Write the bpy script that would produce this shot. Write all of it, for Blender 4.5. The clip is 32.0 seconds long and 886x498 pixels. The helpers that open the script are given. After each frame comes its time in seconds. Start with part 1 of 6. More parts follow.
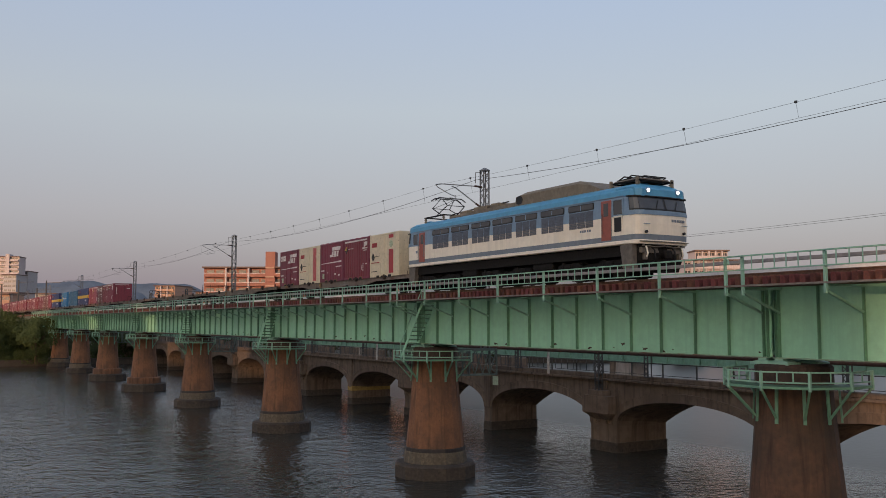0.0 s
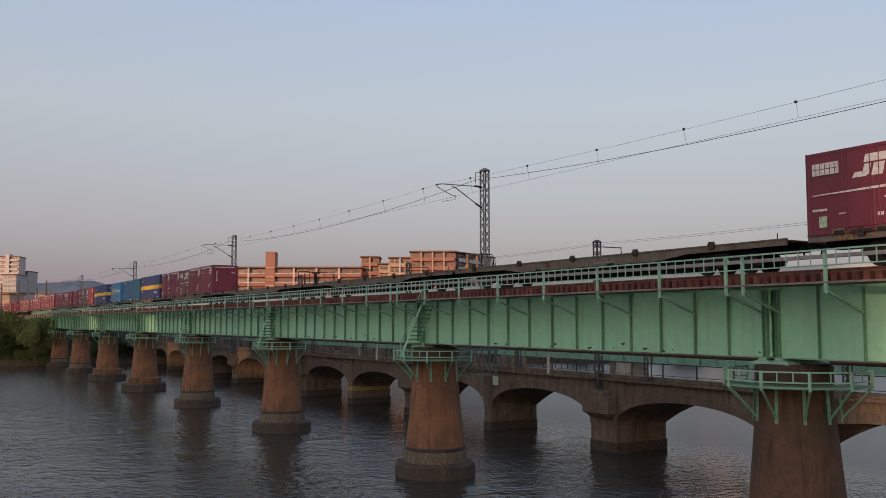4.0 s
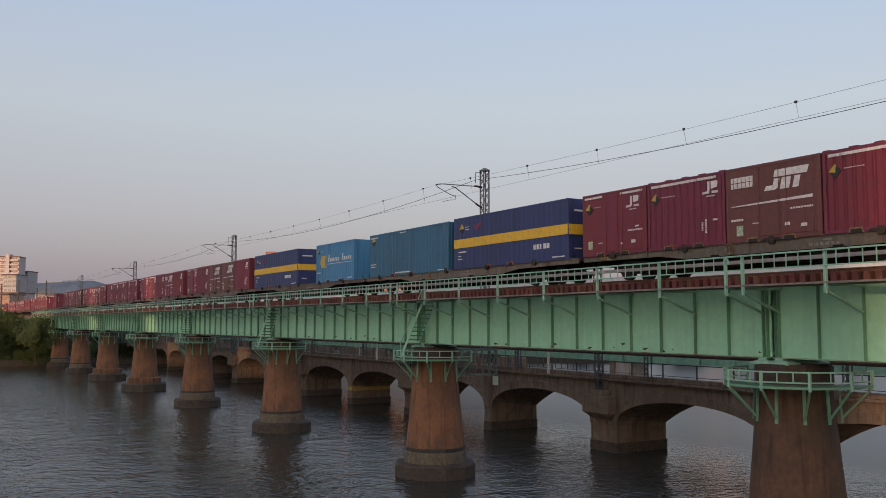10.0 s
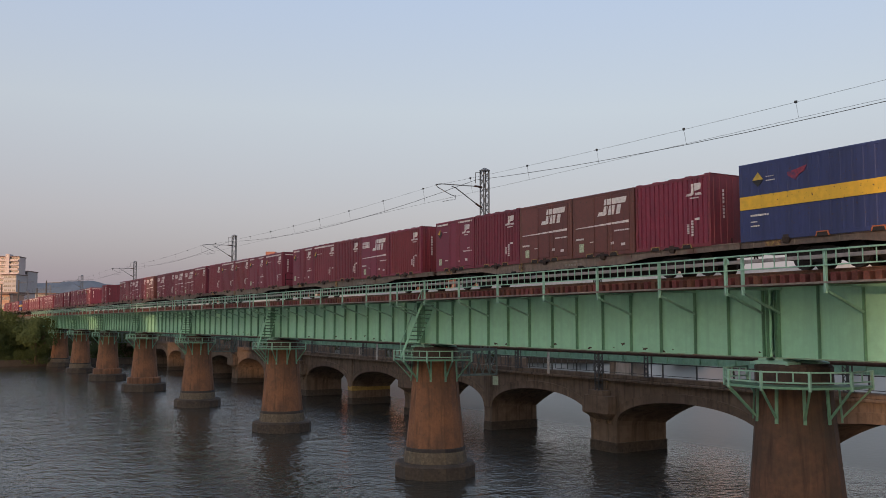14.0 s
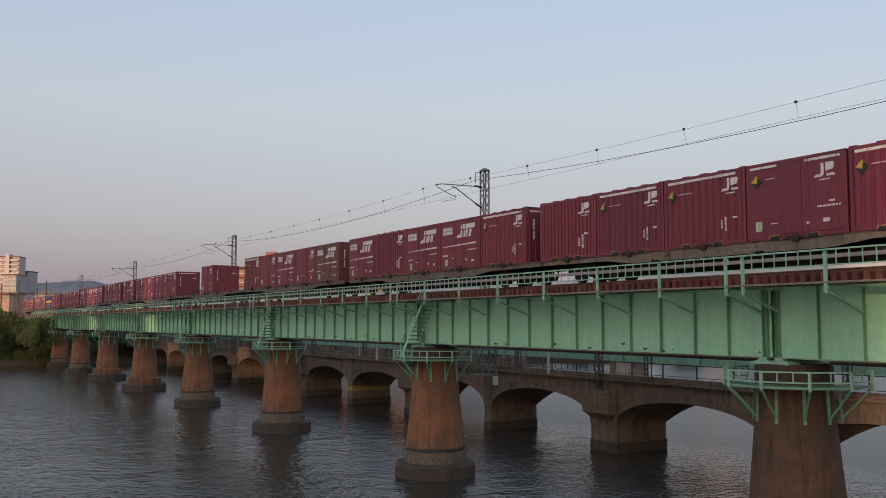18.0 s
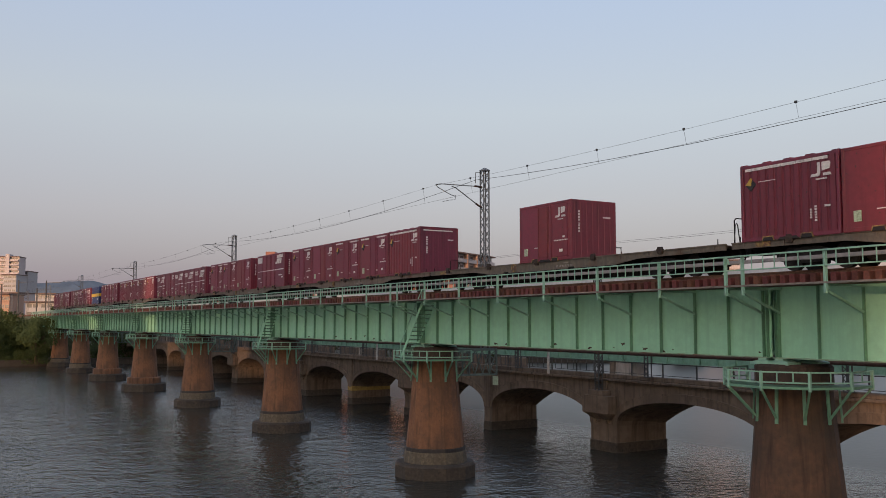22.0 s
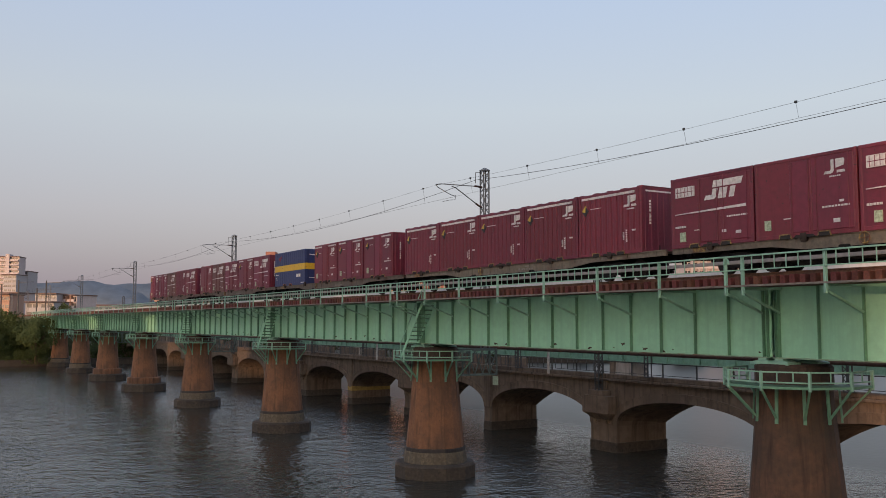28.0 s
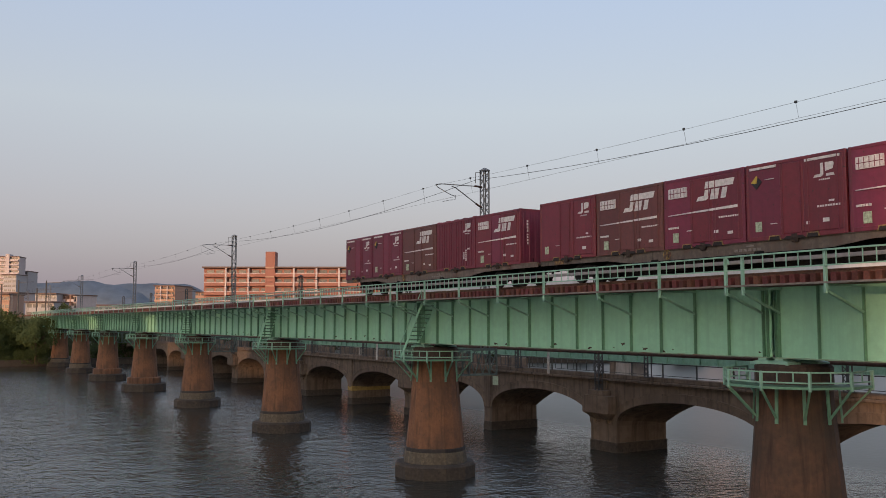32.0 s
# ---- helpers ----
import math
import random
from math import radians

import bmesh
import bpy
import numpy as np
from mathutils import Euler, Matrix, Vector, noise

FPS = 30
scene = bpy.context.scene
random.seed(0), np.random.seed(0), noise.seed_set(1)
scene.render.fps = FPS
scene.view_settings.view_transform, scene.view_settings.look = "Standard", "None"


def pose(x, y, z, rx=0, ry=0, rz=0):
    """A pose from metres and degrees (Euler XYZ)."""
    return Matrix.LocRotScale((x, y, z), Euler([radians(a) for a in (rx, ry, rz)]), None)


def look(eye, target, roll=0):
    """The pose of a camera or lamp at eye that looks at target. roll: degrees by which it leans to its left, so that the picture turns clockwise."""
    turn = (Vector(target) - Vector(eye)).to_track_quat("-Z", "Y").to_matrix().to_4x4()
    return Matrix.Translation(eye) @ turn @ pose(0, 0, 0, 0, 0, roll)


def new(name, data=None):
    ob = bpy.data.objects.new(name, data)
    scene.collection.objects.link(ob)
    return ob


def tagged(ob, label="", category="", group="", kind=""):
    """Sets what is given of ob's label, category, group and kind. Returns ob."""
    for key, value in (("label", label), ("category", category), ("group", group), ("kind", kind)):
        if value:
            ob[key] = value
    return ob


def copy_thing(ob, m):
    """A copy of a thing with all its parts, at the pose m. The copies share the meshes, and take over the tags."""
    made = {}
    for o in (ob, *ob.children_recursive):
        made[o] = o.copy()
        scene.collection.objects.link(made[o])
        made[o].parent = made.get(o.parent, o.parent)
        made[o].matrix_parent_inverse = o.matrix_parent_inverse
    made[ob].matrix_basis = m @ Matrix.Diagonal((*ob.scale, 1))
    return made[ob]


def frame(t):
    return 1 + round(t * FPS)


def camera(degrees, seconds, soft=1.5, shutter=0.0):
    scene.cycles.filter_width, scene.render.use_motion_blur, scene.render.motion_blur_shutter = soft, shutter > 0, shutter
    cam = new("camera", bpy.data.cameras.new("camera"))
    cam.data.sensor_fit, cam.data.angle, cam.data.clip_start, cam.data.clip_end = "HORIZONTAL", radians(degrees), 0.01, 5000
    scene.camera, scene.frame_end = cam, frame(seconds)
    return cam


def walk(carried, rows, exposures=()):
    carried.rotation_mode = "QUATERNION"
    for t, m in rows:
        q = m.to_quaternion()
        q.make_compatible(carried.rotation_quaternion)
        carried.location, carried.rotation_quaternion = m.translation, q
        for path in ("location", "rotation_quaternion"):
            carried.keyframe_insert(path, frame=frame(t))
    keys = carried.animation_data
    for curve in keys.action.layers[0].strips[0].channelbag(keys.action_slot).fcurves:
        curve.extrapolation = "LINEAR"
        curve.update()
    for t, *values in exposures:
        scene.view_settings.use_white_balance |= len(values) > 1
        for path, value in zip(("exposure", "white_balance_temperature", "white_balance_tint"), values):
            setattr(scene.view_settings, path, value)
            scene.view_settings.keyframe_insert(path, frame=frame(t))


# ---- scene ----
# Camera: a tripod beside the river, 7.9 m over the water.
EYE = Vector((0.0, 0.0, 7.896))
YAW, TILT = radians(59.326), radians(4.616)
AHEAD = Vector((-math.sin(YAW) * math.cos(TILT), math.cos(YAW) * math.cos(TILT), math.sin(TILT)))
cam = camera(52.3, 32.0, soft=0.82)
walk(cam, [(0.0, look(EYE, EYE + AHEAD * 100)), (32.0, look(EYE, EYE + AHEAD * 100))], exposures=[(0.0, -0.2), (1.0, -0.1), (3.0, -0.12), (6.0, -0.27), (9.0, -0.14), (11.0, -0.05), (17.0, -0.03), (22.0, -0.06), (28.0, -0.01), (32.0, -0.03)])

# World: a low evening sun behind the camera, with a hazy clear sky.
SUN_EL, SUN_AZ = radians(7.0), radians(143.0)   # azimuth from +Y towards +X
world = bpy.data.worlds.new("sky")
scene.world = world
world.use_nodes = True
wn = world.node_tree.nodes
wl = world.node_tree.links
sky = wn.new("ShaderNodeTexSky")
sky.sky_type = "NISHITA"
sky.sun_disc = False
sky.sun_elevation, sky.sun_rotation = SUN_EL, SUN_AZ
sky.air_density, sky.dust_density, sky.ozone_density = 1.0, 3.0, 1.0
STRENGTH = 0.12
# a gradient by height, tuned to the view's sky colours, greys the clear sky near the horizon
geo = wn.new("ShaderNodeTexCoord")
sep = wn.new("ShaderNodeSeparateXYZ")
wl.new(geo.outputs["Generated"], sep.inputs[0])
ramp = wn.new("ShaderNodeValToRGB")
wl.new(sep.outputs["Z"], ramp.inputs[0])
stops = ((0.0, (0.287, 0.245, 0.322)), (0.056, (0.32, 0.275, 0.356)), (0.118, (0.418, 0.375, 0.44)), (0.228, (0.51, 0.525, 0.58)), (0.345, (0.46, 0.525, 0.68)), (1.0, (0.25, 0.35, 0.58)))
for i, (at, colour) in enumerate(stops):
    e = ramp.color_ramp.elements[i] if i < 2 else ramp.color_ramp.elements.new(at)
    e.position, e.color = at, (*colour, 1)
# scaled up by 1 / STRENGTH, so the low background strength cancels out
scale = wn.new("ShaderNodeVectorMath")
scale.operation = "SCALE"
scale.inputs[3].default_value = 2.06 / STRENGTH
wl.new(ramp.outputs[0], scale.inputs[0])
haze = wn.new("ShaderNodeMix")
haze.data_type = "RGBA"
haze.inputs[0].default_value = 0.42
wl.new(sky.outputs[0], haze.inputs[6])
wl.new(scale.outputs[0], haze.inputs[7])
# a warm lobe round the low sun, added out of view to brighten faces towards the camera
glow_dot = wn.new("ShaderNodeVectorMath")
glow_dot.operation = "DOT_PRODUCT"
wl.new(geo.outputs["Generated"], glow_dot.inputs[0])
glow_dot.inputs[1].default_value = (math.sin(SUN_AZ), math.cos(SUN_AZ), 0.12)
glow_pow = wn.new("ShaderNodeMath")
glow_pow.operation = "POWER"
glow_max = wn.new("ShaderNodeMath")
glow_max.operation = "MAXIMUM"
glow_max.inputs[1].default_value = 0.0
wl.new(glow_dot.outputs["Value"], glow_max.inputs[0])
wl.new(glow_max.outputs[0], glow_pow.inputs[0])
glow_pow.inputs[1].default_value = 1.6
glow = wn.new("ShaderNodeVectorMath")
glow.operation = "MULTIPLY_ADD"
wl.new(glow_pow.outputs[0], glow.inputs[0])
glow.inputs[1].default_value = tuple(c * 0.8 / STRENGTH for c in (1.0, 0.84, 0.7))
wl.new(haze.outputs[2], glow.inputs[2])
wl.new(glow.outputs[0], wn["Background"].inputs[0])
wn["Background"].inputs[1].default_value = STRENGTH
sun = new("sun", bpy.data.lights.new("sun", "SUN"))
sun.data.energy, sun.data.angle, sun.data.color = 2.6, radians(0.5), (1.0, 0.6, 0.36)
TO_SUN = Vector((math.sin(SUN_AZ) * math.cos(SUN_EL), math.cos(SUN_AZ) * math.cos(SUN_EL), math.sin(SUN_EL)))
sun.matrix_world = look(TO_SUN * 300, (0, 0, 0))


# ---- building blocks ----
class Solid:
    """Collects vertices and faces of one mesh."""

    def __init__(self):
        self.v, self.f = [], []

    def add(self, verts, faces):
        n = len(self.v)
        self.v += [tuple(p) for p in verts]
        self.f += [tuple(n + i for i in face) for face in faces]
        return self

    def box(self, x0, x1, y0, y1, z0, z1, c=0.0):
        """An upright box, with its edges cut by c."""
        if x0 > x1: x0, x1 = x1, x0
        if y0 > y1: y0, y1 = y1, y0
        if z0 > z1: z0, z1 = z1, z0
        if c <= 0:
            return self.add([(x, y, z) for x in (x0, x1) for y in (y0, y1) for z in (z0, z1)],
                            [(0, 1, 3, 2), (4, 6, 7, 5), (0, 4, 5, 1), (2, 3, 7, 6), (0, 2, 6, 4), (1, 5, 7, 3)])
        c = min(c, (x1 - x0) * 0.45, (y1 - y0) * 0.45, (z1 - z0) * 0.45)
        ring = lambda a, b, e: [(a[0] + e, a[1]), (b[0] - e, a[1]), (b[0], a[1] + e), (b[0], b[1] - e), (b[0] - e, b[1]), (a[0] + e, b[1]), (a[0], b[1] - e), (a[0], a[1] + e)]
        rows = []
        for z, k in ((z0, c), (z0 + c, 0), (z1 - c, 0), (z1, c)):
            rows.append([(x, y, z) for x, y in ring((x0 + k, y0 + k), (x1 - k, y1 - k), c if k == 0 else c * 0.4)])
        return self.loft(rows)

    def loft(self, rows, ends=True):
        """Closed rings of equal length, skinned one after another."""
        n, k = len(rows[0]), len(rows)
        faces = [(r * n + i, r * n + (i + 1) % n, (r + 1) * n + (i + 1) % n, (r + 1) * n + i) for r in range(k - 1) for i in range(n)]
        if ends:
            faces += [tuple(range(n))[::-1], tuple((k - 1) * n + i for i in range(n))]
        return self.add([p for r in rows for p in r], faces)

    def beam(self, p, q, w, h, up=(0, 0, 1)):
        """A bar of section w (sideways) by h from p to q."""
        p, q = Vector(p), Vector(q)
        d = (q - p).normalized()
        side = d.cross(Vector(up))
        if side.length < 1e-4:
            side = d.cross(Vector((1, 0, 0)))
        side.normalize()
        top = side.cross(d)
        ring = [side * (a * w / 2) + top * (b * h / 2) for a, b in ((-1, -1), (1, -1), (1, 1), (-1, 1))]
        return self.loft([[p + r for r in ring], [q + r for r in ring]])

    def tube(self, p, q, r, n=8, r2=None):
        p, q = Vector(p), Vector(q)
        d = (q - p).normalized()
        a = d.orthogonal().normalized()
        b = d.cross(a)
        ring = lambda o, k: [o + (a * math.cos(t) + b * math.sin(t)) * k for t in (2 * math.pi * i / n for i in range(n))]
        return self.loft([ring(p, r), ring(q, r if r2 is None else r2)])

    def pipe(self, points, r, n=6):
        """A bent pipe through points."""
        pts = [Vector(p) for p in points]
        rows, a = [], None
        for i, p in enumerate(pts):
            d = (pts[min(i + 1, len(pts) - 1)] - pts[max(i - 1, 0)]).normalized()
            a = d.orthogonal().normalized() if a is None else (a - d * a.dot(d)).normalized()
            b = d.cross(a)
            rows.append([p + (a * math.cos(t) + b * math.sin(t)) * r for t in (2 * math.pi * k / n for k in range(n))])
        return self.loft(rows)

    def prism(self, profile, y0, y1, axis="y"):
        """A flat outline (x, z), drawn from y0 to y1; axis 'x' takes (y, z), axis 'z' takes (x, y)."""
        put = {"y": lambda a, b, c: (a, c, b), "x": lambda a, b, c: (c, a, b), "z": lambda a, b, c: (a, b, c)}[axis]
        return self.loft([[put(a, b, c) for a, b in profile] for c in (y0, y1)])


def part(name, m, mat, parent=None, label="", smooth=False):
    """One mesh object from a Solid (or from mesh data), under its thing."""
    if isinstance(m, Solid):
        data = bpy.data.meshes.new(name)
        data.from_pydata(m.v, [], m.f)
        bm = bmesh.new()
        bm.from_mesh(data)
        bmesh.ops.recalc_face_normals(bm, faces=bm.faces)
        bm.to_mesh(data)
        bm.free()
        if smooth:
            data.polygons.foreach_set("use_smooth", [True] * len(data.polygons))
        if mat:
            data.materials.append(mat)
    else:
        data = m
    ob = new(name, data)
    if parent:
        ob.parent = parent
    if label:
        ob["label"] = label
    return ob


def thing(name, label, category, group="", kind="", at=(0, 0, 0)):
    ob = new(name)
    ob.empty_display_size = 0.3
    ob.location = at
    return tagged(ob, label, category, group, kind)


# ---- materials ----
def material(name, colour, rough=0.6, metal=0.0, grain=8.0, vary=0.12, stain=None, stain_scale=0.6, stain_at=0.55, bump=0.15, bump_scale=40.0,
             streak=0.0, random_tone=0.0, spec=0.5, stretch=(1, 1, 1), soft=0.18, specks=None):
    """A painted or mineral surface: fine grain, broad stains, optional upright streaks, small relief."""
    mat = bpy.data.materials.new(name)
    mat.use_nodes = True
    nt = mat.node_tree
    n, k = nt.nodes, nt.links
    bsdf = n["Principled BSDF"]
    bsdf.inputs["Metallic"].default_value = metal
    bsdf.inputs["Specular IOR Level"].default_value = spec
    geo = n.new("ShaderNodeTexCoord")
    mp = n.new("ShaderNodeMapping")
    mp.inputs["Scale"].default_value = stretch
    k.new(geo.outputs["Object"], mp.inputs["Vector"])

    def noise_tex(scale, detail, vec=None, rough_=0.6):
        t = n.new("ShaderNodeTexNoise")
        t.inputs["Scale"].default_value, t.inputs["Detail"].default_value, t.inputs["Roughness"].default_value = scale, detail, rough_
        k.new(vec or mp.outputs[0], t.inputs["Vector"])
        return t

    def ramp(src, lo, hi):
        r = n.new("ShaderNodeMapRange")
        r.inputs["From Min"].default_value, r.inputs["From Max"].default_value = lo, hi
        k.new(src, r.inputs["Value"])
        return r.outputs[0]

    def mix(fac, a, b, mode="MIX"):
        x = n.new("ShaderNodeMix")
        x.data_type, x.blend_type = "RGBA", mode
        if isinstance(fac, float):
            x.inputs[0].default_value = fac
        else:
            k.new(fac, x.inputs[0])
        for i, c in ((6, a), (7, b)):
            if isinstance(c, tuple):
                x.inputs[i].default_value = (*c, 1)
            else:
                k.new(c, x.inputs[i])
        return x.outputs[2]

    dark = tuple(c * (1 - vary * 1.6) for c in colour)
    light = tuple(min(1, c * (1 + vary)) for c in colour)
    fine = noise_tex(grain, 6)
    col = mix(ramp(fine.outputs[0], 0.3, 0.7), dark, light)
    big = noise_tex(stain_scale, 5)
    if stain:
        col = mix(ramp(big.outputs[0], stain_at, stain_at + soft), col, stain)
    if streak:
        m2 = n.new("ShaderNodeMapping")
        m2.inputs["Scale"].default_value = (2.2, 2.2, 0.12)
        k.new(geo.outputs["Object"], m2.inputs["Vector"])
        s = noise_tex(1.6, 4, m2.outputs[0], 0.55)
        col = mix(ramp(s.outputs[0], 0.5, 0.72), col, tuple(c * (1 - streak) for c in colour))
    if specks:
        col = mix(ramp(noise_tex(11.0, 3, None, 0.5).outputs[0], 0.66, 0.74), col, specks)
    if random_tone:
        info = n.new("ShaderNodeObjectInfo")
        hsv = n.new("ShaderNodeHueSaturation")
        k.new(ramp(info.outputs["Random"], 0.0, 1.0), hsv.inputs["Value"])
        r = hsv.inputs["Value"].links[0].from_node
        r.inputs["To Min"].default_value, r.inputs["To Max"].default_value = 1 - random_tone, 1 + random_tone
        turn = n.new("ShaderNodeMath")
        turn.operation = "MULTIPLY"
        turn.inputs[1].default_value = 7.31
        k.new(info.outputs["Random"], turn.inputs[0])
        other = n.new("ShaderNodeMath")
        other.operation = "FRACT"
        k.new(turn.outputs[0], other.inputs[0])
        shift = n.new("ShaderNodeMapRange")
        shift.inputs["To Min"].default_value, shift.inputs["To Max"].default_value = 0.5 - random_tone * 0.09, 0.5 + random_tone * 0.06
        k.new(other.outputs[0], shift.inputs["Value"])
        k.new(shift.outputs[0], hsv.inputs["Hue"])
        k.new(col, hsv.inputs["Color"])
        col = hsv.outputs[0]
    k.new(col, bsdf.inputs["Base Color"])
    rr = n.new("ShaderNodeMapRange")
    rr.inputs["To Min"].default_value, rr.inputs["To Max"].default_value = max(0.05, rough - 0.1), min(1, rough + 0.12)
    k.new(fine.outputs[0], rr.inputs["Value"])
    k.new(rr.outputs[0], bsdf.inputs["Roughness"])
    if bump:
        b = n.new("ShaderNodeBump")
        b.inputs["Strength"].default_value, b.inputs["Distance"].default_value = bump, 0.02
        k.new(noise_tex(bump_scale, 5).outputs[0], b.inputs["Height"])
        k.new(b.outputs[0], bsdf.inputs["Normal"])
    return mat


GREEN = material("green_bridge_paint", (0.275, 0.535, 0.365), 0.5, grain=3, vary=0.07, stain=(0.235, 0.46, 0.31), stain_scale=0.35, streak=0.14, bump=0.05)
GREEN_LIGHT = material("pale_green_rail_paint", (0.25, 0.44, 0.33), 0.5, grain=5, vary=0.1, stain=(0.2, 0.33, 0.25), stain_scale=1.2, bump=0.05)
# darker copy of the bridge green, for platform floors and stair treads
GREEN_DARKER = material("darker_green_paint", (0.115, 0.225, 0.155), 0.6, grain=5, vary=0.15, stain=(0.08, 0.12, 0.075), stain_scale=1.5, stain_at=0.58, streak=0.3, bump=0.08)
TIDE = material("black_tide_stain", (0.03, 0.024, 0.02), 0.7, grain=5, vary=0.3, bump=0.3, bump_scale=15)
FLANGE = material("stained_flange_paint", (0.22, 0.32, 0.22), 0.6, grain=4, vary=0.15, stain=(0.14, 0.085, 0.055), stain_scale=1.5, stain_at=0.47, bump=0.1)
RUST = material("rusty_steel", (0.13, 0.065, 0.04), 0.85, grain=12, vary=0.25, stain=(0.08, 0.05, 0.04), stain_scale=2, bump=0.2)
SLEEPER = material("reddish_sleeper_timber", (0.17, 0.055, 0.04), 0.8, grain=10, vary=0.2, stain=(0.1, 0.04, 0.03), stain_scale=3, random_tone=0.25, bump=0.3)
RUST_DARK = material("dark_flaking_rust", (0.05, 0.034, 0.024), 0.9, grain=15, vary=0.4, stain=(0.12, 0.06, 0.03), stain_scale=6, bump=0.2)
# darker bridge green; the shade on the near ribs is put into this colour
GREEN_SHADE_TINT = material("shade_tinted_green_paint", (0.135, 0.29, 0.19), 0.55, grain=5, vary=0.12, stain=(0.1, 0.2, 0.13), stain_scale=1.5, stain_at=0.56, streak=0.25, bump=0.06)
PIER = material("weathered_pier_brick", (0.2, 0.092, 0.045), 0.85, grain=6.0, vary=0.14, stain=(0.075, 0.042, 0.028), stain_scale=0.6, stain_at=0.44, soft=0.26, streak=0.7, bump=0.3, bump_scale=7, specks=(0.07, 0.045, 0.03))
# copy of PIER for the near piers: stain streaks, plus their shade put into the colour
PIER_SHADED = material("shaded_streaked_pier_brick", (0.115, 0.058, 0.034), 0.85, grain=5.0, vary=0.22, stain=(0.048, 0.034, 0.023), stain_scale=0.5, stain_at=0.4, soft=0.26, streak=0.75, bump=0.3, bump_scale=7, specks=(0.05, 0.04, 0.028))
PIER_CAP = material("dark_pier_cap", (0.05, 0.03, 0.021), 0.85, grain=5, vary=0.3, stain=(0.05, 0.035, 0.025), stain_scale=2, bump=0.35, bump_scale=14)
PLINTH = material("olive_grey_damp_render", (0.125, 0.1, 0.068), 0.85, grain=7, vary=0.3, stain=(0.06, 0.048, 0.035), stain_scale=1.2, stain_at=0.54, streak=0.4, bump=0.4, bump_scale=12)
PIER_LOW = material("damp_pier_concrete", (0.06, 0.045, 0.033), 0.85, grain=6, vary=0.4, stain=(0.03, 0.024, 0.019), stain_scale=0.8, streak=0.3, bump=0.4, bump_scale=12)
DARK_STEEL = material("dark_steel", (0.06, 0.057, 0.055), 0.6, grain=8, vary=0.2, bump=0.1)
GALV = material("weathered_galvanised_steel", (0.2, 0.195, 0.19), 0.55, metal=0.3, grain=9, vary=0.2, bump=0.1)
CONCRETE = material("dark_weathered_concrete", (0.16, 0.115, 0.083), 0.88, grain=2, vary=0.25, stain=(0.085, 0.06, 0.045), stain_scale=0.5, streak=0.6, bump=0.35, bump_scale=10)
# ---- the railway girder bridge ----
TRACK_Y, RAIL_Z = 25.02, 9.53
SPAN, GAP0 = 23.3, -20.0            # joints between spans at GAP0 - SPAN * n
FIRST, LAST = -4, 8                 # joints, from the far right to the far left


RIBS = (-0.27, -1.73, -3.26, -4.96, -6.58, -8.23, -9.88, -11.56, -13.24, -14.92, -16.59, -18.26, -19.92, -21.47, -22.95)


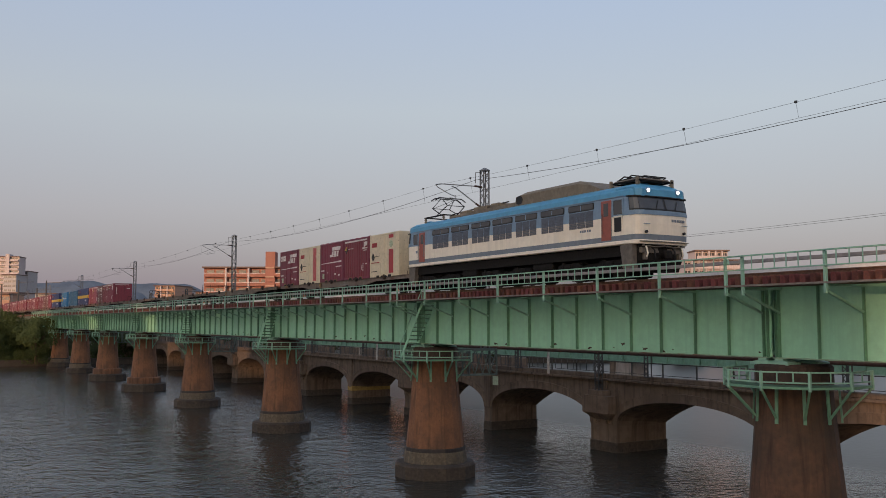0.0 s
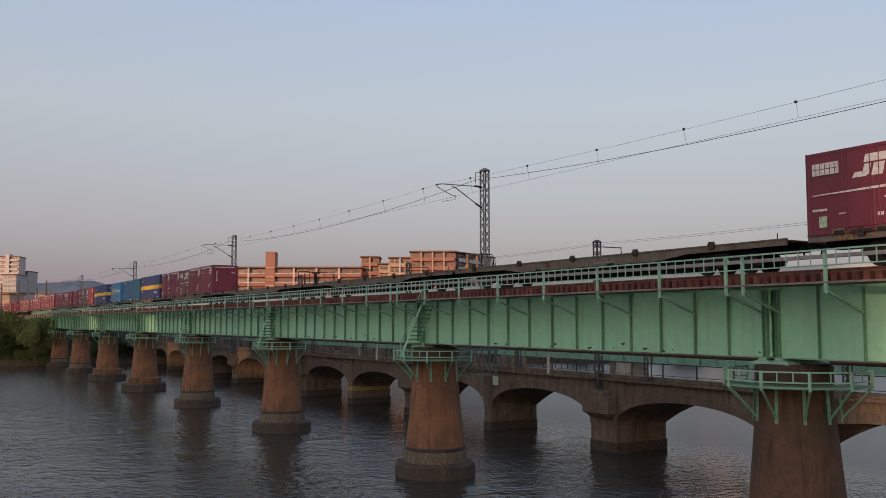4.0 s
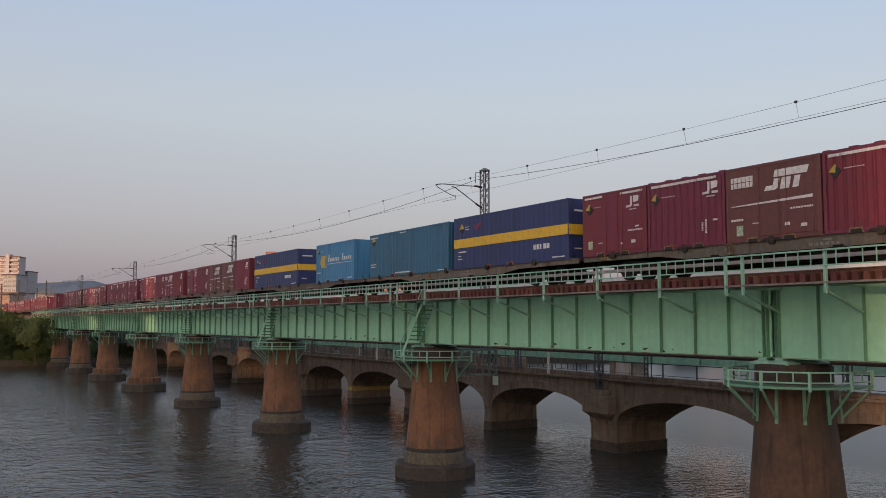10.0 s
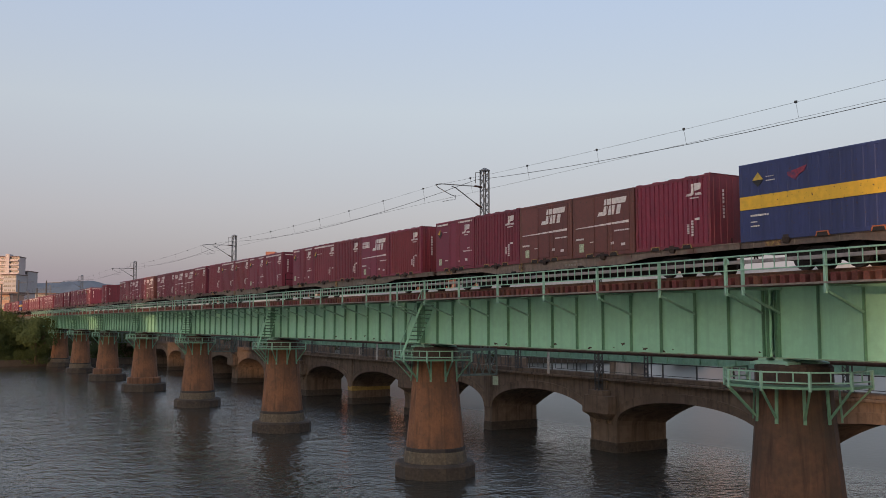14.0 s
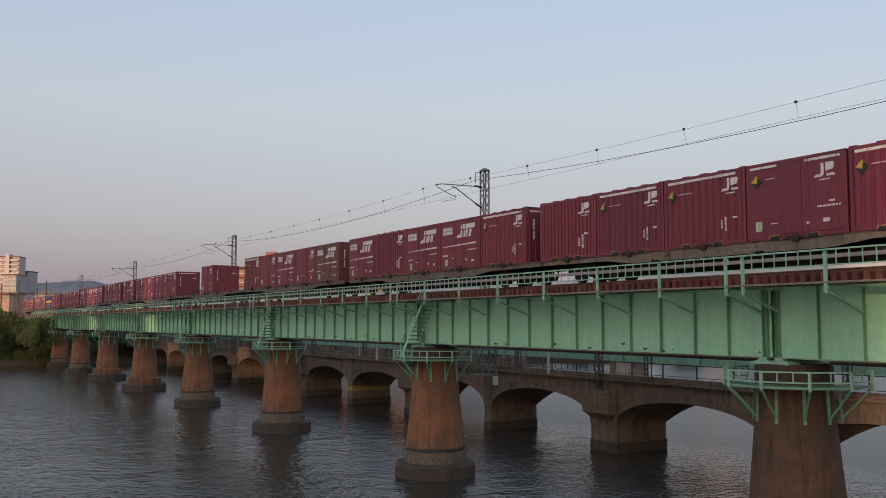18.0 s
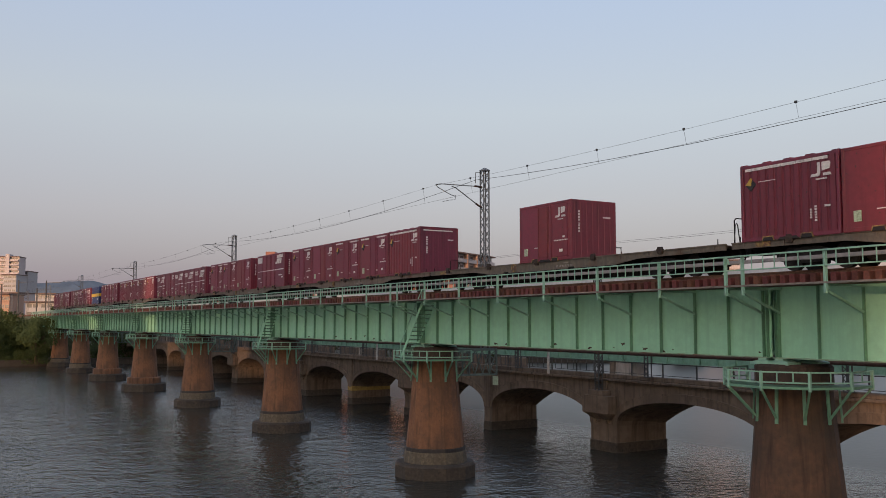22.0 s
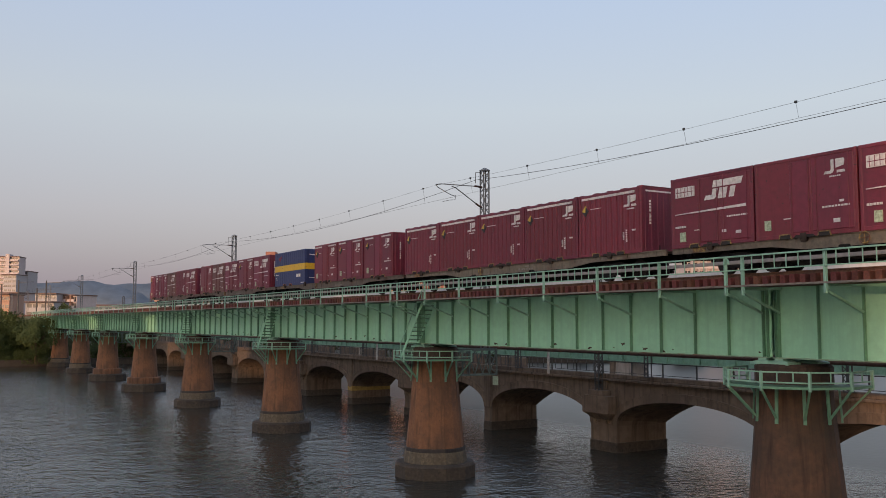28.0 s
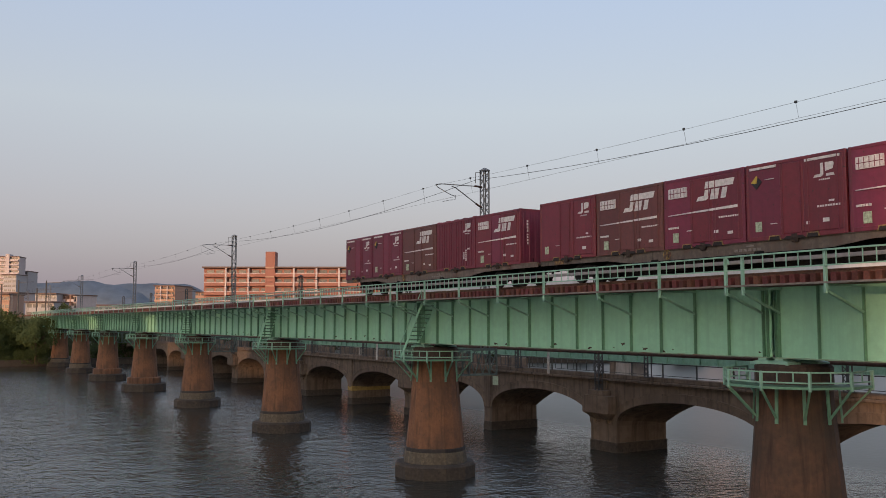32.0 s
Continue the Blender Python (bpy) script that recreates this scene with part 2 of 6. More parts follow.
def girder_span(at):
    """One plate girder span; its origin lies under its right end, on the pier's top."""
    g = thing("bridge_span", "pale green riveted steel plate girder span on brick piers", "bridge span", "bridge spans", at=at)
    L = SPAN - 0.16
    for y, s in ((-0.72, -1), (0.72, 1)):
        web = part("web", Solid().box(-L, 0, y - 0.012, y + 0.012, 0.03, 2.38), GREEN, g)
        part("bottom_flange", Solid().box(-L, 0, y - 0.19, y + 0.19, 0.0, 0.035, 0.004), FLANGE, g, "rust-stained lower flange")
        part("top_flange", Solid().box(-L, 0, y - 0.19, y + 0.19, 2.375, 2.42, 0.004), GREEN, g)
        far = Solid()
        for i, x in enumerate(RIBS):
            m = Solid()
            m.box(x - 0.008, x + 0.008, y + s * 0.013, y + s * 0.15, 0.04, 2.37)
            m.box(x - 0.018, x + 0.018, y + s * 0.013, y + s * 0.02, 0.04, 2.37)
            if i in (0, 14):
                e = -0.17 if i == 0 else 0.13
                m.box(x - e - 0.008, x - e + 0.008, y + s * 0.013, y + s * 0.15, 0.04, 2.37)
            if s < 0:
                part("stiffener", m, GREEN_SHADE_TINT, g)
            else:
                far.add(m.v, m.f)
        if s > 0:
            tagged(part("far_stiffeners", far, GREEN, g), "", "", "", "stuff")
    # flakes of lifted paint and rust, most of them low on the web beside the ribs
    rnd = random.Random(7)
    for i in range(11):
        x = rnd.choice(RIBS) + rnd.gauss(0.1, 0.35) if i % 3 else -rnd.uniform(0.5, L - 0.5)
        z, w = 0.08 + abs(rnd.gauss(0, 0.09)), rnd.uniform(0.06, 0.26)
        pts = [(x + w * k * math.cos(t), z + w * 0.34 * k * math.sin(t)) for t, k in ((2 * math.pi * j / 11, rnd.uniform(0.35, 1.15)) for j in range(11))]
        part("rust_flake", Solid().prism([(min(-0.02, max(-L + 0.02, u)), max(0.04, v)) for u, v in pts], -0.735, -0.73), RUST_DARK, g)
    m = Solid()
    for i in range(8):
        x = -0.25 - i * (L - 0.5) / 7
        m.beam((x, -0.7, 0.3), (x, 0.7, 2.1), 0.07, 0.07).beam((x, 0.7, 0.3), (x, -0.7, 2.1), 0.07, 0.07)
        m.beam((x, -0.7, 0.2), (x, 0.7, 0.2), 0.09, 0.09).beam((x, -0.7, 2.2), (x, 0.7, 2.2), 0.09, 0.09)
    tagged(part("cross_frame", m, GREEN, g), "", "", "", "stuff")
    for x in (-0.25, -L + 0.25):
        for y in (-0.72, 0.72):
            m = Solid()
            m.loft([[(x - a, y - b, z), (x + a, y - b, z), (x + a, y + b, z), (x - a, y + b, z)] for a, b, z in ((0.42, 0.3, -0.2), (0.42, 0.3, -0.13), (0.16, 0.2, -0.06), (0.16, 0.2, 0.0))])
            part("bearing", m, GREEN_LIGHT, g, "pale green cast bearing shoe")
    return g


KERB = material("grey_brown_deck_edge", (0.19, 0.16, 0.14), 0.7, grain=5, vary=0.2, stain=(0.12, 0.07, 0.05), stain_scale=1.5, bump=0.05)
DUCT = material("grey_duct", (0.27, 0.245, 0.235), 0.7, grain=5, vary=0.15, stain=(0.26, 0.22, 0.2), stain_scale=1.0, bump=0.05)


def walkway_span(at):
    """The side walk on brackets, with its railing, along one span."""
    g = thing("walkway", "narrow steel side walkway with pale green railing on brackets", "walkway", "walkways along the bridge", at=at)
    L, y = SPAN - 0.1, 22.5 - TRACK_Y
    part("walk_deck", Solid().box(-L, -0.02, y - 0.02, -1.4, 2.27, 2.32), RUST, g, "rusty walkway plates")
    part("kerb_rail", Solid().box(-L, -0.02, y - 0.05, y - 0.03, 2.27, 2.33), KERB, g, "grey-brown deck edge")
    xs = (-0.2, -3.17, -6.46, -9.8, -13.18, -16.45, -19.75, -22.72)
    for x in xs:
        m = Solid().box(x - 0.045, x + 0.045, y - 0.045, y + 0.0, 2.0, 3.21, 0.006).box(x - 0.07, x + 0.07, y - 0.005, y + 0.01, 2.0, 3.2)
        post = part("railing_post", m, GREEN_LIGHT, g)
        part("bracket", Solid().beam((x, y, 2.08), (x, -0.85, 1.46), 0.07, 0.07).beam((x, y, 2.24), (x, -0.75, 2.24), 0.08, 0.08), GREEN_LIGHT, g)
    part("top_rail", Solid().box(-L, 0, y - 0.1, y - 0.055, 3.205, 3.255, 0.006), GREEN_LIGHT, g)
    part("lower_rail", Solid().box(-L, 0, y - 0.09, y - 0.055, 2.77, 2.81, 0.005), GREEN_LIGHT, g)
    part("cable_duct", Solid().box(-L, 0, y + 0.75, y + 0.85, 3.05, 3.17, 0.01), DUCT, g, "grey cable duct")
    for x, e in ((-0.3, 0.3), (-L + 0.1, -0.3)):
        part("rail_end", Solid().pipe([(x, y - 0.075, 3.23), (x + e * 0.5, y - 0.075, 3.225), (x + e * 0.9, y - 0.075, 3.13), (x + e, y - 0.075, 2.99)], 0.03), GREEN_LIGHT, g)
    bar = None
    gaps = [(p, q, round((p - q) / 0.41)) for p, q in zip(xs, xs[1:])]
    for x in (p + (q - p) * i / n for p, q, n in gaps for i in range(1, n)):
        if bar is None:
            bar = part("railing_bar", Solid().box(-0.012, 0.012, y - 0.085, y - 0.055, 2.81, 3.205), GREEN_LIGHT, g)
            bar.location.x = x
        else:
            b = part("railing_bar", bar.data, None, g)
            b.location.x = x
    return g


def outline(rx, ry, n=16):
    """An oblong many-sided plan."""
    return [(rx * math.cos(t), ry * math.sin(t)) for t in (2 * math.pi * (i + 0.5) / n for i in range(n))]


def bridge_pier(at, steps=1, brick=None):
    g = thing("bridge_pier", ("tapered streaked, shade-darkened" if brick else "tapered rust-brown weathered") + " masonry bridge pier standing in the river", "bridge pier", "bridge piers", at=at)
    F, top = (2.6, 0.55) if steps > 1 else (2.25, 0.4)
    rows = [[(x, y, z) for x, y in outline(r, r)] for z, r in ((-0.05, 1.74), (0.8, 1.63), (2.0, 1.51), (3.5, 1.37), (5.0, 1.24), (5.9, 1.17))]
    part("shaft", Solid().loft(rows), brick or PIER, g)
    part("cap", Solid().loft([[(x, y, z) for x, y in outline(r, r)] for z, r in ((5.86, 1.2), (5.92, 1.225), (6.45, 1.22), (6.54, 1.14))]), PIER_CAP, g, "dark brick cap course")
    part("tide_band", Solid().loft([[(x, y, z) for x, y in outline(r, r)] for z, r in ((0.98, 1.63), (1.02, 1.65), (1.16, 1.635), (1.2, 1.6))]), TIDE, g, "black tide stain")
    part("plinth", Solid().loft([[(x, y, z) for x, y in outline(r, r)] for z, r in ((-0.1, 1.78), (0.95, 1.67), (1.02, 1.63))]), PLINTH, g, "damp olive-grey plinth")
    part("footing", Solid().loft([[(x, y, z) for x, y in outline(r, r, 12)] for z, r in ((-1.6, F), (top - 0.12, F - 0.03), (top, F - 0.15))]), PIER_LOW, g, "dark wet footing with tide marks")
    if steps > 1:
        part("upper_footing", Solid().loft([[(x, y, z) for x, y in outline(r, r, 12)] for z, r in ((0.5, 1.98), (1.2, 1.96), (1.3, 1.8))]), PIER, g)
    return g


span0 = girder_span((GAP0 - SPAN * FIRST + 0.06, TRACK_Y, 6.72))
walk0 = walkway_span((GAP0 + SPAN - 0.1, TRACK_Y, 6.72))
for i in range(FIRST + 1, LAST):
    copy_thing(span0, pose(GAP0 - SPAN * i + 0.06, TRACK_Y, 6.72))
    if i >= 0:
        copy_thing(walk0, pose(GAP0 - SPAN * i, TRACK_Y, 6.72))
pier0 = bridge_pier((GAP0 + 0.28 - SPAN * (FIRST + 1), TRACK_Y, 0), 1, PIER_SHADED)
for i in range(FIRST + 2, 1):
    copy_thing(pier0, pose(GAP0 + 0.28 - SPAN * i, TRACK_Y, 0))
pier1 = bridge_pier((GAP0 + 0.28 - SPAN, TRACK_Y, 0))
for i in (2, 3, 6, 7):
    copy_thing(pier1, pose(GAP0 + 0.28 - SPAN * i, TRACK_Y, 0))
pier4 = bridge_pier((GAP0 + 0.28 - SPAN * 4, TRACK_Y, 0), 2)
copy_thing(pier4, pose(GAP0 + 0.28 - SPAN * 5, TRACK_Y, 0))
# rails
for y in (TRACK_Y - 0.535, TRACK_Y + 0.535):
    m = Solid().prism([(y - 0.065, RAIL_Z - 0.15), (y + 0.065, RAIL_Z - 0.15), (y + 0.065, RAIL_Z - 0.135), (y + 0.01, RAIL_Z - 0.12), (y + 0.01, RAIL_Z - 0.04), (y + 0.033, RAIL_Z - 0.035), (y + 0.033, RAIL_Z),
                       (y - 0.033, RAIL_Z), (y - 0.033, RAIL_Z - 0.035), (y - 0.01, RAIL_Z - 0.04), (y - 0.01, RAIL_Z - 0.12), (y - 0.065, RAIL_Z - 0.135)], -480, 420, "x")
    tagged(part("rail", m, RUST), "rust-brown steel running rail on timber sleepers", "rail", "running rails", "structure")
# ---- platforms, ladders, sleepers and overhead line of the girder bridge ----
TRUSS = material("dull_green_grey_steel", (0.1, 0.13, 0.115), 0.6, grain=6, vary=0.2, bump=0.1)


def pier_platform(at, lattice, stair=True):
    """The inspection platform round a pier's head, on brackets, with its ladder."""
    g = thing("pier_platform", "pale green steel inspection platform on brackets round a pier head", "platform", "pier platforms", at=at)
    z, top, R = 5.92, 6.36, 2.28
    ring = [(R * math.cos(radians(a)), R * math.sin(radians(a))) for a in (172, 209, 246, 282, 318, 352, 26)]
    inner = [(a * 0.6, b * 0.6) for a, b in ring]
    for (a, b), (c, d) in zip(zip(ring, inner), zip(ring[1:], inner[1:])):
        part("platform_floor", Solid().prism([a, c, d, b], z - 0.04, z, "z"), GREEN_DARKER, g)
        p, q = Vector((*a, 0)), Vector((*c, 0))
        up = Vector((0, 0, 1))
        part("platform_rail", Solid().beam(p + up * top, q + up * top, 0.045, 0.045), GREEN_LIGHT, g)
        part("platform_edge", Solid().beam(p + up * (z - 0.04), q + up * (z - 0.04), 0.05, 0.08), GREEN_SHADE_TINT, g)
        part("platform_mid_rail", Solid().beam(p + up * (z + 0.13), q + up * (z + 0.12), 0.03, 0.045), GREEN_LIGHT, g)
        n = max(2, int((q - p).length / 0.45))
        for i in range(1, n):
            e = p.lerp(q, i / n)
            part("railing_bar", Solid().box(e.x - 0.016, e.x + 0.016, e.y - 0.016, e.y + 0.016, z + 0.12, top), GREEN_LIGHT, g)
    for x, y in ring:
        part("platform_post", Solid().box(x - 0.04, x + 0.04, y - 0.04, y + 0.04, z - 0.14, top + 0.03, 0.006), GREEN_LIGHT, g)
        k = 1.37 / math.hypot(x, y)
        part("strut", Solid().beam((x, y, z - 0.08), (x * k, y * k, 4.86), 0.06, 0.06), GREEN_SHADE_TINT, g)
        part("strap", Solid().beam((x * k, y * k, 4.7), (x * (k - 0.03), y * (k - 0.03), z - 0.05), 0.1, 0.05), GREEN_SHADE_TINT, g, "bolted strap on the shaft")
    if not stair:
        return g
    # stair up to the walkway
    n = 13
    lo, hi = Vector((-0.85, -1.37, z)), Vector((1.5, -1.37, 8.85))
    for w in (-0.36, 0.36):
        part("stair_stringer", Solid().beam(lo + Vector((0, w, 0)), hi + Vector((0, w, 0)), 0.04, 0.16), GREEN, g)
    part("stair_handrail", Solid().pipe([lo + Vector((0, -0.36, 0.0)), lo + Vector((0, -0.36, 0.8)), hi + Vector((0, -0.36, 0.75)), hi + Vector((0, -0.36, 0.0))], 0.025), GREEN_LIGHT, g)
    for i in range(n):
        p = lo.lerp(hi, (i + 0.5) / n)
        part("stair_tread", Solid().box(p.x - 0.11, p.x + 0.11, p.y - 0.36, p.y + 0.36, p.z - 0.03, p.z + 0.03), GREEN_DARKER, g)
    if lattice:
        end, n = 3.72, 5
        b = part("mast_bracket", Solid().beam((-0.3, end, 6.35), (0.4, end, 6.35), 0.08, 0.1).beam((-0.3, 1.2, 6.35), (-0.3, end, 6.35), 0.1, 0.12).beam((0.4, 1.2, 6.35), (0.4, end, 6.35), 0.1, 0.12), TRUSS, g, "dull green-grey truss bracket that carries a mast")
        part("chord", Solid().beam((-0.3, end, 4.95), (0.4, end, 4.95), 0.08, 0.1), TRUSS, b)
        for x in (-0.3, 0.4):
            for p, q in (((x, 1.2, 4.95), (x, end, 4.95)), ((x, end, 6.3), (x, end, 4.95)), ((x, 1.9, 6.3), (x, 1.9, 4.95))):
                part("chord", Solid().beam(p, q, 0.08, 0.08), TRUSS, b)
        for x in (-0.3, 0.4):
            for i in range(n):
                y, w = 1.3 + i * (end - 1.3) / n, (end - 1.3) / n
                p, q = ((x, y, 6.33), (x, y + w, 4.98)) if i % 2 else ((x, y, 4.98), (x, y + w, 6.33))
                part("lattice_bar", Solid().beam(p, q, 0.045, 0.045), TRUSS, b)
        for i in range(4):
            e = 0.7 if i % 2 else -0.7
            part("end_lacing", Solid().beam((0.05 - e / 2, end + 0.03, 4.98 + i * 0.34), (0.05 + e / 2, end + 0.03, 5.32 + i * 0.34), 0.04, 0.04), TRUSS, b)
    return g


bare = pier_platform((GAP0 + 0.36, TRACK_Y, 0), False, False)
plain = pier_platform((GAP0 + 0.36 - 2 * SPAN, TRACK_Y, 0), False)
laden = pier_platform((GAP0 + 0.36 - SPAN, TRACK_Y, 0), True)
for i in range(-1, LAST):
    if i not in (0, 1, 2):
        copy_thing(laden if i % 2 else plain, pose(GAP0 + 0.36 - SPAN * i, TRACK_Y, 0))


def lattice_mast(at, height, label, group, mat, w=0.36, arm=True):
    """A four-legged lattice mast with a cantilever towards the track."""
    g = thing("catenary_mast", label, "catenary mast", group, at=at)
    h = w / 2
    for x in (-h, h):
        for y in (-h, h):
            part("mast_leg", Solid().box(x - 0.03, x + 0.03, y - 0.03, y + 0.03, 0, height), mat, g)
    n = int(height / 0.42)
    dz = height / n
    for k, (ax, ay, bx, by) in enumerate(((-h, -h, h, -h), (h, -h, h, h), (h, h, -h, h), (-h, h, -h, -h))):
        m = Solid()
        for i in range(n):
            p, q = (ax, ay, i * dz), (bx, by, (i + 1) * dz)
            if i % 2:
                p, q = (bx, by, i * dz), (ax, ay, (i + 1) * dz)
            m.beam(p, q, 0.035, 0.035)
        tagged(part("lacing", m, mat, g), "", "", "", "stuff")
    part("mast_cap", Solid().loft([[(-h - 0.05, -h - 0.05, z), (h + 0.05, -h - 0.05, z), (h + 0.05, h + 0.05, z), (-h - 0.05, h + 0.05, z)] if z < height + 0.1 else [(-0.05, -0.05, z), (0.05, -0.05, z), (0.05, 0.05, z), (-0.05, 0.05, z)] for z in (height, height + 0.05, height + 0.18)]), mat, g)
    if arm:
        top, low = height - 0.95, height - 2.05
        reach = TRACK_Y - at[1] + 0.25
        part("insulator", Solid().tube((0, -h, top), (0, -h - 0.5, top + 0.03), 0.06, 8), ROOF_INS, g, "brown insulator")
        part("insulator", Solid().tube((0, -h, low - 0.1), (0, -h - 0.45, low + 0.12), 0.06, 8), ROOF_INS, g, "brown insulator")
        part("top_tube", Solid().pipe([(0, -h - 0.4, top + 0.02), (0, reach + 0.35, top - 0.02), (0, reach, top - 0.08)], 0.03), mat, g)
        part("stay_tube", Solid().pipe([(0, -h - 0.4, low + 0.1), (0, reach + 1.3, top - 0.16), (0, reach + 1.05, top - 0.1)], 0.03), mat, g)
        part("registration_arm", Solid().pipe([(0, reach, top - 0.08), (0, reach + 0.12, top - 0.22), (0, reach + 1.0, top - 0.6), (0, reach + 1.3, top - 0.66)], 0.022), mat, g)
        part("steady_arm", Solid().pipe([(0, reach + 1.3, top - 0.6), (0, reach + 1.28, top - 0.86), (0, reach + 0.9, top - 0.9), (0, reach + 0.45, top - 1.02)], 0.014), mat, g)
        part("feeder_hanger", Solid().pipe([(0, -h, height - 0.1), (0, -h - 0.45, height - 0.12), (0, -h - 0.45, height - 0.75)], 0.025), mat, g)
    return g


ROOF_INS = material("brown_insulator_glaze", (0.1, 0.06, 0.045), 0.35, grain=6, vary=0.1, bump=0.0)
MAST_Y = 28.55
MAST_X = [GAP0 - 0.1 - SPAN * i for i in (-3, -1, 1, 3, 5, 7)]
mast0 = lattice_mast((MAST_X[2], MAST_Y, 6.42), 10.2, "grey steel lattice catenary mast with cantilever over the track", "catenary masts", GALV)
for x in MAST_X:
    if x != MAST_X[2]:
        copy_thing(mast0, pose(x, MAST_Y, 6.42))
# masts on the far embankment
for x in (-228, -272, -316):
    copy_thing(mast0, pose(x, MAST_Y, 6.1))

# overhead wires: messenger, droppers, contact wire, and the feeder on the masts' heads
WIRE = material("dark_wire", (0.05, 0.048, 0.046), 0.5, metal=0.5, grain=9, vary=0.1, bump=0.0)
line = thing("overhead_line", "dark overhead contact line with droppers along the track", "overhead line", at=(0, TRACK_Y, 0))
stations = [(-404 - 44)] + [-404, -360, -316, -272, -228] + sorted(MAST_X) + [GAP0 + SPAN * 5 + 0.1, GAP0 + SPAN * 7]
for a, b in zip(stations, stations[1:]):
    sag = lambda x: 15.47 - 0.33 * (1 - (2 * (x - a) / (b - a) - 1) ** 2)
    steps = [a + (b - a) * i / 12 for i in range(13)]
    part("messenger_wire", Solid().pipe([(x, 0, sag(x)) for x in steps], 0.0058, 4), WIRE, line)
    part("contact_wire", Solid().pipe([(x, 0.12, 14.62) for x in (a, b)], 0.0058, 4), WIRE, line)
    for i in range(int((a + 19.3) // 5.02) + 1, int((b + 19.3) // 5.02) + 1):
        x = -19.3 + 5.02 * i
        part("dropper", Solid().tube((x, 0, sag(x)), (x, 0.12, 14.62), 0.005, 4).box(x - 0.04, x + 0.04, -0.03, 0.03, sag(x) - 0.03, sag(x) + 0.05), WIRE, line)
    fs = lambda x: 16.05 - 0.8 * (1 - (2 * (x - a) / (b - a) - 1) ** 2)
    part("feeder_wire", Solid().pipe([(x, MAST_Y - TRACK_Y - 0.63, fs(x)) for x in steps], 0.014, 4), WIRE, line)

# sleepers: on the near spans each one by itself, beyond them in one piece
track = tagged(new("sleeper_deck"), "reddish-brown timber bridge sleepers under the rails", "sleepers", "", "structure")
track.location = (0, TRACK_Y, 9.05)
log = Solid().box(-0.1, 0.1, -1.25, 1.25, 0.02, 0.33, 0.012)
first, pitch = -6.0, 0.362
data = None
for i in range(240):
    ob = part("sleeper", data or log, SLEEPER, track)
    data = ob.data
    ob.location = (first - i * pitch, 0.03 * math.sin(i * 7.3), 0.01 * math.sin(i * 3.1))
m = Solid()
x = first - 240 * pitch
while x > -206.2:
    m.box(x - 0.1, x + 0.1, -1.25, 1.25, 0.02, 0.33)
    x -= pitch
x = first + pitch
while x < 73:
    m.box(x - 0.1, x + 0.1, -1.25, 1.25, 0.02, 0.33)
    x += pitch
tagged(part("far_sleepers", m, SLEEPER, track), "", "", "", "stuff")
# ---- the train ----
# Way of the train along the bridge: metres at the leading edge of its first long row of loads, by time.
KNOT_T = (0, 3, 6, 9, 12, 15, 18, 21, 24, 27, 30, 32)
KNOT_X = (-127.13, -92.97, -57.73, -21.91, 14.15, 51.57, 89.57, 128.2, 166.9, 206.28, 246.04, 272.79)
PITCH = 20.406
LIFT = 0.11                         # deck and bodies over their bogies
MOVERS = []                          # (thing, way ahead of that edge, height over the rail)

paint = lambda name, c, **k: material(name, c, k.pop("rough", 0.48), grain=5, vary=k.pop("vary", 0.1), stain=tuple(q * 0.62 + 0.008 for q in c), stain_scale=0.8, stain_at=0.52, streak=k.pop("streak", 0.34), bump=0.06, bump_scale=25, soft=0.3, specks=k.pop("specks", (0.05, 0.024, 0.02)), **k)
MAROON = paint("maroon_container_paint", (0.165, 0.019, 0.036), random_tone=0.13)
WINE = paint("wine_red_container_paint", (0.174, 0.021, 0.033), random_tone=0.13)
BROWN = paint("faded_brown_container_paint", (0.135, 0.042, 0.034), random_tone=0.1)
CREAM = paint("cream_container_paint", (0.65, 0.56, 0.40), streak=0.12)
NAVY = paint("navy_container_paint", (0.026, 0.038, 0.13))
YELLOW = paint("yellow_band_paint", (0.72, 0.43, 0.03), streak=0.12)
TEAL = paint("teal_blue_container_paint", (0.03, 0.128, 0.225))
SKYBLUE = paint("blue_container_paint", (0.055, 0.215, 0.40))
WHITE = material("white_marking_paint", (0.68, 0.64, 0.61), 0.55, grain=9, vary=0.15, stain=(0.4, 0.3, 0.28), stain_scale=4, bump=0.0)
GOLD = material("yellow_marking_paint", (0.5, 0.34, 0.05), 0.55, grain=9, vary=0.15, bump=0.0)
BLACK = material("black_marking_paint", (0.02, 0.02, 0.02), 0.6, grain=9, vary=0.2, bump=0.0)
REDMARK = material("red_marking_paint", (0.36, 0.035, 0.04), 0.55, grain=9, vary=0.12, bump=0.0)
REDFADE = material("faded_red_marking_paint", (0.24, 0.03, 0.06), 0.6, grain=14, vary=0.3, stain=(0.06, 0.035, 0.1), stain_scale=5, stain_at=0.5, bump=0.0)
PINKMARK = material("rose_panel_paint", (0.5, 0.09, 0.09), 0.55, grain=9, vary=0.25, stain=(0.62, 0.3, 0.25), stain_scale=3, bump=0.0)
STICKER = material("pale_green_sticker", (0.42, 0.5, 0.34), 0.55, grain=12, vary=0.3, bump=0.0)
POCKET = material("fork_pocket_shade", (0.02, 0.016, 0.015), 0.8, grain=9, vary=0.2, bump=0.0)
POCKET_RIM = material("worn_yellow_pocket_rim", (0.3, 0.2, 0.06), 0.6, grain=14, vary=0.4, stain=(0.1, 0.04, 0.03), stain_scale=6, stain_at=0.45, bump=0.0)
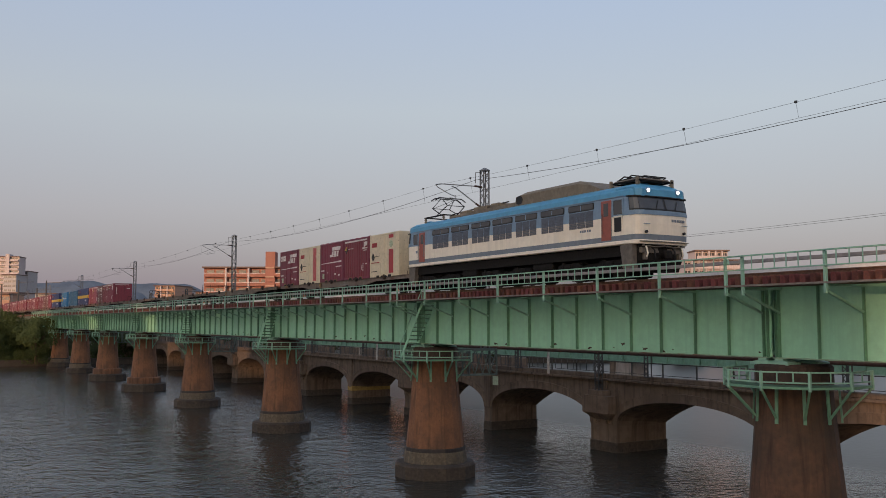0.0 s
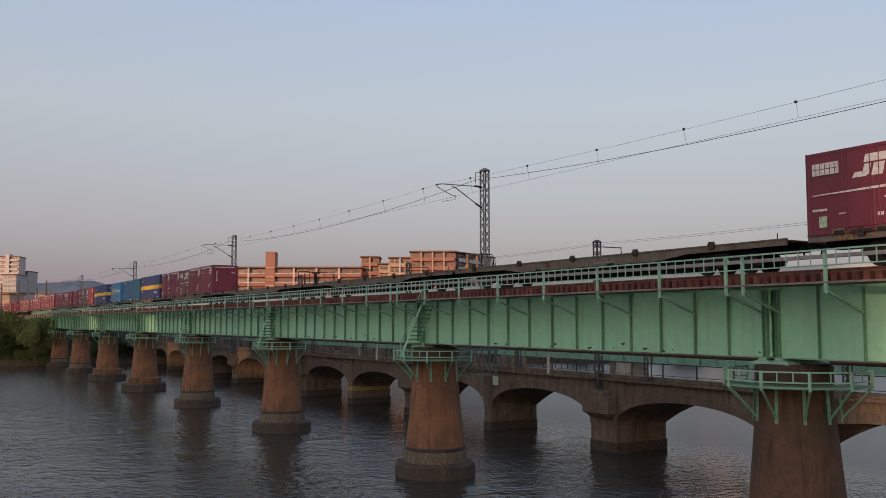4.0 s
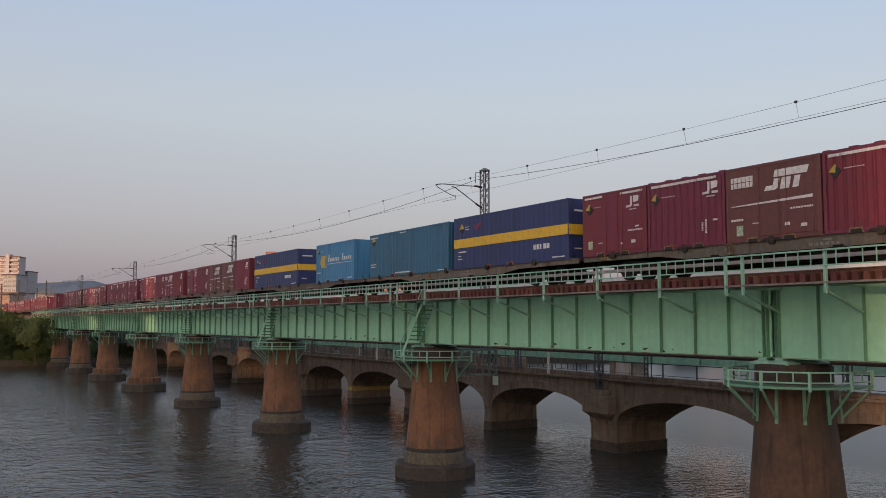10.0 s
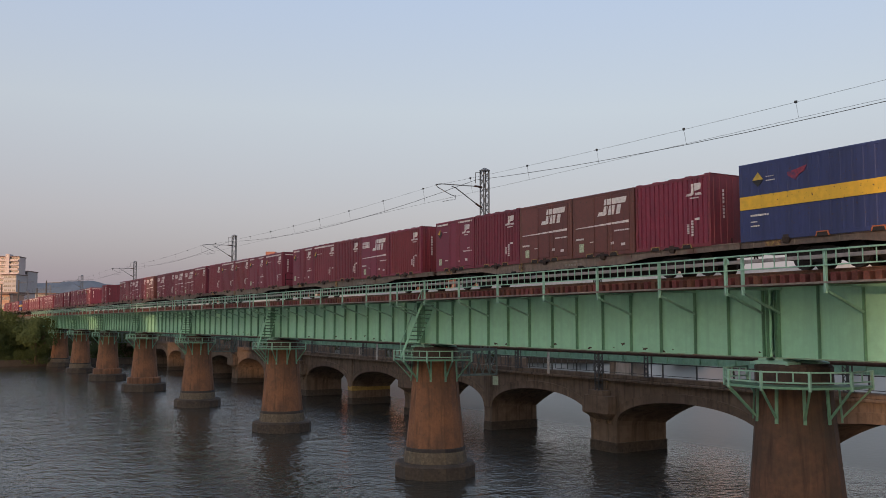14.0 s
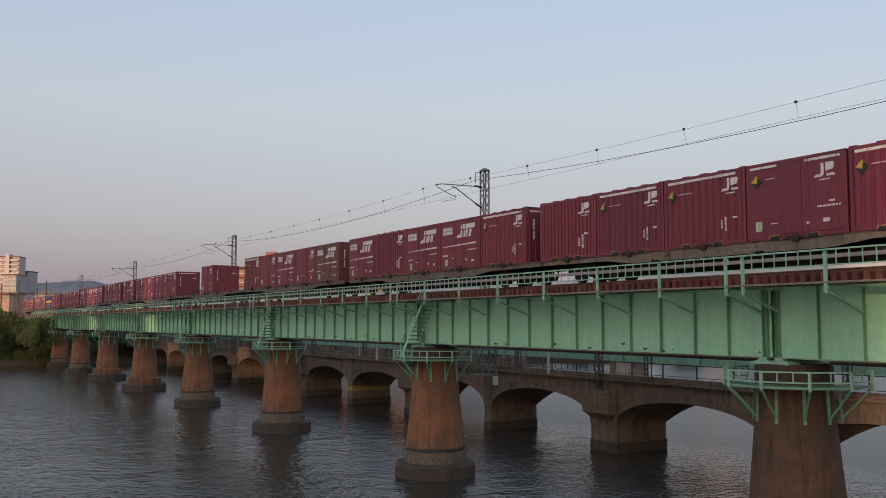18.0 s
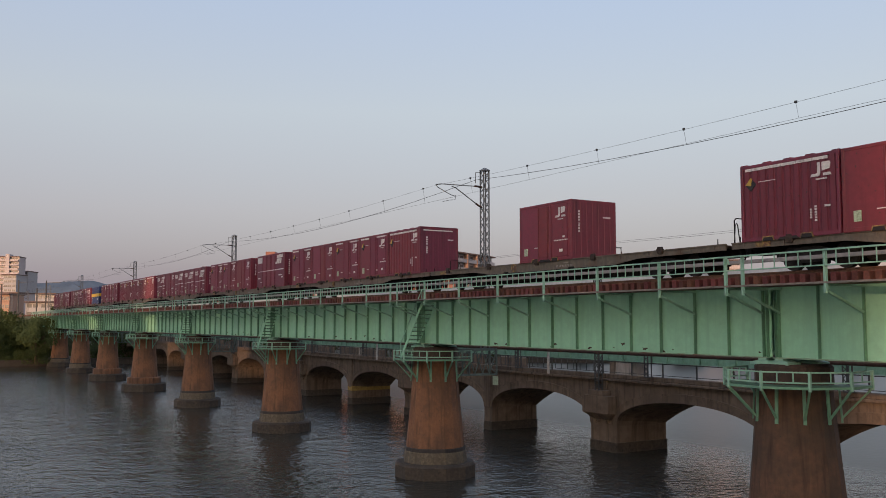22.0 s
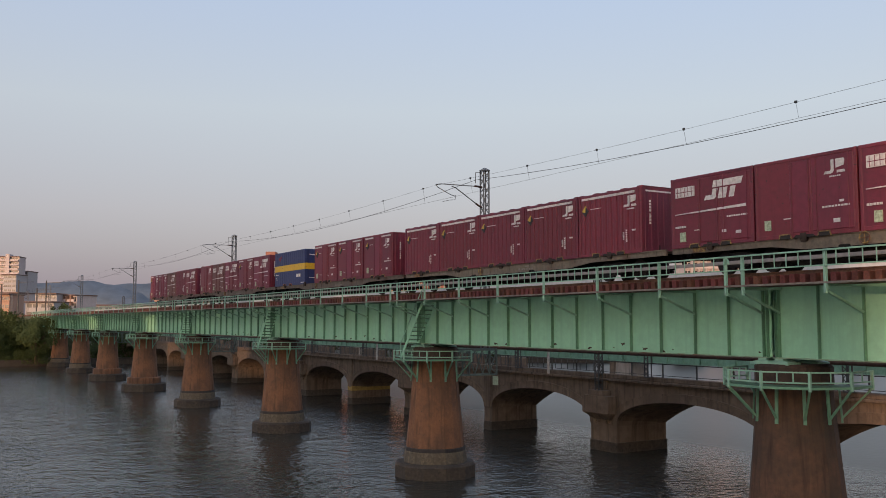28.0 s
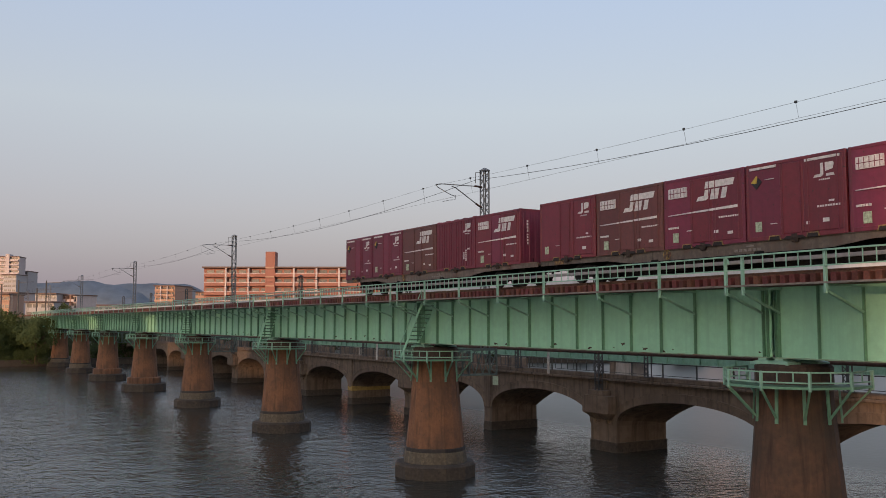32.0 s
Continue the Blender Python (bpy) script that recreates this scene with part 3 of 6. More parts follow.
POCKET_OR = material("orange_pocket_rim", (0.42, 0.12, 0.04), 0.6, grain=14, vary=0.3, bump=0.0)
SILL = material("brown_grey_wagon_paint", (0.15, 0.118, 0.092), 0.65, grain=6, vary=0.25, stain=(0.1, 0.052, 0.034), stain_scale=1.5, streak=0.3, random_tone=0.2, bump=0.12)
BOGIE = material("sooty_bogie_steel", (0.014, 0.0125, 0.0115), 0.8, grain=10, vary=0.4, bump=0.15, spec=0.2)
LOCK = material("rust_brown_lock_casting", (0.05, 0.035, 0.028), 0.8, grain=10, vary=0.3, bump=0.15, spec=0.3)
FADED = material("faded_wagon_writing", (0.22, 0.19, 0.17), 0.7, grain=20, vary=0.3, bump=0.0)
TREAD = material("worn_wheel_steel", (0.03, 0.026, 0.024), 0.6, metal=0.3, grain=15, vary=0.1, bump=0.0)

CW, CH, C12 = 1.225, 2.54, 3.72


def rib_outline(x0, x1, n, depth, yw):
    """Plan of a ribbed box between x0 and x1, with n ribs on each long side."""
    pts, w = [], (x1 - x0) / n
    for i in range(n):
        a = x0 + i * w
        pts += [(a, -yw + depth), (a + 0.12 * w, -yw + depth), (a + 0.32 * w, -yw), (a + 0.85 * w, -yw), (a + 0.9 * w, -yw + depth)]
    far = [(x, -y) for x, y in reversed(pts)]
    return pts + [(x1, -yw + depth), (x1, yw - depth)] + far


class Marks:
    """Painted marks on the long side that faces the river's near bank, and on the leading end."""

    def __init__(self, g, length):
        self.g, self.n = g, length

    def side(self, name, u0, u1, z0, z1, mat, label="", lift=0.004):
        x0, x1 = -self.n * (1 - u0), -self.n * (1 - u1)
        if name == "data_strip":
            m = Solid()
            for i in range(6):
                e = (z1 - z0) / 6
                m.box(x0, x1, -CW - 0.016, -CW + 0.03, z0 + i * e, z0 + (i + 0.72) * e)
            return tagged(part(name, m, mat, self.g), "", "", "", "stuff")
        return part(name, Solid().box(x0, x1, -CW - 0.012 - lift, -CW + 0.03, z0, z1), mat, self.g, label)

    def poly(self, name, pts, mat, label="", lift=0.006):
        """An outline in (metres from the rear end, height)."""
        return part(name, Solid().prism([(-self.n + a, b) for a, b in pts], -CW - 0.012 - lift, -CW + 0.03), mat, self.g, label)

    def end(self, name, y0, y1, z0, z1, mat, label=""):
        if name == "end_writing":
            m, e = Solid(), (z1 - z0) / 8
            for i in range(8):
                m.box(-0.02, 0.012, y0, y1 + 0.02, z0 + i * e, z0 + (i + (0.3 if i == 3 else 0.7)) * e)
            return tagged(part(name, m, mat, self.g), "", "", "", "stuff")
        return part(name, Solid().box(-0.02, 0.012, y0, y1, z0, z1), mat, self.g, label)

    def emblem(self, u, z, k=0.9):
        """A two-piece white emblem: a hook and a flag."""
        x = u * self.n
        P = lambda pts: [(x + a * k, z + b * k) for a, b in pts]
        self.poly("emblem_hook", P([(-0.4, -0.23), (-0.13, -0.23), (-0.05, -0.2), (-0.01, -0.13), (-0.01, 0.24), (-0.12, 0.24), (-0.12, -0.1), (-0.15, -0.135), (-0.34, -0.135)]), WHITE)
        self.poly("emblem_flag", P([(0.06, 0.24), (0.36, 0.24), (0.4, 0.18), (0.36, 0.0), (0.06, -0.06)]), WHITE)
        self.poly("emblem_bar", P([(0.1, -0.14), (0.38, -0.14), (0.42, -0.23), (0.1, -0.23)]), WHITE)
        self.number(u - 0.045, u + 0.06, z - 0.35 * k, 6, 0.045)

    def slant(self, u0, u1, z0, z1, mat=None):
        """A large slanted three-stroke emblem."""
        mat = mat or WHITE
        a, b = u0 * self.n, u1 * self.n
        w, h = b - a, z1 - z0
        P = lambda pts: [(a + p * w + q * h * 0.25, z0 + q * h) for p, q in pts]
        self.poly("emblem_bar", P([(0.1, 0.64), (0.96, 0.64), (0.98, 1.0), (0.1, 1.0)]), mat)
        self.poly("emblem_foot", P([(-0.1, 0.0), (0.2, 0.0), (0.27, 0.1), (0.27, 0.56), (0.12, 0.56), (0.12, 0.24), (-0.06, 0.24)]), mat)
        for p, e in ((0.33, 0.24), (0.66, 0.15)):
            self.poly("emblem_stroke", P([(p, 0.0), (p + e, 0.0), (p + e, 0.56), (p, 0.56)]), mat)

    def diamond(self, u, z, r=0.22):
        x = u * self.n
        self.poly("warning_diamond_top", [(x - r, z), (x, z - r * 0.25), (x + r * 0.2, z + r * 0.7), (x, z + r)], GOLD, "yellow half of a warning diamond")
        self.poly("warning_diamond_base", [(x - r, z - 0.005), (x, z - r), (x + r, z), (x + r * 0.25, z + r * 0.7), (x + 0.02, z - r * 0.22)], BLACK, "black half of a warning diamond")

    def pockets(self, us, rim=None):
        """Fork pockets in the bottom rail and the gap above the wagon's lock between them: flat patches, their inner
        shade painted dark.
        """
        for u in us:
            x = u * self.n
            self.poly("fork_pocket", [(x - 0.21, -0.02), (x + 0.21, -0.02), (x + 0.17, 0.1), (x - 0.17, 0.1)], POCKET, "dark patch for a fork pocket", 0.008)
            rims = Solid().prism([(-self.n + a, b) for a, b in ((x - 0.25, -0.02), (x - 0.21, -0.02), (x - 0.17, 0.1), (x + 0.17, 0.1), (x + 0.21, -0.02), (x + 0.25, -0.02), (x + 0.2, 0.135), (x - 0.2, 0.135))], -CW - 0.024, -CW + 0.03)
            part("pocket_rim", rims, rim or POCKET_RIM, self.g, "worn pocket rim")
        if self.n < 5:
            c = self.n / 2
            self.poly("lock_recess", [(c - 0.42, -0.02), (c + 0.42, -0.02), (c + 0.3, 0.07), (c - 0.3, 0.07)], POCKET, "", 0.01)

    def number(self, u0, u1, z, n=6, h=0.05, mat=None):
        """A row of small bars where small writing stands."""
        w = (u1 - u0) / n
        m = Solid()
        for i in range(n):
            x0 = -self.n * (1 - u0 - i * w)
            m.box(x0, x0 + self.n * w * 0.7, -CW - 0.016, -CW + 0.03, z, z + h)
        tagged(part("small_writing", m, mat or WHITE, self.g), "", "", "", "stuff")


def container(name, label, length, mat, ribs=0, depth=0.035, group="freight containers on the train", height=None, doors=False, end_ribs=True, at=(0, 0, 0)):
    g = thing(name, label, "container", group, at=at)
    h = height or CH
    if ribs:
        m = Solid().loft([[(x, y, z) for x, y in rib_outline(-length + 0.09, -0.09, ribs, depth, CW)] for z in (0.12, h - 0.1)])
    else:
        m = Solid().box(-length + 0.04, -0.04, -CW + 0.012, CW - 0.012, 0.1, h - 0.06, 0.01)
    part("shell", m, mat, g)
    # rails and posts of the frame
    m = Solid()
    for y in (-1, 1):
        m.box(-length + 0.1, -0.1, y * CW, y * (CW - 0.1), 0.0, 0.13, 0.01)
        m.box(-length + 0.1, -0.1, y * CW, y * (CW - 0.08), h - 0.12, h - 0.03, 0.01)
        for x0 in (-length, -0.11):
            m.box(x0, x0 + 0.11, y * CW, y * (CW - 0.11), 0, h - 0.01, 0.012)
    for x0 in (-length + 0.01, -0.1):
        m.box(x0, x0 + 0.09, -CW + 0.1, CW - 0.1, 0.01, 0.1).box(x0, x0 + 0.09, -CW + 0.1, CW - 0.1, h - 0.12, h - 0.04)
    part("frame", m, mat, g)
    m = Solid().box(-length + 0.02, -0.02, -CW + 0.02, CW - 0.02, h - 0.05, h - 0.01, 0.012)
    part("roof", m, mat, g)
    edge = [(-0.012, -CW + 0.1)]
    for i in range(7 if end_ribs else 0):
        y = -0.96 + i * 0.32
        edge += [(-0.012, y - 0.08), (0.002, y - 0.065), (0.002, y + 0.065), (-0.012, y + 0.08)]
    part("end_wall", Solid().prism(edge + [(-0.012, CW - 0.1), (-0.1, CW - 0.1), (-0.1, -CW + 0.1)], 0.1, h - 0.12, "z"), mat, g)
    if doors:
        for u0, u1 in doors:
            x0, x1 = -length * (1 - u0), -length * (1 - u1)
            d = part("side_door", Solid().box(x0 + 0.012, x1 - 0.012, -CW - 0.008, -CW + 0.05, 0.15, h - 0.15, 0.016), mat, g)
            for q in (0.12, 0.88):
                x = x0 + (x1 - x0) * q
                part("locking_bar", Solid().tube((x, -CW - 0.02, 0.1), (x, -CW - 0.02, h - 0.12), 0.014, 6), mat, d)
    return g, Marks(g, length)


def roof_lugs(g, length, mat, h=CH):
    for u in (0.03, 0.28, 0.5, 0.72, 0.97):
        x = -length * (1 - u)
        part("roof_bow", Solid().box(max(-length, x - 0.16), min(0, x + 0.16), -CW + 0.03, CW - 0.03, h - 0.012, h + 0.025, 0.015), mat, g)


def ribbed_striped():
    g, k = container("container", "maroon ribbed container with a white stripe and emblem", C12, MAROON, 11, doors=False)
    roof_lugs(g, C12, MAROON)
    m = Solid()
    for i in range(11):
        a = -C12 + 0.22 + i * 0.285
        m.box(a, a + 0.272, -CW - 0.008, -CW + 0.05, CH - 0.215, CH - 0.125)
    part("stripe", m, WHITE, g, "white upper stripe")
    k.emblem(0.83, CH - 0.52)
    k.diamond(0.12, CH - 0.66)
    k.number(0.2, 0.38, CH - 0.62, 9, 0.025)
    k.side("data_strip", 0.72, 0.735, 0.55, 0.86, WHITE)
    k.side("data_strip", 0.765, 0.785, 0.45, 0.95, WHITE)
    k.side("data_plate", 0.86, 0.91, 0.86, 0.92, WHITE)
    k.pockets((0.29, 0.68))
    k.end("end_stripe", -1.0, 0.85, CH - 0.2, CH - 0.14, WHITE)
    k.end("end_writing", -0.82, -0.76, 1.1, 2.05, WHITE)
    k.end("end_caption", 0.55, 0.9, 1.85, 1.91, WHITE)
    return g


def ribbed_plain():
    g, k = container("container", "wine red closely ribbed container with a white emblem", C12, WINE, 15, 0.04)
    roof_lugs(g, C12, WINE)
    k.emblem(0.8, CH - 0.5)
    k.side("data_strip", 0.71, 0.73, 0.5, 0.85, WHITE)
    k.side("data_strip", 0.765, 0.785, 0.4, 0.98, WHITE)
    k.side("data_plate", 0.81, 0.87, 0.95, 1.03, WHITE)
    k.pockets((0.28, 0.7))
    k.end("end_writing", -0.6, -0.54, 1.0, 2.05, WHITE)
    return g


def smooth_striped():
    g, k = container("container", "maroon smooth-sided container with two doors and broken white stripe", C12, MAROON, doors=((0.36, 0.6), (0.6, 0.97)))
    k.side("stripe", 0.05, 0.33, CH - 0.21, CH - 0.13, WHITE, "white upper stripe", 0.012)
    k.side("stripe", 0.62, 0.95, CH - 0.21, CH - 0.13, WHITE, "white upper stripe", 0.012)
    k.emblem(0.8, CH - 0.55)
    k.diamond(0.12, CH - 0.62)
    k.number(0.21, 0.31, CH - 0.58, 6, 0.025)
    k.side("sticker", 0.1, 0.165, 0.3, 0.62, STICKER, "pale green notice sticker")
    k.number(0.73, 0.95, 0.86, 9, 0.06)
    k.side("data_plate", 0.84, 0.89, 1.0, 1.06, WHITE)
    k.side("data_plate", 0.62, 0.65, 0.38, 0.47, WHITE)
    k.side("data_plate", 0.78, 0.84, 0.4, 0.52, WHITE)
    k.number(0.26, 0.33, 0.5, 4, 0.03)
    k.pockets((0.3, 0.68))
    k.end("end_writing", -0.75, -0.7, 1.0, 2.0, WHITE)
    k.end("end_caption", 0.45, 0.85, 1.9, 1.95, WHITE)
    return g


def smooth_plain():
    g, k = container("container", "wine red smooth-sided container with white emblem and notice sticker", C12, WINE, doors=((0.36, 0.58), (0.58, 0.97)))
    k.emblem(0.8, CH - 0.5)
    k.side("sticker", 0.1, 0.165, 0.3, 0.62, STICKER, "pale green notice sticker")
    k.number(0.68, 0.94, 0.82, 9, 0.055)
    k.side("data_plate", 0.84, 0.88, 0.95, 1.02, WHITE)
    k.number(0.3, 0.38, 0.6, 4, 0.03)
    k.side("data_plate", 0.78, 0.84, 0.35, 0.47, WHITE)
    k.pockets((0.31, 0.69))
    k.end("end_writing", -0.85, -0.8, 1.15, 2.1, WHITE)
    k.end("end_caption", 0.5, 0.9, 1.8, 1.86, WHITE)
    return g


def slant_marked(brown=False, panel=True, ribs=0):
    mat = BROWN if brown else MAROON
    g, k = container("container", ("faded brown" if brown else "maroon") + " container with a large slanted white emblem and white line", C12, mat, ribs, 0.03, doors=False if ribs else ((0.34, 0.62), (0.62, 0.97)))
    if ribs:
        roof_lugs(g, C12, mat)
    if panel:
        k.side("writing_panel", 0.07, 0.31, CH - 0.72, CH - 0.36, WHITE, "white writing panel", 0.012)
        m = Solid()
        for q in range(5):
            x0 = -C12 * (1 - 0.095 - q * 0.045)
            m.box(x0, x0 + 0.022, -CW - 0.027, -CW, CH - 0.7, CH - 0.38)
        m.box(-C12 * 0.925, -C12 * 0.695, -CW - 0.027, -CW, CH - 0.555, CH - 0.53)
        part("panel_ruling", m, mat, g)
    k.slant(0.47, 0.86, CH - 0.94, CH - 0.3)
    n = C12
    k.poly("long_line", [(0.06 * n, 1.2), (0.06 * n, 1.225), (0.93 * n, 1.31), (0.93 * n, 1.215)], WHITE, "tapering white line", 0.012)
    k.number(0.06, 0.2, 0.72, 5, 0.07)
    k.number(0.7, 0.94, 0.92, 9, 0.055)
    k.side("sticker", 0.12, 0.19, 0.22, 0.56, STICKER, "pale green notice sticker")
    k.side("data_plate", 0.64, 0.69, 0.42, 0.52, WHITE)
    k.side("data_plate", 0.8, 0.86, 0.34, 0.44, WHITE)
    k.number(0.3, 0.38, 0.58, 4, 0.03)
    k.pockets((0.3, 0.68))
    k.end("end_writing", -0.85, -0.8, 0.9, 2.05, WHITE)
    return g


def cream_box(rose):
    g, k = container("container", "cream container with " + ("a rose panel" if rose else "a red panel, green badge") + " and dark diamond", C12, CREAM, doors=((0.38, 0.53), (0.53, 0.97)))
    m = Solid()
    for i in range(3):
        k.poly("red_caption", [(0.3 + i * 0.22, 1.78), (0.46 + i * 0.22, 1.78), (0.5 + i * 0.22, 2.04), (0.34 + i * 0.22, 2.04)], REDMARK, "", 0.012)
    r, x, z = 0.24, 0.12 * C12, 1.2
    k.poly("dark_diamond", [(x - r * 0.75, z), (x, z - r), (x + r * 0.75, z), (x, z + r)], BLACK, "black warning diamond", 0.012)
    k.number(0.2, 0.36, 1.22, 6, 0.03, BLACK)
    k.number(0.06, 0.34, 0.84, 9, 0.045, REDMARK)
    k.number(0.06, 0.26, 0.32, 5, 0.04, BLACK)
    if rose:
        k.side("rose_panel", 0.7, 0.84, 0.16, CH - 0.15, PINKMARK, "rose panel with pale blossoms", 0.014)
    else:
        k.side("red_panel", 0.68, 0.82, 0.18, 1.55, REDMARK, "red panel", 0.014)
        k.side("red_panel_top", 0.68, 0.82, CH - 0.34, CH - 0.14, REDMARK, "", 0.014)
        a = [(0.75 * C12 + 0.2 * math.cos(t), 1.86 + 0.2 * math.sin(t)) for t in (math.pi * i / 8 for i in range(16))]
        k.poly("round_badge", a, STICKER, "round green badge", 0.016)
        k.number(0.7, 0.8, 1.25, 3, 0.16)
    k.pockets((0.3, 0.7), CREAM)
    k.end("end_caption", -0.55, 0.5, 2.0, 2.06, REDMARK)
    return g


def long_navy(length):
    g, k = container("container", "navy blue long container with a broad yellow band", length, NAVY, int(length * 2.6), 0.009, doors=False, end_ribs=False, height=CH + (0.06 if length > 7 else -0.05))
    k.side("yellow_band", 0.004, 0.996, 1.06, 1.5, YELLOW, "broad yellow band", 0.008)
    k.end("end_band", -CW + 0.02, CW - 0.02, 1.06, 1.5, YELLOW, "broad yellow band")
    n, s = length, length / 9.3
    x = 0.085 * n
    if n > 7:
        k.poly("warning_diamond_top", [(x - 0.22, 2.0), (x + 0.22, 2.0), (x, 2.25)], GOLD)
        k.poly("warning_diamond_base", [(x - 0.22, 1.99), (x, 1.78), (x + 0.22, 1.99)], BLACK)
        k.number(0.12, 0.155, 2.06, 4, 0.03)
        k.number(0.12, 0.16, 1.93, 5, 0.03)
    x = (0.21 if n > 7 else 0.13) * n
    k.poly("red_shape", [(x, 2.0), (x + 0.3, 1.82), (x + 0.42, 1.98), (x + 0.62, 2.05), (x + 0.72, 2.24), (x + 0.36, 2.16), (x, 2.1)], REDFADE, "faded red painted shape")
    for i in range(5):
        a = 0.735 + i * 0.026
        k.side("caption_bar", a, a + (0.008 if i == 2 else 0.019), 0.56, 0.78, WHITE, "", 0.008)
    k.number(0.05, 0.13, 0.82, 8, 0.06)
    k.number(0.05, 0.08, 0.62, 4, 0.04)
    k.number(0.05, 0.09, 0.48, 4, 0.04)
    k.side("data_plate", 0.88, 0.97, 0.12, 0.17, WHITE, "", 0.012)
    k.pockets((0.34, 0.54), POCKET_OR)
    k.end("end_caption", -0.9, -0.1, 2.05, 2.13, WHITE)
    k.end("end_caption", -0.9, -0.5, 0.45, 0.5, WHITE)
    return g


def long_teal():
    n = 9.15
    g, k = container("container", "teal blue long ribbed container", n, TEAL, 26, 0.02)
    x = 0.06 * n
    k.poly("warning_diamond_top", [(x - 0.24, 2.1), (x + 0.24, 2.1), (x, 2.34)], GOLD)
    k.poly("warning_diamond_base", [(x - 0.24, 2.09), (x, 1.82), (x + 0.24, 2.09)], BLACK)
    k.number(0.02, 0.12, 2.28, 10, 0.07)
    k.number(0.02, 0.1, 0.72, 8, 0.06)
    k.number(0.02, 0.1, 0.58, 9, 0.05)
    k.number(0.42, 0.5, 2.36, 8, 0.05)
    k.number(0.36, 0.55, 0.12, 16, 0.07)
    k.side("data_plate", 0.88, 0.98, 0.06, 0.1, WHITE, "", 0.012)
    k.pockets((0.33, 0.57), POCKET_OR)
    return g


def blue_liner():
    n = 6.0
    g, k = container("container", "bright blue ribbed container with yellow chevrons and cream captions", n, SKYBLUE, 18, 0.02)
    k.diamond(0.08, 2.05, 0.2)
    k.number(0.14, 0.2, 2.05, 4, 0.03)
    for i in range(3):
        a = 0.12 * n + i * 0.27
        k.poly("chevron", [(a, 1.35), (a + 0.2, 0.95), (a + 0.46, 0.95), (a + 0.26, 1.35), (a + 0.46, 1.75), (a + 0.2, 1.75)], GOLD, "yellow chevron", 0.006 + i * 0.003)
    for i in range(7):
        w, h = (0.034, 0.46) if i == 0 else (0.026, 0.22)
        a = 0.34 + i * 0.043
        k.poly("caption_stroke", [(a * n, 1.32), (a * n + w * n * 0.7, 1.32), (a * n + w * n * 0.7 + h * 0.2, 1.32 + h), (a * n + h * 0.2, 1.32 + h)], WHITE)
    for i in range(5):
        w, h = (0.034, 0.46) if i == 0 else (0.03, 0.22)
        a = 0.7 + i * 0.05
        k.poly("caption_stroke", [(a * n, 1.32), (a * n + w * n * 0.7, 1.32), (a * n + w * n * 0.7 + h * 0.2, 1.32 + h), (a * n + h * 0.2, 1.32 + h)], WHITE)
    k.side("caption_line", 0.32, 0.94, 1.16, 1.19, WHITE, "", 0.008)
    k.number(0.03, 0.14, 0.62, 9, 0.05)
    k.side("data_plate", 0.84, 0.96, 0.14, 0.2, WHITE, "", 0.012)
    k.pockets((0.34, 0.66), POCKET_OR)
    k.end("end_caption", -0.1, 0.35, 1.65, 2.1, GOLD)
    k.end("end_line", -0.1, 0.6, 1.52, 1.56, GOLD)
    return g


def box_twenty():
    n = 6.0
    g, k = container("container", "maroon long container with large slanted white emblem and white panel", n, MAROON, doors=((0.2, 0.36), (0.36, 0.52), (0.52, 0.68)))
    k.side("writing_panel", 0.04, 0.2, CH - 0.6, CH - 0.16, WHITE, "white writing panel", 0.012)
    k.slant(0.7, 0.92, CH - 0.8, CH - 0.14)
    k.poly("long_line", [(0.04 * n, 1.26), (0.04 * n, 1.29), (0.96 * n, 1.34), (0.96 * n, 1.26)], WHITE, "tapering white line", 0.012)
    k.number(0.04, 0.13, 0.72, 5, 0.08)
    k.number(0.8, 0.92, 0.84, 6, 0.07)
    k.side("data_plate", 0.9, 0.94, 0.66, 0.76, WHITE)
    k.number(0.14, 0.2, 0.42, 4, 0.04)
    k.pockets((0.3, 0.6))
    k.end("end_writing", -0.9, -0.84, 0.9, 2.05, WHITE)
    return g


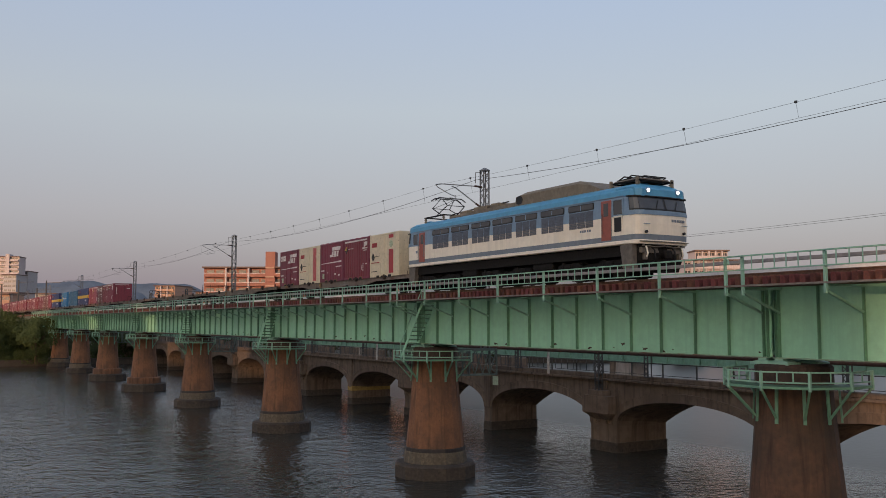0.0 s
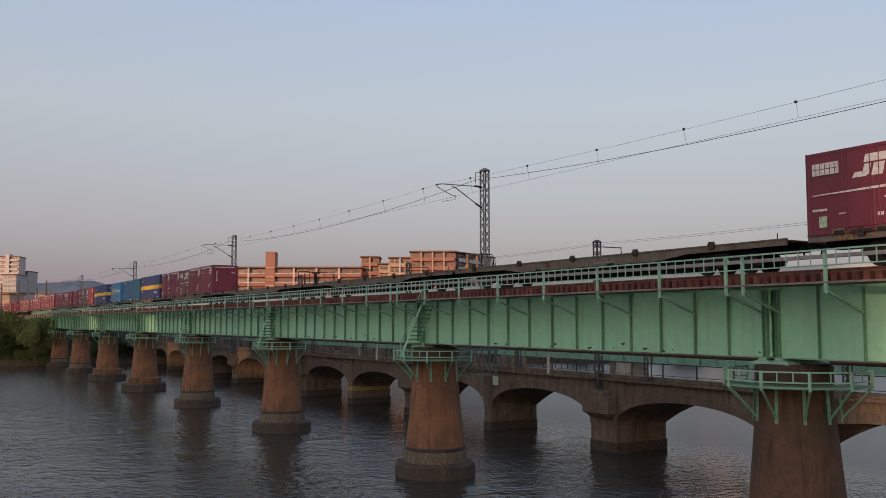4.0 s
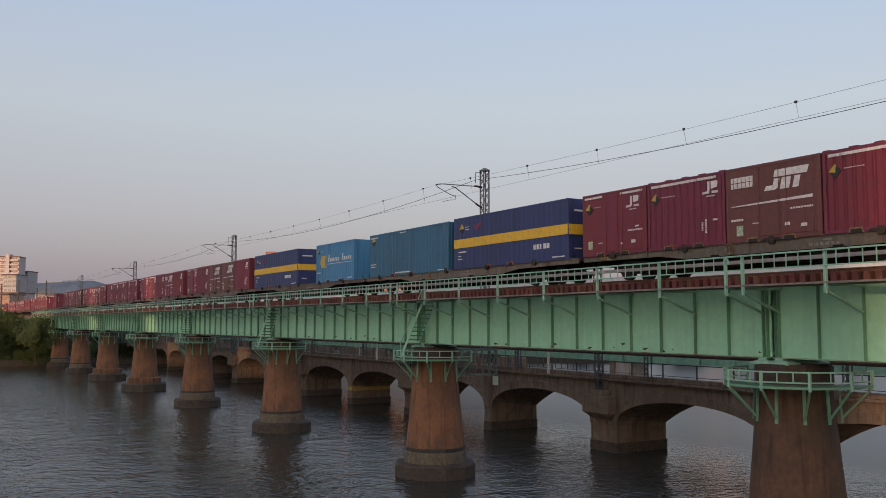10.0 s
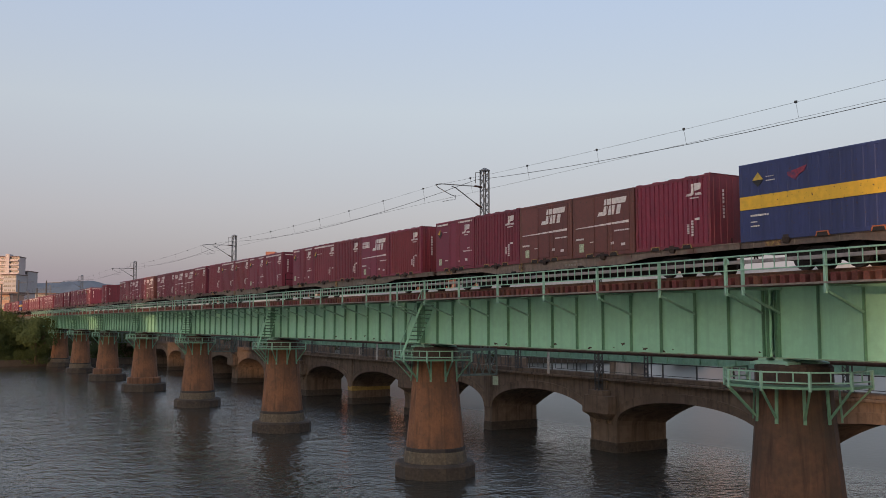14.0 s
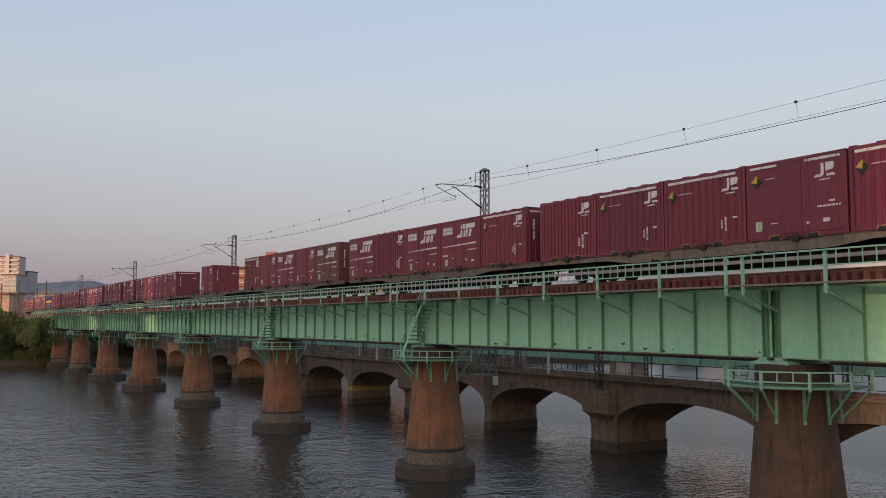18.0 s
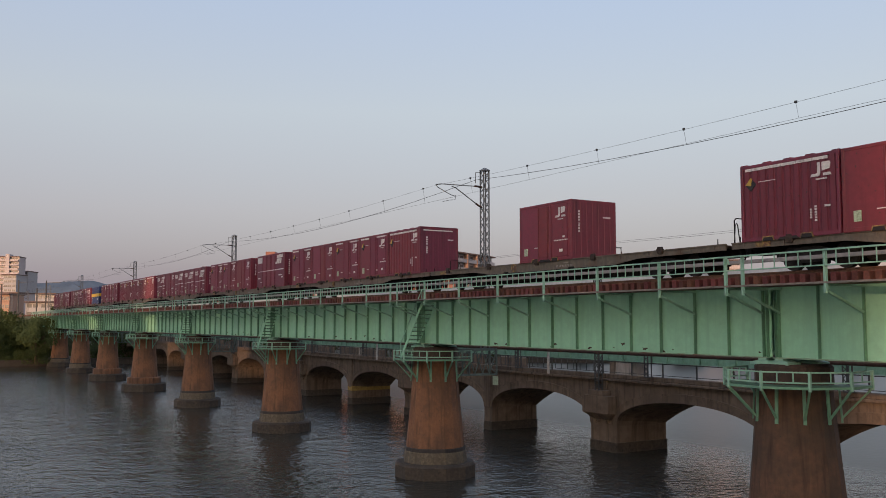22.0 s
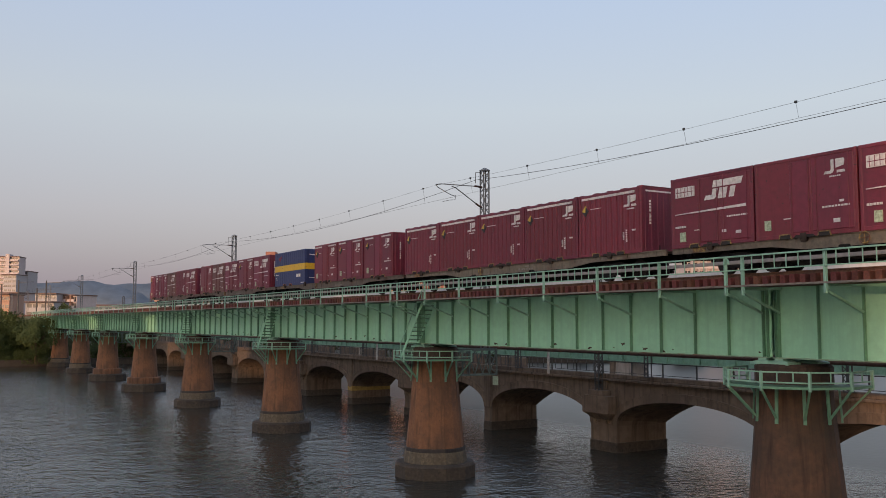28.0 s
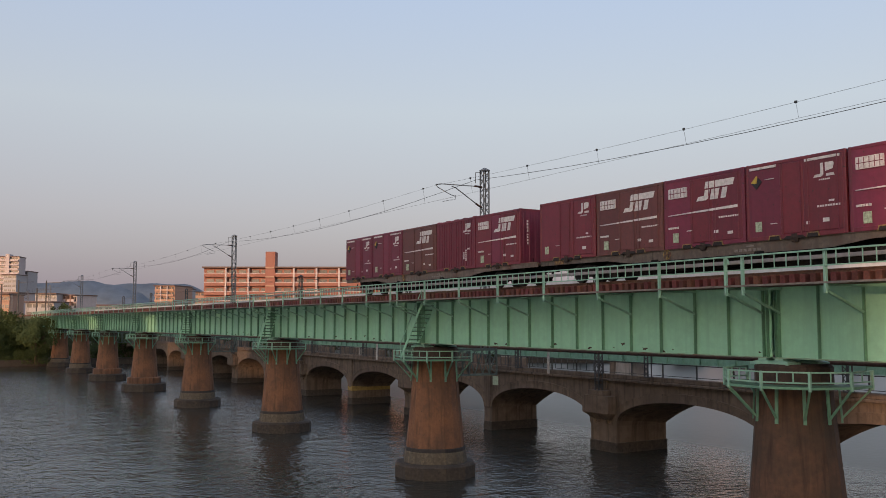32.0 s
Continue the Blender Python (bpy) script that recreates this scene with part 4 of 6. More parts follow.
def flat_wagon(ends):
    """A container flat wagon; its origin lies at the rail, under the leading edge of its load."""
    words = {"": "", "u": " with a hoop railing at its front", "r": " with a low end railing", "b": " with an end railing and brake wheel", "f": " with a low hoop at its front"}[ends]
    g = thing("flat_wagon", "brown-grey steel container flat wagon" + words, "wagon", "wagons of the train")
    F, R = 1.2, -18.9
    for y in (-1, 1):
        prof = [(R, 0.9), (R, 0.68), (R + 4.3, 0.66), (R + 5.6, 0.5), (F - 5.6, 0.5), (F - 4.3, 0.66), (F, 0.68), (F, 0.9)]
        part("side_sill", Solid().prism(prof, y * 1.16, y * 1.1).box(R, F, y * 1.2, y * 1.08, 0.86, 0.9), SILL, g)
        m = Solid()
        for i in range(13):
            x = R + 0.5 + i * 1.59
            m.box(x, x + 0.04, y * 1.175, y * 1.12, 0.56 if R + 5.6 < x < F - 5.6 else 0.7, 0.87)
        tagged(part("sill_gusset", m, SILL, g), "", "", "", "stuff")
    part("centre_sill", Solid().box(R + 0.2, F - 0.2, -0.25, 0.25, 0.5, 0.86).prism([(R + 3.6, 0.86), (R + 4.5, 0.08), (F - 4.5, 0.08), (F - 3.6, 0.86)], -0.28, 0.28), BOGIE, g)
    part("brake_rigging", Solid().box(-12.2, -10.8, -0.6, 0.6, 0.14, 0.7, 0.03).box(-9.4, -8.5, -0.7, 0.5, 0.16, 0.7, 0.03).box(-6.4, -5.2, -0.5, 0.6, 0.28, 0.7, 0.03).tube((-13.8, -0.45, 0.36), (-4.2, -0.45, 0.36), 0.035).tube((-13.8, 0.4, 0.33), (-4.2, 0.4, 0.33), 0.035), BOGIE, g)
    part("wagon_deck", Solid().box(R + 0.05, F - 0.05, -1.1, 1.1, 0.82, 0.86), SILL, g)
    for i in range(5):
        x = (-1.35 if ends == "b" else -1.86) - i * 3.8
        for y in (-1,):
            part("twist_lock", Solid().loft([[(x - a, y * 1.2 - b, z), (x + a, y * 1.2 - b, z), (x + a, y * 1.2 + b, z), (x - a, y * 1.2 + b, z)] for a, b, z in ((0.09, 0.03, 0.74), (0.12, 0.05, 0.8), (0.14, 0.06, 0.93), (0.1, 0.05, 0.95), (0.1, 0.05, 1.01))]), LOCK, g)
    for cx in (-1.75, -15.95):
        b = part("bogie", Solid().box(cx - 0.25, cx + 0.25, -1.0, 1.0, 0.45, 0.62, 0.03), BOGIE, g)
        for y in (-1, 1):
            prof = [(cx - 1.25, 0.4), (cx - 1.25, 0.58), (cx - 0.6, 0.62), (cx - 0.3, 0.7), (cx + 0.3, 0.7), (cx + 0.6, 0.62), (cx + 1.25, 0.58), (cx + 1.25, 0.4), (cx + 0.6, 0.36), (cx + 0.3, 0.2), (cx - 0.3, 0.2), (cx - 0.6, 0.36)]
            part("side_frame", Solid().prism(prof, y * 0.9, y * 1.02), BOGIE, b)
            for dx in (-0.95, 0.95):
                part("axle_box", Solid().box(cx + dx - 0.14, cx + dx + 0.14, y * 0.95, y * 1.12, 0.28, 0.56, 0.03), BOGIE, b)
        for dx in (-0.95, 0.95):
            m = Solid().tube((cx + dx, -0.8, 0.405), (cx + dx, 0.8, 0.405), 0.07, 8)
            for y in (-0.535, 0.535):
                m.tube((cx + dx, y - 0.06, 0.405), (cx + dx, y + 0.06, 0.405), 0.405, 20)
                m.tube((cx + dx, y - math.copysign(0.08, y), 0.405), (cx + dx, y - math.copysign(0.06, y), 0.405), 0.43, 20)
            part("wheelset", m, TREAD, b, "worn steel wheelset")
    for x, s in ((F, 1), (R, -1)):
        part("coupler", Solid().box(x - s * 0.1, x + s * 0.12, -0.09, 0.09, 0.66, 0.82, 0.02).box(x + s * 0.04, x + s * 0.145, -0.16, 0.16, 0.6, 0.86, 0.03), BOGIE, g)
        part("air_hose", Solid().pipe([(x - s * 0.05, -0.4, 0.66), (x + s * 0.06, -0.42, 0.5), (x + s * 0.1, -0.42, 0.34), (x + s * 0.14, -0.38, 0.28)], 0.03, 6), BOGIE, g, "black air hose")
        part("cut_off_pin", Solid().tube((x - s * 0.35, -1.14, 0.7), (x - s * 0.35, -1.14, 1.08), 0.018, 6), BOGIE, g)
    part("air_tank", Solid().tube((-8.2, -0.75, 0.42), (-6.6, -0.75, 0.42), 0.2, 12), BOGIE, g)
    part("brake_gear_box", Solid().box(-10.6, -9.8, -0.95, -0.6, 0.26, 0.56, 0.02), BOGIE, g)
    for x in (-7.1, -11.9):
        part("control_bracket", Solid().box(x - 0.2, x + 0.2, -1.18, -1.05, 0.36, 0.56, 0.02), BOGIE, g)
    hx = -11.2
    ring = [(hx + 0.17 * math.cos(t), -1.22, 0.7 + 0.17 * math.sin(t)) for t in (2 * math.pi * i / 14 for i in range(15))]
    part("hand_wheel", Solid().pipe(ring, 0.02, 5).beam((hx - 0.15, -1.22, 0.7), (hx + 0.15, -1.22, 0.7), 0.03, 0.03).beam((hx, -1.22, 0.55), (hx, -1.22, 0.85), 0.03, 0.03), POCKET_RIM, g, "worn yellow hand wheel")
    m = Solid()
    for i in range(6):
        m.box(-8.1 + i * 0.19, -7.97 + i * 0.19, -1.18, -1.15, 0.58, 0.67)
    part("small_writing", m.box(-7.6, -7.3, -1.18, -1.15, 0.73, 0.77), FADED, g)
    part("sill_label", Solid().box(R + 1.0, R + 1.6, -1.175, -1.15, 0.7, 0.86), POCKET_RIM, g, "worn yellowish label")
    if ends == "u":
        x = F - 0.75
        part("front_hoop", Solid().pipe([(x, -1.12, 0.88), (x, -1.12, 1.76), (x, -1.04, 1.85), (x, -0.34, 1.85), (x, -0.26, 1.76), (x, -0.26, 0.88)], 0.022), BOGIE, g, "tall hoop railing")
        part("hoop_bar", Solid().tube((x, -1.12, 1.36), (x, -0.26, 1.36), 0.018), BOGIE, g)
    if ends in ("r", "b"):
        x = R + 0.08
        part("end_railing", Solid().pipe([(x, -1.1, 0.86), (x, -1.1, 1.66), (x, -1.02, 1.74), (x, 1.02, 1.74), (x, 1.1, 1.66), (x, 1.1, 0.86)], 0.022), BOGIE, g, "pipe end railing")
        for y in (-0.38, 0.38):
            part("railing_post", Solid().tube((x, y, 0.86), (x, y, 1.74), 0.02), BOGIE, g)
        for y in (-1.12, 1.12):
            part("side_hoop", Solid().pipe([(x, y, 0.88), (x + 0.05, y, 1.5), (x + 0.1, y, 1.56), (x + 0.15, y, 1.5), (x + 0.24, y, 0.88)], 0.018), BOGIE, g)
    if ends == "b":
        x = R + 0.4
        part("brake_stand", Solid().loft([[(x - a, -0.4 - a, z), (x + a, -0.4 - a, z), (x + a, -0.4 + a, z), (x - a, -0.4 + a, z)] for z, a in ((0.86, 0.12), (1.5, 0.06), (1.64, 0.05))]), BOGIE, g, "brake wheel stand")
        part("brake_wheel", Solid().pipe([(x + 0.27 * math.cos(t), -0.4 + 0.27 * math.sin(t), 1.66) for t in (2 * math.pi * i / 16 for i in range(17))], 0.022, 5).beam((x - 0.26, -0.4, 1.66), (x + 0.26, -0.4, 1.66), 0.05, 0.02).beam((x, -0.66, 1.66), (x, -0.14, 1.66), 0.05, 0.02), BOGIE, g, "flat brake hand wheel")
    if ends == "f":
        x = F - 0.72
        part("front_railing", Solid().pipe([(x, 0.6, 0.86), (x, 0.6, 1.58), (x, 0.67, 1.65), (x, 1.03, 1.65), (x, 1.1, 1.58), (x, 1.1, 0.86)], 0.02), BOGIE, g, "low pipe hoop")
        part("railing_leg", Solid().pipe([(x, 1.1, 1.5), (x + 0.1, 1.1, 1.52), (x + 0.2, 1.1, 1.4), (x + 0.26, 1.1, 0.88)], 0.018), BOGIE, g)
    # the body rides on its bogies
    for ob in g.children:
        if not ob.name.startswith("bogie"):
            ob.location.z = LIFT
    return g


KINDS = {"S": ribbed_striped, "R": ribbed_plain, "V": smooth_striped, "P": smooth_plain, "J": slant_marked, "B": lambda: slant_marked(True), "K": lambda: slant_marked(True, False),
         "C": lambda: slant_marked(False, False, 13), "o": lambda: cream_box(False), "p": lambda: cream_box(True), "N": lambda: long_navy(9.25), "n": lambda: long_navy(5.95), "T": long_teal, "F": blue_liner, "X": box_twenty}
made, wagons = {}, {}


def load(kind, offset):
    if kind not in made:
        ob = made[kind] = KINDS[kind]()
    else:
        ob = copy_thing(made[kind], pose(0, 0, 0))
    MOVERS.append((ob, offset, 0.88 + LIFT))


SLOTS = [0, 3.8, 7.58, 11.36, 15.15]
ROWS = {-4: "oSCpJ", -3: "", -2: "", -1: "", 0: "SSBSV", 3: "RKKRV", 4: "RJRSV", 5: "SVSSR", 6: "SJJRJ", 7: "BPJPS", 9: "SVVPV", 11: "JJJPJ", 12: "SSSSS", 14: "JVJBP", 15: "JRKVV"}
EXACT = {1: (("N", 0.6), ("T", -9.2)), 2: (("F", -0.2), ("N", -9.62)), 8: (("P", -7.4),), 10: (("X", 0.0), ("P", -7.57), ("V", -11.31), ("V", -15.05)), 13: (("V", 0.0), ("V", -3.94), ("V", -7.78), ("n", -13.22))}
SHIFT = {7: -0.45, 8: -0.42, 9: -0.3, 10: -0.15}
NUDGE = {-4: 0.5, 3: 0.25, 4: 0.2, 5: -0.42, 6: 0.05, 7: 0.0, 15: 0.05}
for n in range(-4, 16):
    base = -PITCH * n + NUDGE.get(n, 0)
    for kind, o in EXACT.get(n, [(q, -SLOTS[i]) for i, q in enumerate(ROWS.get(n, ""))]):
        load(kind, base + o)
    ends = {-4: "f", -3: "r", -2: "b", -1: "u", 0: "f", 5: "u", 7: "b", 9: "f"}.get(n, "")
    if ends not in wagons:
        w = wagons[ends] = flat_wagon(ends)
    else:
        w = copy_thing(wagons[ends], pose(0, 0, 0))
    MOVERS.append((w, base + SHIFT.get(n, 0.0), 0.0))
# ---- the electric locomotive ----
LOCO_BLUE = material("loco_blue_paint", (0.075, 0.29, 0.47), 0.42, grain=4, vary=0.08, stain=(0.07, 0.25, 0.41), stain_scale=0.8, streak=0.15, bump=0.03)
LOCO_SLATE = material("loco_slate_blue_paint", (0.18, 0.27, 0.375), 0.45, grain=4, vary=0.1, streak=0.15, bump=0.03)
LOCO_CREAM = material("loco_cream_paint", (0.84, 0.75, 0.62), 0.45, grain=4, vary=0.05, stain=(0.78, 0.66, 0.5), stain_scale=0.7, streak=0.14, bump=0.03)
LOCO_GREY = material("loco_grey_band_paint", (0.17, 0.2, 0.235), 0.5, grain=5, vary=0.1, streak=0.15, bump=0.03)
LOCO_BROWN = material("loco_red_brown_door_paint", (0.31, 0.085, 0.06), 0.5, grain=5, vary=0.12, streak=0.2, bump=0.03)
ROOF_GREY = material("dusty_roof_grey", (0.2, 0.165, 0.12), 0.8, grain=5, vary=0.2, stain=(0.14, 0.11, 0.085), stain_scale=1.2, streak=0.2, bump=0.1)
GLASS = material("dark_cab_glass", (0.05, 0.05, 0.052), 0.12, grain=3, vary=0.1, bump=0.0, spec=0.7)
GRILLE_UP = material("grey_blue_louvre", (0.085, 0.1, 0.13), 0.6, grain=8, vary=0.2, bump=0.0)
GRILLE_LOW = material("grey_brown_louvre", (0.15, 0.135, 0.13), 0.6, grain=8, vary=0.2, bump=0.0)
SEAL = material("black_rubber_seal", (0.015, 0.015, 0.016), 0.7, grain=9, vary=0.2, bump=0.0)
STEP_BROWN = material("dusty_brown_grey_steel", (0.14, 0.12, 0.1), 0.7, grain=6, vary=0.2, stain=(0.08, 0.06, 0.05), stain_scale=2, bump=0.1)
lamp = bpy.data.materials.new("lit_headlamp")
lamp.use_nodes = True
lamp.node_tree.nodes["Principled BSDF"].inputs["Emission Color"].default_value = (1.0, 0.93, 0.84, 1)
lamp.node_tree.nodes["Principled BSDF"].inputs["Emission Strength"].default_value = 6.0


HALF = [(17.9, 1.4), (18.12, 1.388), (18.28, 1.34), (18.4, 1.24), (18.46, 1.08), (18.5, 0.75), (18.525, 0.35), (18.53, 0.08)]
NOSE = [(x, -y) for x, y in HALF] + [(x, y) for x, y in reversed(HALF)]


def cab_plan(inset=0.0, nose=0.0):
    """Plan of the body, with nearly flat cab fronts on rounded corners."""
    k = 1 - inset / 1.4
    front = [(x + nose * (x - 17.9) / 0.56, y * k) for x, y in NOSE]
    return front + [(18.6 - x, -y) for x, y in front]


def rake(z):
    """How far the front leans back at a height."""
    return 0.03 if z < 2.5 else 0.03 - 0.15 * (z - 2.5) / 0.5


def front_strip(a, b, z0, z1, out, s, thick=0.07):
    """A band round the cab front between two places along the nose (0 to 15)."""
    rows = []
    for z in (z0, z1):
        pts = []
        n = max(2, int((b - a) * 2))
        for i in range(n + 1):
            t = a + (b - a) * i / n
            j = min(int(t), len(NOSE) - 2)
            u = t - j
            x, y = (NOSE[j][c] * (1 - u) + NOSE[j + 1][c] * u for c in (0, 1))
            x += rake(z) * (x - 17.9) / 0.56
            slope = Vector((NOSE[j + 1][1] - NOSE[j][1], -(NOSE[j + 1][0] - NOSE[j][0]))).normalized()
            pts.append((Vector((x, y)), slope))
        ring = [p + d * out for p, d in pts] + [p + d * (out - thick) for p, d in reversed(pts)]
        rows.append([(p.x if s > 0 else 18.6 - p.x, p.y, z) for p in ring])
    return Solid().loft(rows)


def layer(spec):
    return Solid().loft([[(x, y, z) for x, y in cab_plan(i, n)] for z, i, n in spec])


def arch_box(x0, x1, z0, z1, y, t, r=0.06):
    """A rounded panel on the near side."""
    pts = []
    for cx, cz, a0 in ((x1 - r, z1 - r, 0), (x0 + r, z1 - r, 90), (x0 + r, z0 + r, 180), (x1 - r, z0 + r, 270)):
        pts += [(cx + r * math.cos(radians(a0 + a)), cz + r * math.sin(radians(a0 + a))) for a in (0, 45, 90)]
    return Solid().prism(pts, y, y - t)


def pantograph(g, x, raised):
    d = 0.0 if raised else -0.14
    W = 0.95 if raised else 0.75
    p = part("pantograph", Solid().box(x - W - 0.1, x + W + 0.1, -0.9, -0.82, 3.86 + d, 3.92 + d).box(x - W - 0.1, x + W + 0.1, 0.82, 0.9, 3.86 + d, 3.92 + d).box(x - W - 0.05, x - (W - 0.03), -0.9, 0.9, 3.86 + d, 3.92 + d).box(x + (W - 0.03), x + W + 0.05, -0.9, 0.9, 3.86 + d, 3.92 + d), BOGIE, g, "raised pantograph" if raised else "folded pantograph")
    for dx in (-W, W):
        for y in (-0.86, 0.86):
            part("insulator", Solid().tube((x + dx, y, 3.5), (x + dx, y, 3.88 + d), 0.05, 10).tube((x + dx, y, 3.62), (x + dx, y, 3.66), 0.085, 10).tube((x + dx, y, 3.74), (x + dx, y, 3.78), 0.085, 10), ROOF_GREY, p, "ribbed roof insulator")
    top = 4.9 if raised else 4.0
    mid = 4.42 if raised else 3.92
    reach = 0.78 if raised else 0.8
    for y in (-0.6, 0.6):
        for s in (-1, 1):
            foot = -0.4 if raised else 0.35
            part("lower_arm", Solid().tube((x + s * foot, y, 3.9 + d), (x + s * reach, y * 0.9, mid), 0.026, 6), BOGIE, p)
            part("upper_arm", Solid().tube((x + s * reach, y * 0.9, mid), (x + s * 0.1, y * 0.7, top - 0.04), 0.02, 6), BOGIE, p)
    for s in (-1, 1):
        part("cross_tube", Solid().tube((x + s * reach, -0.56, mid), (x + s * reach, 0.56, mid), 0.02, 6).tube((x + s * reach, -0.5, mid), (x + s * 0.1, 0.4, top - 0.05), 0.012, 5), BOGIE, p)
    if not raised:
        part("control_gear", Solid().loft([[(x - a, -b, z), (x + a, -b, z), (x + a, b, z), (x - a, b, z)] for z, a, b in ((3.68, 0.3, 0.5), (3.8, 0.72, 0.8), (3.86, 0.7, 0.75))]).box(x - 0.3, x + 0.3, -0.5, 0.5, 3.5, 3.9 + d), STEP_BROWN, p, "dusty pantograph drive box")
        for dx, dy in ((-0.75, -0.92), (0.75, -0.92), (0.75, 0.92), (-0.75, 0.92)):
            part("roof_post", Solid().box(x + dx - 0.045, x + dx + 0.045, dy - 0.06, dy + 0.06, 3.3, 3.86, 0.01), ROOF_GREY, p)
    for s in (-0.22, 0.22):
        part("contact_strip", Solid().pipe([(x + s, -0.95, top - 0.16), (x + s, -0.7, top), (x + s, 0.7, top), (x + s, 0.95, top - 0.16)], 0.03, 6), BOGIE, p)


def locomotive():
    g = thing("locomotive", "blue and cream electric freight locomotive with lit headlamps", "locomotive")
    part("lower_edge", layer(((1.22, 0.03, 0.0), (1.25, -0.012, 0.0), (1.36, -0.012, 0.0), (1.38, 0.0, 0.0))), LOCO_CREAM, g, "dusty cream lower edge")
    part("grey_band", layer(((1.38, 0.0, 0.0), (1.59, 0.0, 0.01))), LOCO_GREY, g, "grey band")
    part("cream_body", layer(((1.59, 0.0, 0.01), (2.0, 0.0, 0.03), (2.34, 0.0, 0.03))), LOCO_CREAM, g, "cream body side")
    part("blue_body", layer(((2.34, 0.0, 0.03), (2.5, 0.0, 0.03), (3.0, 0.02, -0.12), (3.1, 0.03, -0.14))), LOCO_SLATE, g, "slate blue body side")
    part("roof_edge", layer(((3.1, 0.03, -0.14), (3.32, 0.06, -0.2), (3.46, 0.16, -0.3), (3.56, 0.34, -0.42), (3.63, 0.7, -0.6), (3.66, 1.2, -0.8))), LOCO_BLUE, g, "bright blue roof edge")
    # cab visors with the headlamps
    for s, x in ((1, 18.25), (-1, 0.35)):
        q = lambda xx: xx if s > 0 else 18.6 - xx
        v = part("cab_visor", Solid().loft([[(q(17.2), -1.3, z), (q(a - 0.15), -1.28, z), (q(a), -1.08, z), (q(a), 1.08, z), (q(a - 0.15), 1.28, z), (q(17.2), 1.3, z)] for z, a in ((3.06, 18.43), (3.34, 18.41), (3.42, 18.33), (3.45, 18.0))]), LOCO_BLUE, g, "blue forehead with headlamps")
        part("rain_visor", front_strip(0.4, 14.6, 3.045, 3.085, 0.1, s, 0.25), SEAL, v, "thin dark rain visor")
        for y in (-0.78, 0.78):
            part("headlamp_ring", Solid().tube((q(18.2), y, 3.29), (q(18.455), y, 3.29), 0.115, 14), LOCO_SLATE, v)
            if s > 0:
                part("headlamp", Solid().tube((18.43, y, 3.29), (18.47, y, 3.29), 0.07, 14), lamp, v, "lit round headlamp")
            else:
                part("headlamp", Solid().tube((0.13, y, 3.29), (0.17, y, 3.29), 0.085, 14), GLASS, v)
        part("window_surround", front_strip(0.7, 14.3, 2.52, 3.05, 0.012, s), SEAL, g, "black windscreen surround")
        for a, b in ((0.9, 3.1), (3.2, 7.15), (7.85, 11.8), (11.9, 14.1)):
            n = part("windscreen", front_strip(a, b, 2.57, 3.01, 0.024, s), GLASS, g, "dark cab windscreen")
            if b - a > 3:
                y = -0.5 if a < 5 else 0.5
                part("wiper", Solid().beam((q(18.57), y, 2.56), (q(18.47), y + 0.2, 2.92), 0.02, 0.02), SEAL, n)
        part("front_band", front_strip(0.5, 14.5, 2.34, 2.46, 0.025, s), LOCO_SLATE, g)
        part("step_beam", front_strip(3.0, 12.0, 1.3, 1.33, 0.06, s, 0.15), STEP_BROWN, g, "dusty front step")
        for y in (-0.98, 0.98):
            part("tail_lamp", Solid().tube((q(18.3), y, 1.68), (q(18.57), y, 1.68), 0.055, 12), SEAL, g, "black tail lamp")
            part("grab_rail", Solid().tube((q(18.56), y - 0.16, 1.98), (q(18.56), y + 0.16, 1.98), 0.014, 6), LOCO_SLATE, g)
        m = Solid()
        for i in range(5):
            m.box(q(18.38), q(18.565 - 0.006 * i), 0.3 + i * 0.15, 0.41 + i * 0.15, 2.1, 2.2)
        part("small_writing", m, LOCO_GREY, g)
        # buffer beam, plough and hoses
        part("pilot", Solid().loft([[(q(17.3), -1.15, z), (q(a), -1.15, z), (q(a + 0.15), 0, z), (q(a), 1.15, z), (q(17.3), 1.15, z)] for z, a in ((0.2, 18.05), (0.6, 18.22), (1.22, 18.25))]), BOGIE, g, "sooty pilot and plough")
        part("front_pipe", Solid().pipe([(q(18.42), -1.1, 1.16), (q(18.46), -0.5, 1.12), (q(18.5), 0.0, 1.16), (q(18.46), 0.5, 1.12), (q(18.42), 1.1, 1.16)], 0.03, 6), STEP_BROWN, g, "dusty air pipe across the front")
        part("buffer_beam", Solid().box(q(18.2), q(18.36), -1.12, 1.12, 0.88, 1.1, 0.03), STEP_BROWN, g, "dusty grey buffer beam")
        for y in (-0.55, 0.5):
            part("jumper_hose", Solid().pipe([(q(18.36), y, 1.1), (q(18.5), y, 0.98), (q(18.5), y + 0.03, 0.72), (q(18.36), y + 0.04, 0.55)], 0.03, 6), SEAL, g)
        for y in (-0.9, 0.86):
            part("lifting_lug", Solid().box(q(18.2), q(18.44), y - 0.06, y + 0.06, 0.62, 0.9, 0.02), STEP_BROWN, g)
        part("coupler", Solid().box(q(18.1), q(18.62), -0.1, 0.1, 0.72, 0.92, 0.02).box(q(18.5), q(18.72), -0.18, 0.18, 0.66, 0.98, 0.04), BOGIE, g)
        for y in (-0.95, 0.9):
            part("air_hose", Solid().pipe([(q(18.25), y, 1.22), (q(18.45), y + 0.02, 1.12), (q(18.5), y + 0.05, 0.85), (q(18.38), y + 0.06, 0.65)], 0.035, 6), LOCO_CREAM if s > 0 else SEAL, g, "pale air hose")
